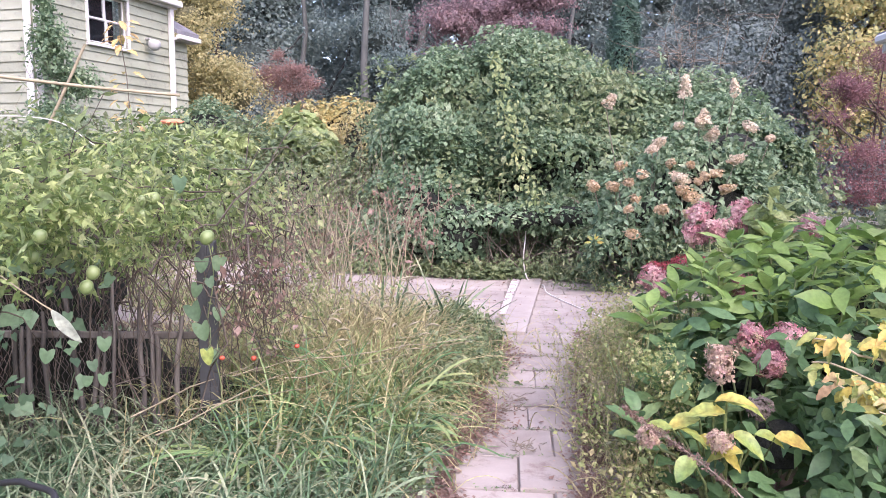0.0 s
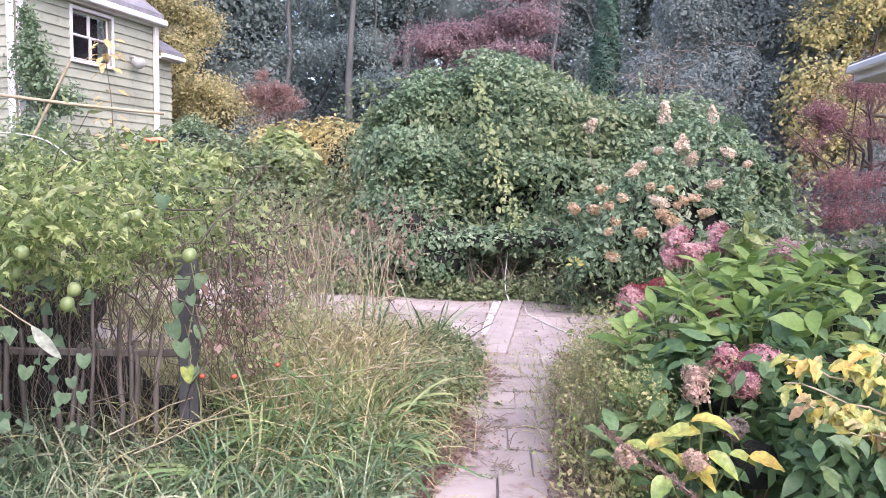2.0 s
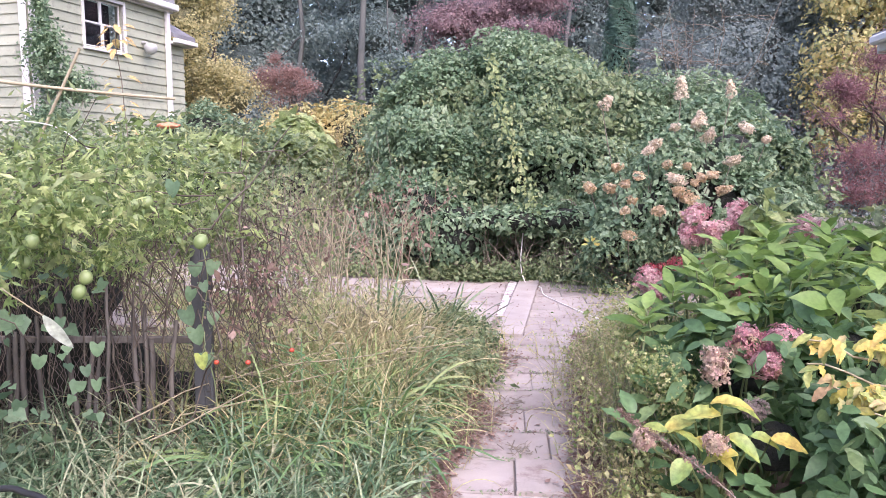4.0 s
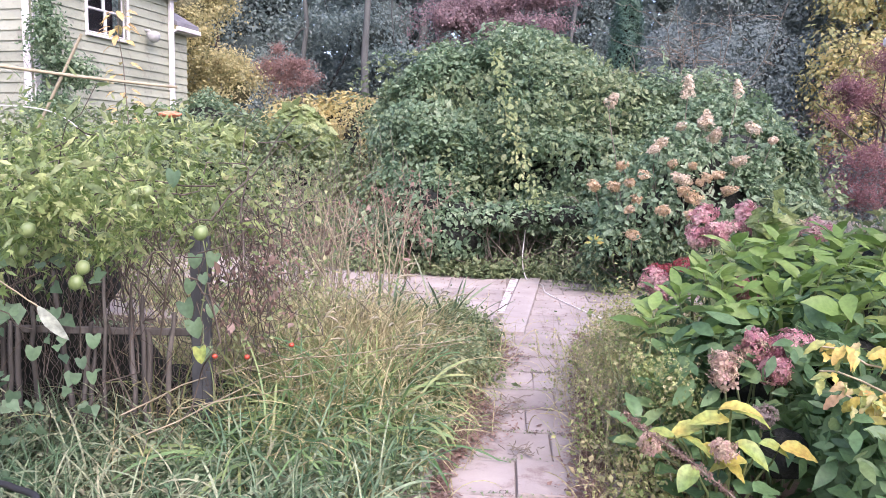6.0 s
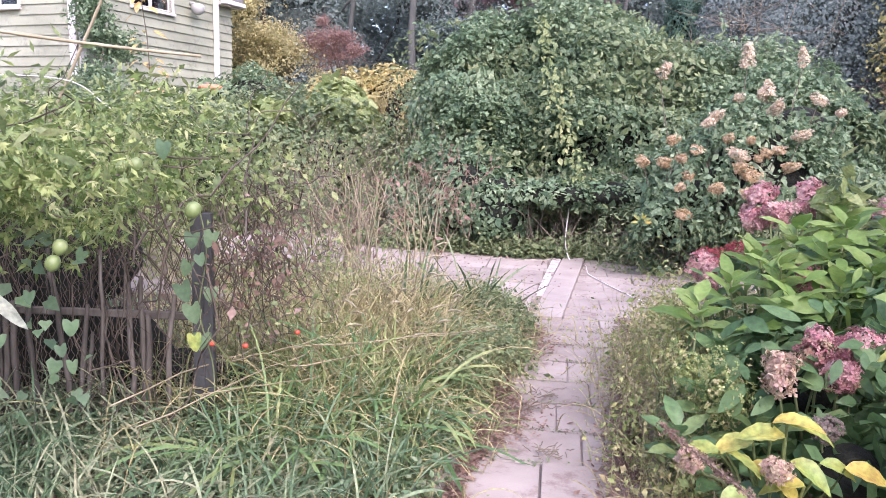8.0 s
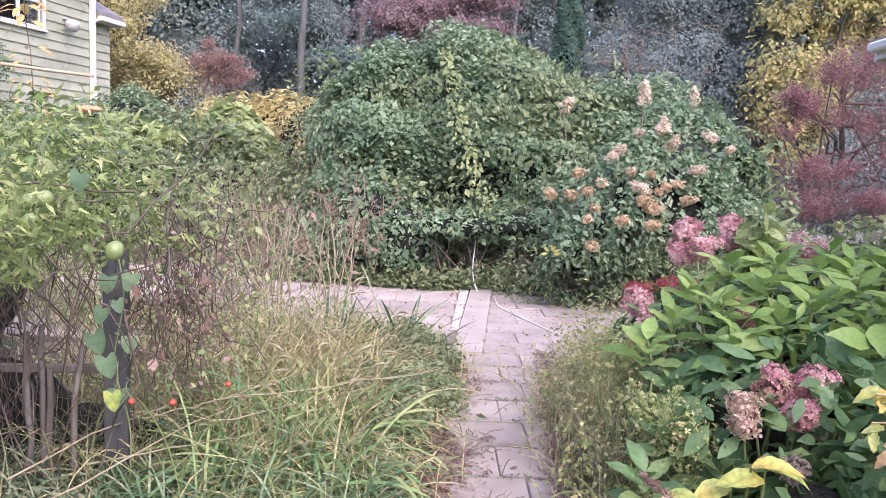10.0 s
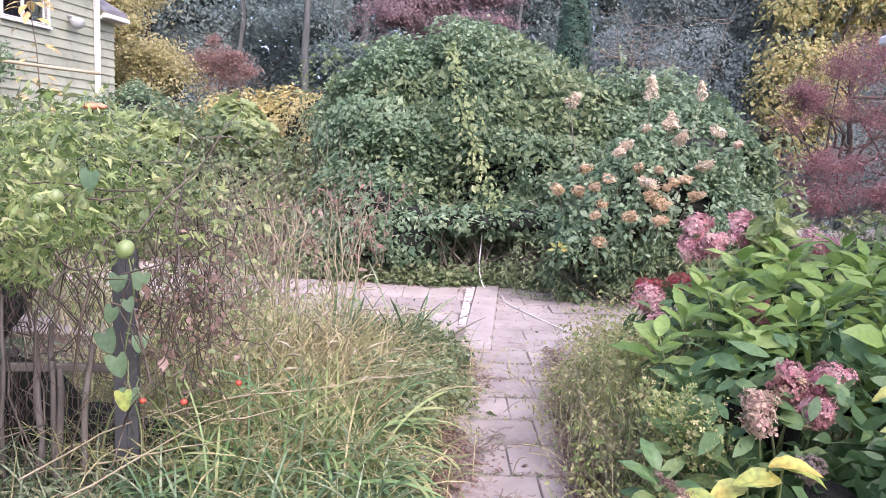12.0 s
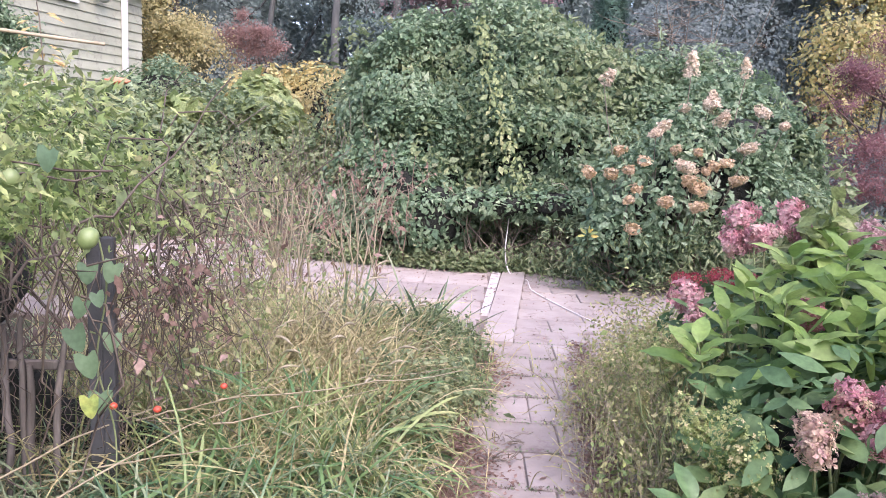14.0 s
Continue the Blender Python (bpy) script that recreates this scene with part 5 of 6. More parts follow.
def low_weeds(name, lobes, n, size, label, material=None, extra=None):
    b = bush(name, lobes, n, size, "simple", material or M_WEED, label, "weeds", stems=70, thick=0.6, bumpy=0.1, scale=6.0, twig=M_TWIG_PALE, wild=0.9, inner=False)
    L = np.array(lobes)
    k = n // 14
    i = rng.integers(0, len(L), k)
    roots = np.column_stack([L[i, 0] + rng.normal(0, 0.7, k) * L[i, 3], L[i, 1] + rng.normal(0, 0.7, k) * L[i, 4], np.zeros(k)])
    piece("tuft_grass", blades("tuft_grass", roots, 0.3, 0.006, 0.3, 1.6, M_STRAW), b, kind="stuff")
    return b


low_weeds("weeds_right", [(1.12, 3.0, 0.14, 0.22, 0.4, 0.3), (1.14, 3.7, 0.14, 0.2, 0.4, 0.32), (1.28, 4.3, 0.14, 0.25, 0.4, 0.34), (1.6, 4.8, 0.1, 0.25, 0.4, 0.24), (2.1, 5.4, 0.08, 0.25, 0.45, 0.2), (1.08, 2.4, 0.08, 0.16, 0.35, 0.16), (1.45, 3.9, 0.2, 0.3, 0.4, 0.35), (2.7, 6.0, 0.1, 0.3, 0.4, 0.2)], 19000, 0.024, "tangled low weeds and dry grass along the path", M_BORDER)
low_weeds("weeds_left", [(0.12, 4.5, 0.06, 0.3, 0.45, 0.2), (0.0, 5.0, 0.05, 0.35, 0.3, 0.15), (0.27, 3.9, 0.06, 0.17, 0.4, 0.16), (0.05, 3.6, 0.06, 0.25, 0.45, 0.17), (0.12, 3.1, 0.04, 0.18, 0.5, 0.12), (-0.0, 2.5, 0.03, 0.22, 0.5, 0.1), (0.3, 4.3, 0.06, 0.16, 0.5, 0.17)], 19000, 0.03, "green weeds creeping over the path's edge", M_GARDEN)
low_weeds("patio_edge_weeds", [(-2.0, 5.6, 0.08, 0.8, 0.4, 0.2), (-3.2, 6.2, 0.15, 0.7, 0.6, 0.35), (-1.0, 5.5, 0.05, 0.5, 0.3, 0.14)], 5000, 0.04, "grey-green weeds at the edge of the patio")

# ---- grass ----


def build_grass():
    g = thing("grass", (-0.5, 3.0, 0), "long arching grass and day lily leaves, green near and straw further off", "grass")
    n = 8500
    x = rng.uniform(-2.6, 0.15, n)
    y = rng.uniform(1.0, 3.0, n)
    keep = x < 0.03 + 0.06 * (y - 1)
    roots = np.column_stack([x, y, np.zeros(n)])[keep]
    piece("green_grass", blades("green_grass", roots, 0.36, 0.009, 0.4, 1.8, M_GRASS, 7), g, kind="stuff")
    n = 17000
    roots = np.column_stack([rng.normal(-0.55, 0.4, n), rng.normal(3.9, 0.5, n), np.zeros(n)])
    roots = roots[(roots[:, 0] < 0.08 + 0.05 * (roots[:, 1] - 3)) & (roots[:, 0] > -2.4)]
    piece("dry_grass", blades("dry_grass", roots, 0.55, 0.007, 0.5, 2.0, M_STRAW, 7), g, kind="stuff")
    n = 2000
    roots = np.column_stack([rng.uniform(-1.1, 0.12, n), rng.uniform(2.6, 4.0, n), np.zeros(n)])
    piece("fallen_grass", blades("fallen_grass", roots, 0.5, 0.006, 0.7, 1.5, M_STRAW, 7, 0.5), g, kind="stuff")
    n = 1000
    roots = np.column_stack([rng.uniform(-2.2, 0.1, n), rng.uniform(2.8, 4.6, n), np.zeros(n)])
    piece("mixed_grass", blades("mixed_grass", roots, 0.4, 0.009, 0.3, 1.9, M_GRASS, 7), g, kind="stuff")
    straps = [blades("strap_leaf", np.zeros((1, 3)), 0.6, 0.014, 0.75, 1.9, M_LILY, 9, 0.12) for _ in range(14)]
    for k, (cx, cy, cnt) in enumerate(((-0.15, 3.0, 240), (-0.4, 2.85, 220), (0.0, 3.25, 60), (-0.2, 2.6, 130), (-0.5, 2.45, 110), (0.02, 2.85, 90), (-0.6, 3.1, 80))):
        c = thing("day_lily", (cx, cy, 0), "clump of long arching strap leaves, green with yellow tips", "plant", "day lily clumps in the grass")
        r = np.column_stack([rng.normal(cx, 0.05, cnt), rng.normal(cy, 0.05, cnt), np.zeros(cnt)])
        for q in r[: cnt // 3]:
            me = straps[rng.integers(0, len(straps))]
            put("strap_leaf", me, c, Matrix.Translation(q) @ Matrix.Rotation(rng.uniform(0, 6.28), 4, "Z") @ Matrix.Rotation(rng.normal(0, 0.15), 4, "X"))
        piece("strap_foliage", blades("strap_foliage", r[cnt // 3:], 0.58, 0.012, 0.6, 1.9, M_LILY, 9), c, kind="stuff")
    k = 60
    a = np.column_stack([rng.uniform(-1.1, 0.05, k), rng.uniform(3.2, 4.6, k), np.zeros(k)])
    az = rng.normal(0.2, 1.2, k)
    u = np.linspace(0, 1, 14)
    reach, high = rng.uniform(0.15, 0.35, k), rng.uniform(0.4, 0.68, k)
    paths = np.stack([a[:, :1] + np.cos(az)[:, None] * reach[:, None] * u**2, a[:, 1:2] + np.sin(az)[:, None] * reach[:, None] * u**2, high[:, None] * (1.25 * u - 0.42 * u**3.5)], axis=2)
    thick = np.where(u > 0.78, 0.0055 * np.sin(np.clip((u - 0.76) / 0.26, 0, 1) * np.pi) + 0.001, 0.0013)
    piece("nodding_seed_growth", tube_mesh("nodding_seed_growth", paths, thick[None].repeat(k, 0), M_SEEDHEAD, 5), g, kind="stuff")
    for cx, cy in ((0.1, 4.75), (-0.25, 4.4)):
        c = thing("iris_clump", (cx, cy, 0), "upright clump of pointed green leaves", "plant", "upright clumps by the patio")
        r = np.column_stack([rng.normal(cx, 0.05, 40), rng.normal(cy, 0.05, 40), np.zeros(40)])
        piece("strap_foliage", blades("strap_foliage", r, 0.6, 0.022, 0.35, 0.5, M_GRASS, 6), c, kind="stuff")
    n = 5000
    x, y = rng.uniform(-2.6, 0.25, n), rng.uniform(1.0, 3.0, n)
    p = np.column_stack([x, y, rng.uniform(0.02, 0.16, n)])
    tagged(new("clover", scatter("clover", p, np.tile([0, -0.2, 1.0], (n, 1)), 0.03, "simple", M_GRASS, 0, 0.5)), "small green weeds between the grass", "weeds", kind="stuff")
    n = 1700
    p = np.column_stack([rng.uniform(-2.0, 2.6, n), rng.uniform(5.2, 8.0, n), rng.uniform(0.014, 0.03, n)])
    tagged(new("patio_litter", scatter("patio_litter", p, np.tile([0, 0, 1.0], (n, 1)), 0.022, "simple", M_DEAD, 0, 0.35)), "scattered brown leaves on the patio", "leaves", kind="stuff")
    n = 700
    row = rng.integers(0, 14, n)
    y = -1.4 + 0.345 * (row + 6) + rng.normal(0, 0.012, n)
    x = np.clip(rng.normal(0.62 + 0.07 * (y - 3), 0.16, n), 0.3, 1.1)
    p = np.column_stack([x, y, np.full(n, 0.008)])
    tagged(new("joint_moss", scatter("joint_moss", p, np.tile([0, 0, 1.0], (n, 1)), 0.016, "simple", M_GARDEN, 0, 0.5)), "small weeds growing in the joints of the path", "weeds", kind="stuff")
    spots = np.column_stack([rng.uniform(0.45, 0.95, 22), rng.uniform(1.9, 5.0, 22)])
    spots[:, 1] = -1.4 + 0.345 * np.round((spots[:, 1] + 1.4) / 0.345)
    q = spots[rng.integers(0, 22, 900)] + rng.normal(0, 1, (900, 2)) * np.array([0.022, 0.013])
    tagged(new("joint_dirt", scatter("joint_dirt", np.column_stack([q, rng.uniform(0.004, 0.014, 900)]), np.tile([0, 0, 1.0], (900, 1)), 0.012, "narrow", M_SOIL, 0, 0.6)), "dark dirt and crumbs gathered in the joints of the path", "dirt", kind="stuff")
    n = 10500
    y = rng.uniform(1.6, 5.2, n)
    x = 0.24 + 0.07 * (y - 2) + np.abs(rng.normal(0, 0.11, n)) * (0.7 + 0.5 * np.sin(y * 5.0 - 8.0)) - 0.02
    side = rng.random(n) < 0.3
    x[side] = 0.85 + 0.1 * (y[side] - 2.3) + rng.normal(0, 0.05, side.sum())
    p = np.column_stack([x, y, rng.uniform(0.003, 0.03, n)])
    tagged(new("leaf_litter", scatter("leaf_litter", p, np.tile([0, 0, 1.0], (n, 1)), 0.022, "simple", M_DEAD, 0, 0.25)), "brown fallen leaves along the path's edges", "leaves", kind="stuff")


build_grass()


# ---- dry stems ----
def dry_stems(name, places, height, label, n=16, leaves=0, material=None, leaf_mat=None, lean=0.25, r0=0.006, forks=3, leaf=0.05):
    b = thing(name, (places[0][0], places[0][1], 0), label, "plant")
    P, R, tips = [], [], []
    for cx, cy in places:
        for _ in range(n):
            s = np.array([cx + rng.normal(0, 0.12), cy + rng.normal(0, 0.12), 0])
            e = s + np.array([rng.normal(0, lean), rng.normal(0, lean), height * rng.uniform(0.6, 1.1)])
            w = wander([s], [e], 8, 0.05)[0]
            P.append(w)
            R.append(np.linspace(r0, r0 * 0.35, 8))
            tips += list(w[3:])
            for _ in range(forks):
                k = rng.integers(3, 7)
                t = w[k] + np.array([rng.normal(0, 0.13), rng.normal(0, 0.13), rng.uniform(0.03, 0.28)])
                q = wander([w[k]], [t], 8, 0.08)[0]
                P.append(q)
                R.append(np.linspace(r0 * 0.45, r0 * 0.2, 8))
                tips += list(q[3:])
    piece("stemwork", tube_mesh("stemwork", P, R, material or M_TWIG_PALE), b, kind="stuff")
    if leaves:
        tips = np.array(tips)
        p = tips[rng.integers(0, len(tips), leaves)] + rng.normal(0, 0.015, (leaves, 3))
        piece("dry_foliage", scatter("dry_foliage", p, ball_dirs(leaves), leaf, "simple", leaf_mat or M_DEAD, 0.8, 0.8), b, kind="stuff")
    return b


dry_stems("dry_stalks", [(-0.75, 5.0), (-0.4, 5.2), (-1.0, 5.3)], 0.95, "pale dead stalks rising from the dry grass", 12, 120, lean=0.18, r0=0.008)
dry_stems("dead_perennial", [(-0.55, 7.9), (-0.95, 8.2), (-0.3, 7.8)], 1.05, "reddish-brown dead flower stems at the patio", 11, 700, M_TWIG_RED, lean=0.32, r0=0.007, forks=8)
dry_stems("weedy_thicket", [(-1.0, 8.6), (-1.7, 8.8), (-2.3, 9.0), (-2.9, 9.0), (-0.7, 8.4), (-1.4, 9.2)], 1.3, "dense grey-brown weed stems with small leaves", 22, 3000, M_TWIG, M_WEED, lean=0.25, leaf=0.04)
dry_stems("tall_mullein", [(-1.0, 8.3), (-1.35, 8.4)], 1.7, "tall thin weed stalks above the rest", 3, 160, M_TWIG, M_GARDEN, lean=0.08, forks=2)

dry_stems("grey_weeds", [(-1.15, 5.2), (-0.95, 5.8), (-1.5, 6.0), (-1.3, 5.6)], 1.1, "tall grey-brown weeds with thin stems beside the fence", 9, 1100, M_TWIG, M_GARDEN, lean=0.25, r0=0.0045, forks=5, leaf=0.03)
dry_stems("low_grey_weeds", [(-0.8, 3.7), (-0.9, 4.4), (-0.6, 4.0)], 0.7, "low weeds with thin stems in the dry grass", 12, 900, M_TWIG, M_WEED, lean=0.25, r0=0.003, forks=5, leaf=0.025)
dry_stems("seedy_weeds", [(-1.0, 5.2), (-1.2, 6.0)], 0.95, "tangle of brown seed stalks with curled dead leaves", 7, 700, M_TWIG_PALE, M_DEAD, lean=0.3, r0=0.004, forks=6, leaf=0.022)

for a, e, r in (((-0.98, 2.45, 0.85), (-0.42, 2.75, 1.5), 0.006), ((-1.3, 2.5, 0.95), (-0.35, 2.9, 1.42), 0.005), ((-0.6, 2.6, 0.9), (-0.62, 2.9, 1.55), 0.005), ((-1.7, 2.6, 1.0), (-1.0, 2.2, 1.58), 0.004), ((-0.8, 3.0, 1.0), (-0.1, 3.2, 1.3), 0.0035)):
    t = thing("dead_branch", a, "crooked bare brown branch sticking out of the vine", "branch", "bare branches over the fence")
    piece("bark", tube_mesh("bark", wander([a], [e], 12, 0.12), np.linspace(r, r * 0.35, 12)[None], M_BARK, 5), t)
for a, e in [((-0.98, 2.25, 0.3), (-0.5, 3.6, 0.38)), ((-0.85, 2.2, 0.25), (-0.25, 3.2, 0.4))] + [((rng.uniform(-1.1, -0.4), rng.uniform(2.2, 3.4), rng.uniform(0.2, 0.4)), None) for _ in range(9)]:
    e = e or (a[0] + rng.uniform(0.4, 0.9), a[1] + rng.uniform(-0.1, 0.8), a[2] + rng.uniform(0.0, 0.2))
    t = thing("fallen_stalk", a, "long pale dead stalk lying across the grass", "stalk", "fallen stalks in the grass")
    piece("stalk", tube_mesh("stalk", wander([a], [e], 9, 0.03), np.linspace(0.004, 0.0015, 9)[None], M_BAMBOO, 5), t)

# ---- garden to the left and beyond the patio ----
bush("raspberry_thicket", [(-2.2, 9.5, 0.6, 0.9, 0.6, 0.85), (-1.4, 9.2, 0.6, 0.7, 0.5, 0.8), (-3.2, 9.4, 0.6, 0.9, 0.7, 0.8), (-3.6, 8.4, 0.45, 0.7, 0.5, 0.7)], 9000, 0.06, "simple", M_GARDEN, "thicket of green canes and weeds beyond the patio", stems=160, bumpy=0.14, inner=False, hollow=0.3, clump=5.0)
bush("garden_growth", [(-4.6, 7.4, 0.6, 0.9, 0.9, 0.9), (-5.6, 8.2, 0.75, 1.2, 0.9, 1.0), (-3.9, 9.3, 0.7, 1.3, 0.8, 0.95), (-2.6, 9.8, 0.7, 1.0, 0.8, 1.0), (-5.2, 10.0, 0.8, 1.3, 0.8, 1.1), (-4.0, 11.3, 0.8, 1.4, 0.8, 1.1)], 22000, 0.085, "simple", M_GARDEN, "overgrown garden bed in front of the house", stems=60, bumpy=0.18, shrink=0.55, hollow=0.1)
bush("rear_hedge", [(-5.5, 14, 1.2, 1.0, 0.9, 1.2), (-4.2, 14.5, 1.0, 1.2, 0.9, 1.1), (-3.0, 14.8, 0.9, 1.2, 0.9, 1.1), (-6.0, 13.5, 1.0, 0.7, 0.7, 1.2), (-1.6, 14.5, 0.9, 1.2, 0.9, 1.1)], 16000, 0.09, "simple", M_VINE, "dark green hedge beyond the garden", "hedge", stems=20)
bush("orange_leaved_shrub", [(-3.1, 12.6, 1.45, 0.8, 0.6, 0.8), (-2.3, 12.8, 1.6, 0.8, 0.6, 0.7), (-3.8, 12.9, 1.2, 0.6, 0.5, 0.7)], 9000, 0.085, "simple", M_GOLD, "shrub with yellow-orange autumn leaves", stems=20, bumpy=0.15)
bush("lime_leaved_shrub", [(-2.65, 10.5, 1.5, 0.42, 0.4, 0.42), (-2.25, 10.3, 1.35, 0.35, 0.35, 0.35), (-3.3, 9.4, 1.45, 0.3, 0.3, 0.18)], 1700, 0.14, "broad", M_LIME, "shrub with large lime-yellow leaves", stems=10, bumpy=0.08, inner=False)
bush("feathery_tan_shrub", [(-1.75, 12.0, 1.5, 0.65, 0.5, 0.8), (-1.4, 11.4, 1.1, 0.5, 0.5, 0.9)], 9000, 0.06, "narrow", M_GOLD, "feathery tan shrub beside the mound", stems=30, bumpy=0.1)


def build_left_brambles():
    """The vine with green fruit that hangs over the picket fence."""
    lobes = [(-1.05, 2.2, 1.13, 0.34, 0.5, 0.22), (-1.3, 2.9, 1.15, 0.55, 0.5, 0.25), (-1.2, 1.6, 1.08, 0.3, 0.45, 0.24), (-1.9, 2.4, 1.08, 0.8, 0.7, 0.3), (-1.9, 3.6, 1.0, 0.7, 0.6, 0.32), (-2.9, 3.2, 1.05, 0.9, 0.9, 0.35), (-1.25, 1.05, 0.9, 0.3, 0.4, 0.36), (-0.83, 2.5, 1.16, 0.2, 0.22, 0.16), (-3.0, 4.8, 0.95, 1.0, 0.8, 0.4)]
    b = thing("fruiting_vine", (-1.3, 2.4, 0), "bright green vine with round green fruit hanging over an old fence", "vine")
    p, nn = lobe_points(lobes, 25000, 0.55, 0.55, 0.2, 6.0, False, 0.4, 9.0)
    piece("foliage", scatter("foliage", p[:8000], nn[:8000], 0.034, "lobed", M_BRAMBLE, 0.4, 1.0), b, kind="stuff")
    piece("narrow_foliage", scatter("narrow_foliage", p[8000:], nn[8000:], 0.042, "narrow", M_BRAMBLE, 0.3, 1.2), b, kind="stuff")
    p, nn = lobe_points([(q[0], q[1], q[2] + 0.06, q[3], q[4], q[5]) for q in lobes], 2600, 0.9, 0.1, 0.2, 6.0, False, 0.5, 9.0)
    piece("shoot_growth", scatter("shoot_growth", p, nn, 0.06, "narrow", M_LIANE, -0.1, 1.0), b, kind="stuff")
    n = 130
    q, _ = lobe_points(lobes, 2 * n, 0.8, 0.3, 0.2, 6.0)
    tip = q[:n] * 0.55 + q[n:] * 0.45
    far = np.linalg.norm(tip - q[:n], axis=1) > 0.9
    tip[far] = q[:n][far] + rng.normal(0, 0.25, (int(far.sum()), 3))
    piece("trailing_stemwork", tube_mesh("trailing_stemwork", wander(q[:n], tip, 9, 0.15), np.linspace(0.0035, 0.0015, 9)[None].repeat(n, 0), M_VINE_STEM), b, kind="stuff")
    # Near-black bodies behind the pickets, added to stand in for shade.
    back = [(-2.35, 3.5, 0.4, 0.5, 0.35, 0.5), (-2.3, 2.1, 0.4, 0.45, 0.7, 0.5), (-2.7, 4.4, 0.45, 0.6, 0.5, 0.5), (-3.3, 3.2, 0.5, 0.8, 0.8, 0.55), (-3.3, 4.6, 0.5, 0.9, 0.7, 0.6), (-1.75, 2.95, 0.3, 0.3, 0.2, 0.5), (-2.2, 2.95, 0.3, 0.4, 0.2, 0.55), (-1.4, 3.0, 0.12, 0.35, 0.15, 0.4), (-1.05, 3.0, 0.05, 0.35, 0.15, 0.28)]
    core("inner_shade_fill", back, b, 0.85)
    # hanging dry stems and tangle behind the pickets
    n = 130
    y = rng.uniform(2.5, 3.0, n)
    s = np.column_stack([rng.uniform(-2.3, -0.8, n), y, rng.uniform(0.8, 1.2, n)])
    left = rng.random(n) < 0.3
    left &= rng.random(n) < 0.5
    s[left] = np.column_stack([rng.uniform(-1.6, -0.95, left.sum()), rng.uniform(1.2, 2.3, left.sum()), rng.uniform(0.8, 1.2, left.sum())])
    e = s + np.column_stack([rng.normal(0, 0.1, n), rng.normal(0, 0.18, n), -rng.uniform(0.4, 1.1, n)])
    e[:, 2] = np.maximum(e[:, 2], 0.0)
    piece("hanging_stemwork", tube_mesh("hanging_stemwork", wander(s, e, 9, 0.2), np.linspace(1.0, 0.5, 9)[None] * rng.uniform(0.0016, 0.0058, n)[:, None], M_VINE_STEM), b, kind="stuff")
    n = 75
    c = np.column_stack([rng.normal(-0.66, 0.05, n), rng.normal(2.85, 0.2, n), rng.uniform(0.7, 1.15, n)])
    e = c + np.column_stack([rng.normal(0.05, 0.09, n), rng.normal(0, 0.12, n), -rng.uniform(0.2, 0.6, n)])
    piece("dead_stemwork", tube_mesh("dead_stemwork", wander(c, e, 9, 0.28), np.linspace(0.003, 0.0014, 9)[None].repeat(n, 0), M_VINE_STEM), b, kind="stuff")
    q = e[rng.integers(0, n, 320)] * 0.5 + c[rng.integers(0, n, 320)] * 0.5 + rng.normal(0, 0.07, (320, 3))
    piece("dead_foliage", scatter("dead_foliage", q, ball_dirs(320), 0.035, "simple", M_DEAD, 0.8, 0.8), b, kind="stuff")
    n = 330
    p = np.column_stack([rng.uniform(-2.1, -0.95, n), rng.uniform(1.1, 2.45, n), rng.uniform(0.05, 1.0, n)])
    p = p[p[:, 0] < -0.8 - 0.25 * (p[:, 1] - 1.1) + 0.1 * np.sin(p[:, 1] * 9)]
    piece("low_foliage", scatter("low_foliage", p, np.tile([0.3, -0.8, 0.4], (len(p), 1)), 0.05, "broad", M_HEART, 0.8, 0.6), b, kind="stuff")
    n = 600
    p = np.column_stack([rng.normal(-0.58, 0.14, n), rng.normal(3.0, 0.25, n), rng.uniform(0.5, 1.25, n)])
    piece("side_foliage", scatter("side_foliage", p, ball_dirs(600), 0.028, "simple", M_WEED, 0.4, 0.8), b, kind="stuff")
    return b


build_left_brambles()


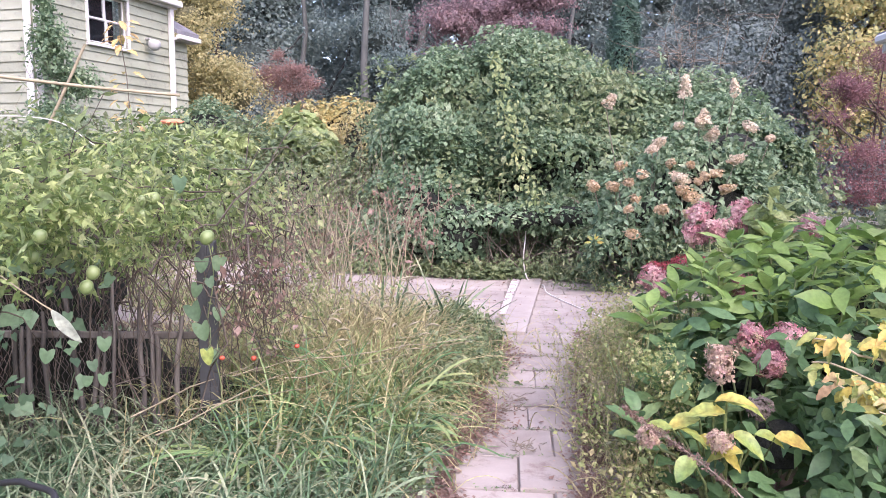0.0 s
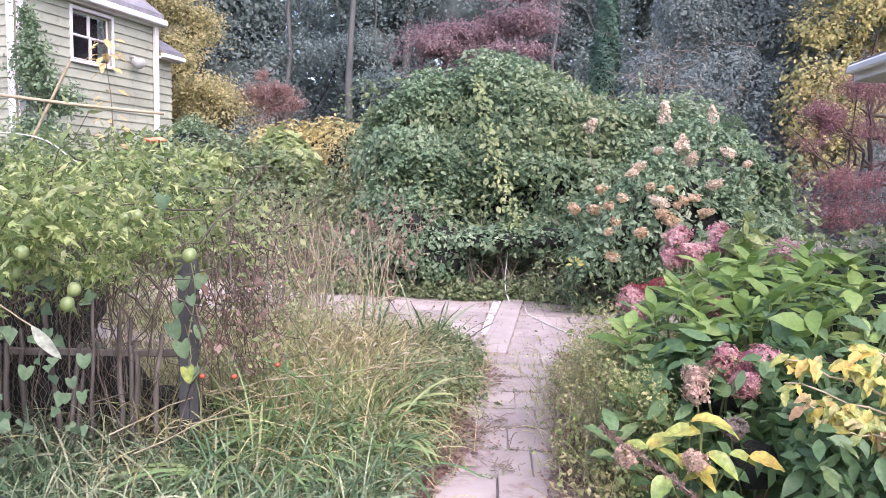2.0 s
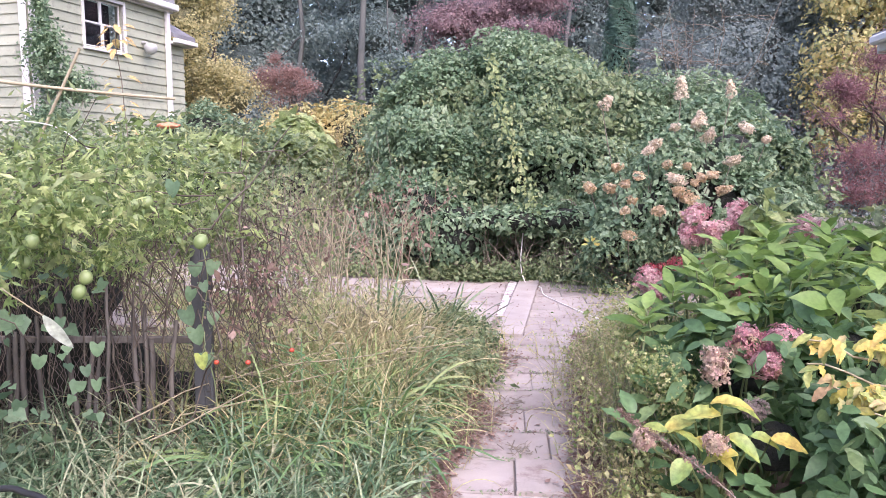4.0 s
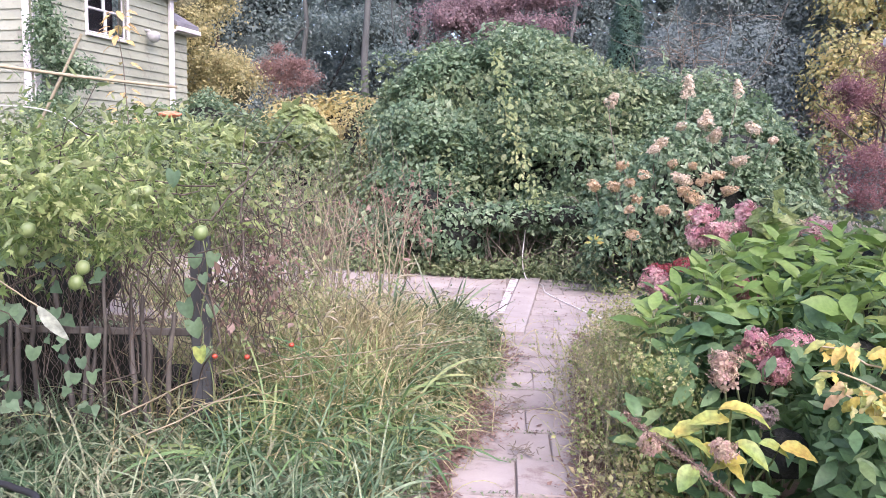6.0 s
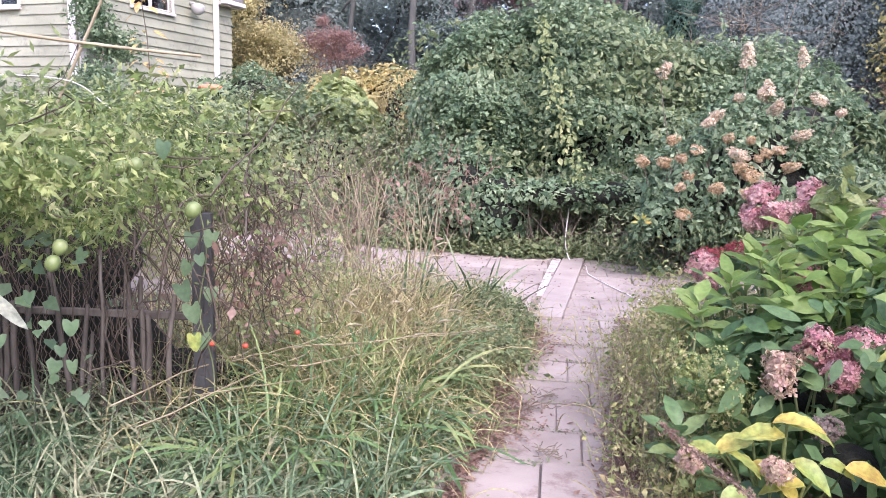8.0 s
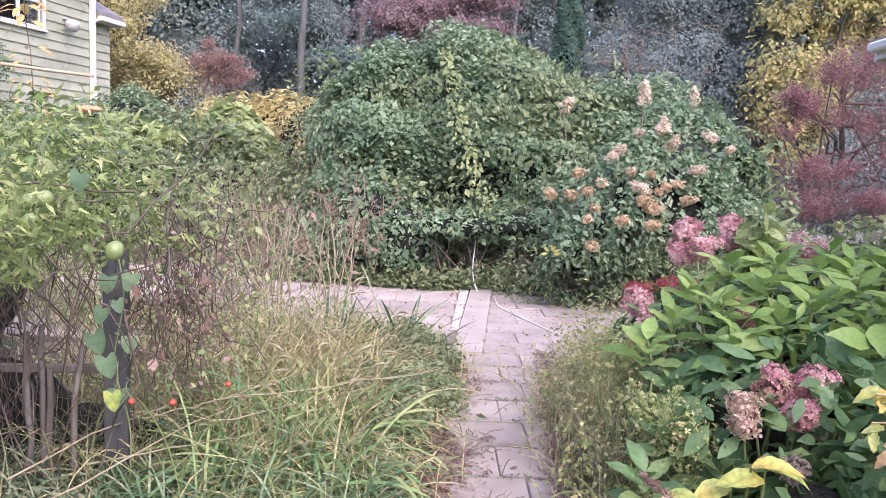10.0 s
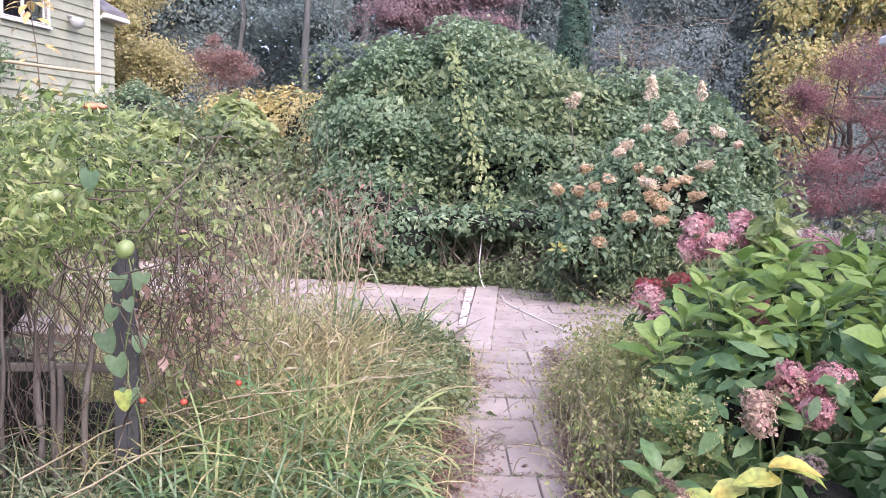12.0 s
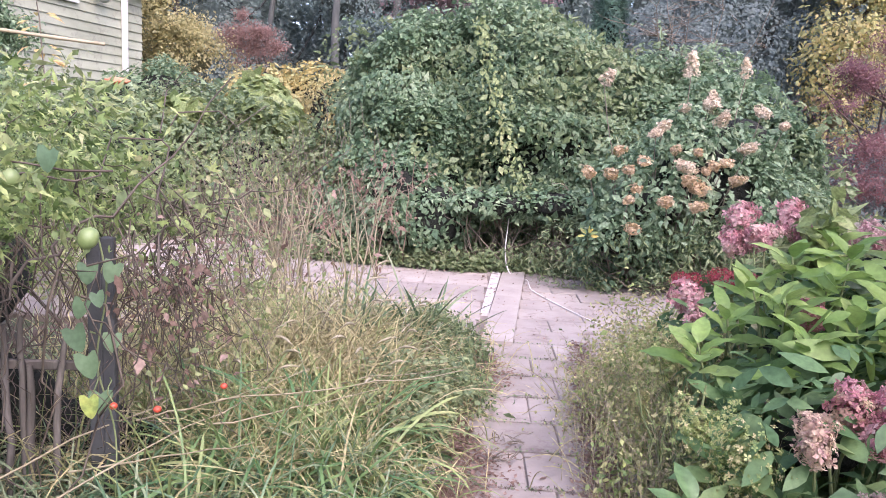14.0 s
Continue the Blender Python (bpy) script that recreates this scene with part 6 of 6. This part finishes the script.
def build_fruit():
    bm = bmesh.new()
    bmesh.ops.create_uvsphere(bm, u_segments=16, v_segments=10, radius=0.028)
    for v in bm.verts:
        k = 1 + 0.06 * noise.noise(v.co * 60)
        v.co = Vector((v.co.x * k, v.co.y * k, v.co.z * 1.15 * k))
    me = bm_mesh("fruit_body", bm, M_FRUIT, True)
    stalk = tube_mesh("fruit_stalk", wander([(0, 0, 0.03)], [(0.01, 0.01, 0.1)], 5, 0.1), np.full((1, 5), 0.0018), M_STEM)
    for x, y, z in ((-0.66, 2.3, 1.03), (-0.92, 2.3, 1.17), (-0.87, 2.3, 1.18), (-0.89, 2.25, 1.11), (-0.96, 2.0, 0.93), (-0.975, 1.98, 0.88), (-1.08, 2.35, 0.99), (-1.18, 2.3, 0.99), (-1.02, 1.8, 1.08), (-1.2, 2.2, 1.02), (-1.12, 1.9, 1.0)):
        f = thing("green_fruit", (x, y, z), "round pale green passion fruit hanging from the vine", "fruit", "green fruit on the vine")
        put("skin", me, f, Matrix.Translation((x, y, z)) @ Euler((rng.normal(0, 0.3), rng.normal(0, 0.3), rng.uniform(0, 6))).to_matrix().to_4x4() @ Matrix.Scale(rng.uniform(0.8, 1.0), 4))
        put("stalk", stalk, f, Matrix.Translation((x, y, z)))
    bm = bmesh.new()
    bmesh.ops.create_uvsphere(bm, u_segments=12, v_segments=8, radius=0.012)
    for v in bm.verts:
        v.co.z *= 0.88
    red = bm_mesh("small_tomato", bm, M_TOMATO, True)
    for x, y, z in ((-0.51, 2.38, 0.525), (-0.4, 2.63, 0.515), (-0.66, 2.42, 0.51)):
        f = thing("tomato", (x, y, z), "small red tomato on a trailing stem in the grass", "fruit", "red tomatoes in the grass")
        put("skin", red, f, Matrix.Translation((x, y, z)))
        piece("stalk", tube_mesh("stalk", wander([(x, y, z + 0.012)], [(x - 0.06, y + 0.1, z + 0.05)], 5, 0.1), np.full((1, 5), 0.002), M_STEM), f)


build_fruit()


def build_heart_leaves():
    b = thing("morning_glory", (-0.74, 2.6, 0), "climbing stem with large heart-shaped leaves on the fence post", "vine")
    ms = [leaf_mesh("heart_leaf", 0.46, M_HEART, True, 0.06, 0.12, 0.015), leaf_mesh("heart_leaf", 0.5, M_HEART, True, 0.1, 0.2, 0.02)]
    for x, y, z, s in ((-0.77, 2.5, 0.91, 0.065), (-0.69, 2.5, 0.92, 0.07), (-0.79, 2.5, 0.8, 0.065), (-0.82, 2.5, 0.71, 0.085), (-0.78, 2.5, 0.63, 0.085), (-0.7, 2.5, 0.7, 0.06), (-0.73, 2.48, 0.52, 0.075), (-0.98, 2.0, 0.6, 0.045), (-0.94, 2.0, 0.55, 0.05), (-1.0, 2.0, 0.54, 0.042), (-0.9, 1.95, 0.7, 0.055), (-0.95, 1.7, 0.72, 0.05), (-0.76, 2.3, 1.26, 0.07), (-0.72, 2.45, 0.84, 0.05), (-1.0, 1.9, 0.8, 0.045), (-0.95, 2.1, 0.9, 0.05)):
        put("leaf", ms[rng.integers(0, 2)], b, facing((x, y, z), (rng.normal(0, 0.25), -0.25, -1), (rng.normal(0, 0.25) + 0.2, -1, 0.3), s * 0.85))
    line = smooth_line([(-0.74, 2.56, 0.0), (-0.72, 2.55, 0.35), (-0.77, 2.54, 0.6), (-0.74, 2.55, 0.85), (-0.78, 2.53, 1.1), (-0.76, 2.4, 1.28)], 6)
    piece("stem", tube_mesh("stem", [line], np.full((1, len(line)), 0.003), M_STEM, 5), b)
    w = thing("white_backed_leaf", (-0.83, 1.6, 0.9), "long pale leaf showing its silvery back", "leaf")
    me = leaf_mesh("pale_leaf", 0.16, M_SILVER, False, 0.1, 0.2, 0.01)
    put("blade", me, w, facing((-0.83, 1.55, 0.89), (0.5, 0.1, -0.75), (0.1, -1, 0.2), 0.13))
    piece("stalk", tube_mesh("stalk", wander([(-0.83, 1.55, 0.89)], [(-0.95, 1.5, 1.0)], 6, 0.05), np.full((1, 6), 0.0025), M_TWIG_PALE), w)


build_heart_leaves()


def build_fence():
    f = thing("picket_fence", (-1.3, 2.6, 0), "old grey wooden picket fence with rails and rusty wire mesh", "fence")
    ax = Vector((-0.74, 2.66, 0))
    m = frame_at(ax, (1, 0.1, 0))
    for i in range(1, 14):
        for twin in range(rng.integers(1, 4)):
            x = -0.22 - (i - 1) * 0.148 + twin * 0.035 + rng.normal(0, 0.008)
            h = rng.uniform(0.62, 0.84) - twin * 0.12
            foot, tip = m @ Vector((x + rng.normal(0, 0.02), -0.006, 0)), m @ Vector((x + rng.normal(0.02, 0.035), -0.006, h))
            r = np.array([1.1, 1.0, 1.08, 0.92, 1.05, 0.95, 0.9, 0.7]) * rng.uniform(0.008, 0.0135)
            piece("picket", tube_mesh("picket", wander([tuple(foot)], [tuple(tip)], 8, 0.02), r[None], M_PICKET, 6, False), f)
    for z in (0.54,):
        bm = bmesh.new()
        box_into(bm, (-1.95, 0.012, z - 0.016), (-0.13, 0.032, z + 0.016), 0.004, m)
        part("rail", bm, M_PICKET, f)
    bm = bmesh.new()
    box_into(bm, (-0.085, 0.033, 0), (-0.045, 0.066, 0.97), 0.003, m)
    box_into(bm, (-0.13, 0.033, 0), (-0.0851, 0.04, 0.97), 0.0015, m)
    part("post", bm, M_POST, f, "dark metal angle post")
    # wire mesh behind the pickets
    P = []
    for i in range(95):
        x, side = -i * 0.02, (-1) ** i
        P.append([m @ Vector((x + side * (-1) ** k * 0.006 + rng.normal(0, 0.002), 0.05 + rng.normal(0, 0.003), z)) for k, z in enumerate(np.linspace(0.05, 1.02, 38))])
    P = np.array([[tuple(v) for v in r] for r in P])
    piece("wire_mesh", tube_mesh("wire_mesh", P, np.full(P.shape[:2], 0.0019), M_WIRE, 3), f, "rusty wire mesh")


build_fence()


# ---- poles and the sapling ----
def bamboo(name, a, b, r, label):
    t = thing(name, a, label, "pole")
    n = 28
    path = np.linspace(a, b, n)
    path[:, 2] += -0.02 * np.sin(np.linspace(0, np.pi, n))
    rad = r * np.linspace(1.05, 0.85, n) * np.where(np.arange(n) % 6 == 5, 1.14, 1.0)
    piece("cane", tube_mesh("cane", path[None], rad[None], M_BAMBOO, 10), t)
    return t


bamboo("bamboo_pole", (-3.53, 4.07, 1.945), (-1.97, 5.0, 1.8), 0.013, "long horizontal bamboo pole tied across a stake")
bamboo("bamboo_stake", (-3.65, 4.62, 0.0), (-2.48, 4.62, 2.12), 0.012, "leaning bamboo stake that carries the pole")


def build_sapling():
    t = thing("sapling", (-2.3, 5.0, 0), "thin sapling with a few orange and yellow leaves", "tree")
    piece("stem", tube_mesh("stem", wander([(-2.3, 5.0, 0)], [(-2.42, 5.0, 2.35)], 12, 0.015), np.linspace(0.009, 0.003, 12)[None], M_TWIG), t)
    ms = [leaf_mesh("sapling_leaf", 0.25, M_ORANGE, False, 0.1, 0.3, 0.03)]
    for i in range(46):
        z = rng.uniform(1.5, 2.35)
        a = rng.uniform(0, 6.28)
        s = rng.uniform(0.06, 0.11)
        put("leaf", ms[0], t, facing((-2.3 - 0.05 * z + math.cos(a) * 0.07, 5.0 + math.sin(a) * 0.05, z), (math.cos(a), math.sin(a) * 0.6, rng.uniform(-0.5, 0.2)), (0, -0.4, 1), s))


build_sapling()
bush("corner_ivy", [(-6.95, 11.1, 3.7, 0.3, 0.2, 0.4), (-6.8, 11.0, 3.1, 0.4, 0.25, 0.5), (-6.6, 11.2, 2.5, 0.5, 0.3, 0.4), (-6.7, 10.9, 1.8, 0.5, 0.35, 0.6), (-6.95, 11.0, 1.0, 0.5, 0.4, 0.8)], 9000, 0.07, "simple", M_VINE, "ivy climbing the corner of the house", "ivy", stems=20, thick=0.7, inner=False, bumpy=0.2, wild=0.8)
bush("wing_ivy", [(-5.95, 15.2, 1.5, 0.35, 0.3, 1.1)], 2500, 0.07, "simple", M_VINE, "ivy on the far end of the house", "ivy", stems=10, shrink=0.6)


# ---- cables and clutter ----
def cable(name, points, r, material, label, category):
    line = smooth_line(points, 10)
    t = thing(name, points[0], label, category)
    piece("line", tube_mesh("line", [line], np.full((1, len(line)), r), material, 7), t)


cable("white_cable", [(0.75, 7.95, 0.75), (0.74, 7.85, 0.5), (0.72, 7.7, 0.2), (0.78, 7.5, 0.02), (0.92, 7.35, 0.01), (0.93, 7.1, 0.01), (0.95, 6.85, 0.01), (1.1, 6.4, 0.01), (1.3, 5.9, 0.01), (1.5, 5.4, 0.02)], 0.0065, M_HOSE, "thin white garden cable lying across the paving", "cable")
cable("black_hose", [(-0.92, 1.35, 0.43), (-0.79, 1.3, 0.47), (-0.73, 1.28, 0.47), (-0.66, 1.25, 0.47), (-0.63, 1.22, 0.45)], 0.009, M_BLACK, "black garden hose in the grass", "hose")
cable("garden_string", [(-3.6, 4.3, 1.6), (-2.8, 4.6, 1.6), (-2.3, 4.4, 1.4)], 0.004, M_HOSE, "pale string tied between stakes", "string")


def build_orange_thing():
    bm = bmesh.new()
    bmesh.ops.create_icosphere(bm, subdivisions=3, radius=1)
    for v in bm.verts:
        k = 1 + 0.25 * noise.noise(v.co * 2)
        v.co = Vector((-4.45 + v.co.x * 0.17 * k, 10.2 + v.co.y * 0.12 * k, 1.83 + v.co.z * 0.05 * k))
    t = thing("orange_bucket", (-4.45, 10.2, 1.8), "orange plastic object lying in the foliage", "bucket")
    part("shell", bm, M_ORANGE_CLOTH, t, smooth=True)


build_orange_thing()



def build_yellow_sprig():
    t = thing("yellow_sprig", (1.36, 6.76, 0), "single bright yellow compound leaf on a low shrub", "leaf")
    me = leaf_mesh("leaflet", 0.2, M_PEONY, False, 0.1, 0.2, 0.02)
    c = np.array([1.37, 6.7, 0.54])
    for i in range(9):
        an = -1.5 + 3.0 * i / 8 + rng.normal(0, 0.15)
        start = c + np.array([math.sin(an) * 0.03, 0, math.cos(an) * 0.04])
        put("leaflet", me, t, facing(tuple(start), (math.sin(an), -0.2, math.cos(an) * 0.8 - 0.25), (rng.normal(0, 0.3), -1, 0.5), rng.uniform(0.05, 0.075)))
    piece("stalk", tube_mesh("stalk", wander([(1.44, 7.0, 0)], [(1.37, 6.73, 0.54)], 6, 0.04), np.full((1, 6), 0.0025), M_STEM), t)


build_yellow_sprig()
for spot in ((0.57, 3.5), (0.51, 3.31), (0.62, 2.8)):
    c = np.array([spot[0], spot[1], 0.012])
    k = 22
    a = c + np.column_stack([rng.normal(0, 0.05, k), rng.normal(0, 0.03, k), rng.uniform(0, 0.01, k)])
    e = a + np.column_stack([rng.normal(0, 0.04, k), rng.normal(0, 0.03, k), rng.uniform(0, 0.045, k)])
    pile = thing("twig_pile", tuple(c), "small pile of dead brown twigs on the paving", "twigs", "dead twigs on the path")
    piece("twigwork", tube_mesh("twigwork", wander(a, e, 5, 0.15), np.full((k, 5), 0.0022), M_TWIG), pile, kind="stuff")




def build_dead_spike():
    t = thing("dead_flower_spike", (1.35, 1.6, 0), "brown dried feathery flower spike leaning over the border", "plant")
    line = smooth_line([(1.45, 1.55, 0.05), (1.3, 1.7, 0.28), (1.12, 1.8, 0.42), (1.0, 1.93, 0.47), (0.93, 2.02, 0.5)], 14)
    piece("stem", tube_mesh("stem", [line], np.linspace(0.004, 0.0015, len(line))[None], M_TWIG, 5), t)
    q = line[rng.integers(len(line) // 3, len(line), 520)] + rng.normal(0, 0.007, (520, 3))
    piece("seed_growth", scatter("seed_growth", q, ball_dirs(520), 0.009, "floret", M_DEAD, 0.2, 0.8), t, kind="stuff")


build_dead_spike()


def build_yellow_heart():
    t = thing("yellowed_leaf", (-0.68, 2.35, 0.5), "yellowed heart-shaped leaf at the foot of the fence post", "leaf")
    put("blade", leaf_mesh("yellow_heart", 0.42, M_HOSTA, True, 0.06, 0.15, 0.015), t, facing((-0.69, 2.34, 0.56), (0.15, -0.2, -1), (0.1, -1, 0.3), 0.06))
    piece("stalk", tube_mesh("stalk", wander([(-0.69, 2.34, 0.56)], [(-0.74, 2.5, 0.62)], 5, 0.05), np.full((1, 5), 0.002), M_STEM), t)


build_yellow_heart()
for x, y in ((0.97, 3.05), (0.93, 2.7), (1.0, 3.35), (0.9, 2.4), (1.04, 3.75), (0.3, 2.9), (0.34, 4.0)):
    n = 260
    tuft = thing("dry_grass_tuft", (x, y, 0), "small feathery tuft of tan dry grass at the path's edge", "grass", "dry tufts along the path")
    r = np.column_stack([rng.normal(x, 0.03, n), rng.normal(y, 0.06, n), np.zeros(n)])
    piece("tuft_growth", blades("tuft_growth", r, 0.13, 0.003, 0.6, 1.0, M_DEAD, 4, 0.4), tuft, kind="stuff")
for x, y, h in ((0.93, 3.4, 0.3), (1.05, 3.9, 0.34), (0.98, 2.95, 0.26), (1.12, 3.55, 0.36), (1.1, 3.15, 0.4), (1.05, 2.75, 0.34)):
    dry_stems("wiry_weed", [(x + 0.06, y)], h + 0.1, "wiry tan weed with tiny pale seed leaves by the path", 16, 420, M_TWIG_PALE, M_BORDER, lean=0.12, r0=0.0018, forks=5, leaf=0.014)

# ---- paving: every stone by itself ----
def stone_mesh(w, d, seed):
    r = random.Random(seed)
    bm = bmesh.new()
    box_into(bm, (-w / 2, -d / 2, -0.05), (w / 2, d / 2, 0.0), 0.005)
    for v in bm.verts:
        v.co.x += r.uniform(-0.003, 0.003)
        v.co.y += r.uniform(-0.003, 0.003)
    return bm_mesh("stone", bm, M_STONE)


def build_paving():
    base = bmesh.new()
    box_into(base, (-3.6, 5.15, -0.08), (4.2, 9.6, -0.008), 0)
    box_into(base, (0.1, -1.5, -0.08), (1.15, 5.149, -0.008), 0)
    pav = new("pavement", bm_mesh("pavement", base, M_JOINT))
    tagged(pav, "pinkish-grey stone path and patio with dirty joints", "paving", kind="structure")
    shapes = {}

    def lay(x0, x1, y0, y1, skew=0.0):
        w, d = round(x1 - x0 - 0.005, 3), round(y1 - y0 - 0.005, 3)
        key = (w, d, rng.integers(0, 2))
        if key not in shapes:
            shapes[key] = stone_mesh(w, d, len(shapes))
        ob = new("stone", shapes[key])
        ob.parent = pav
        ob.location = ((x0 + x1) / 2, (y0 + y1) / 2, rng.normal(0.004, 0.003))
        ob.rotation_euler = (rng.normal(0, 0.006), rng.normal(0, 0.006), skew + rng.normal(0, 0.006))
    y, i = -1.4, 0
    while y < 5.1:
        d = 0.345
        shift = 0.09 * y - 0.25 if y > 2.5 else -0.03
        cuts = [0.02 + shift, 0.52 + shift, 1.0 + shift] if i % 2 else [0.12 + shift, 0.66 + shift, 1.12 + shift]
        for a, b in zip(cuts, cuts[1:]):
            lay(a + 0.1, b + 0.1, y, y + d)
        y += d
        i += 1
    y, i = 5.15, 0
    while y < 9.4:
        d = 0.34
        x = 0.69 + 0.098 * (y - 5.1)
        first = True
        while x < 4.0:
            w = (0.25 if i % 2 and first else 0.5)
            lay(x, x + w, y, y + d)
            x += w
            first = False
        y += d
        i += 1
    y, i = 5.15, 0
    while y < 9.4:
        x = 0.44 + 0.06 * (y - 5.1)
        while x > -3.4:
            lay(x - 0.6, x, y, y + 0.6)
            x -= 0.6
        y += 0.6
        i += 1
    # the raised slab with the pale strip beside it
    slab = bmesh.new()
    co = [(0.47, 5.08), (0.68, 5.08), (0.93, 7.7), (0.71, 7.7)]
    lo = [slab.verts.new((x, y, -0.02)) for x, y in co]
    hi = [slab.verts.new((x, y, 0.03)) for x, y in co]
    slab.faces.new(hi)
    for i in range(4):
        slab.faces.new((lo[i], lo[(i + 1) % 4], hi[(i + 1) % 4], hi[i]))
    s = new("slab", bm_mesh("slab", slab, M_SLAB))
    s.parent = pav
    tagged(s, "long raised stone slab")
    strip = bmesh.new()
    co = [(0.475, 5.9), (0.535, 5.9), (0.69, 7.7), (0.6, 7.7)]
    lo = [strip.verts.new((x, y, -0.02)) for x, y in co]
    hi = [strip.verts.new((x, y, 0.014)) for x, y in co]
    strip.faces.new(hi)
    for i in range(4):
        strip.faces.new((lo[i], lo[(i + 1) % 4], hi[(i + 1) % 4], hi[i]))
    s = new("mortar_strip", bm_mesh("mortar_strip", strip, M_STRIP))
    s.parent = pav
    tagged(s, "pale broken mortar strip")


build_paving()
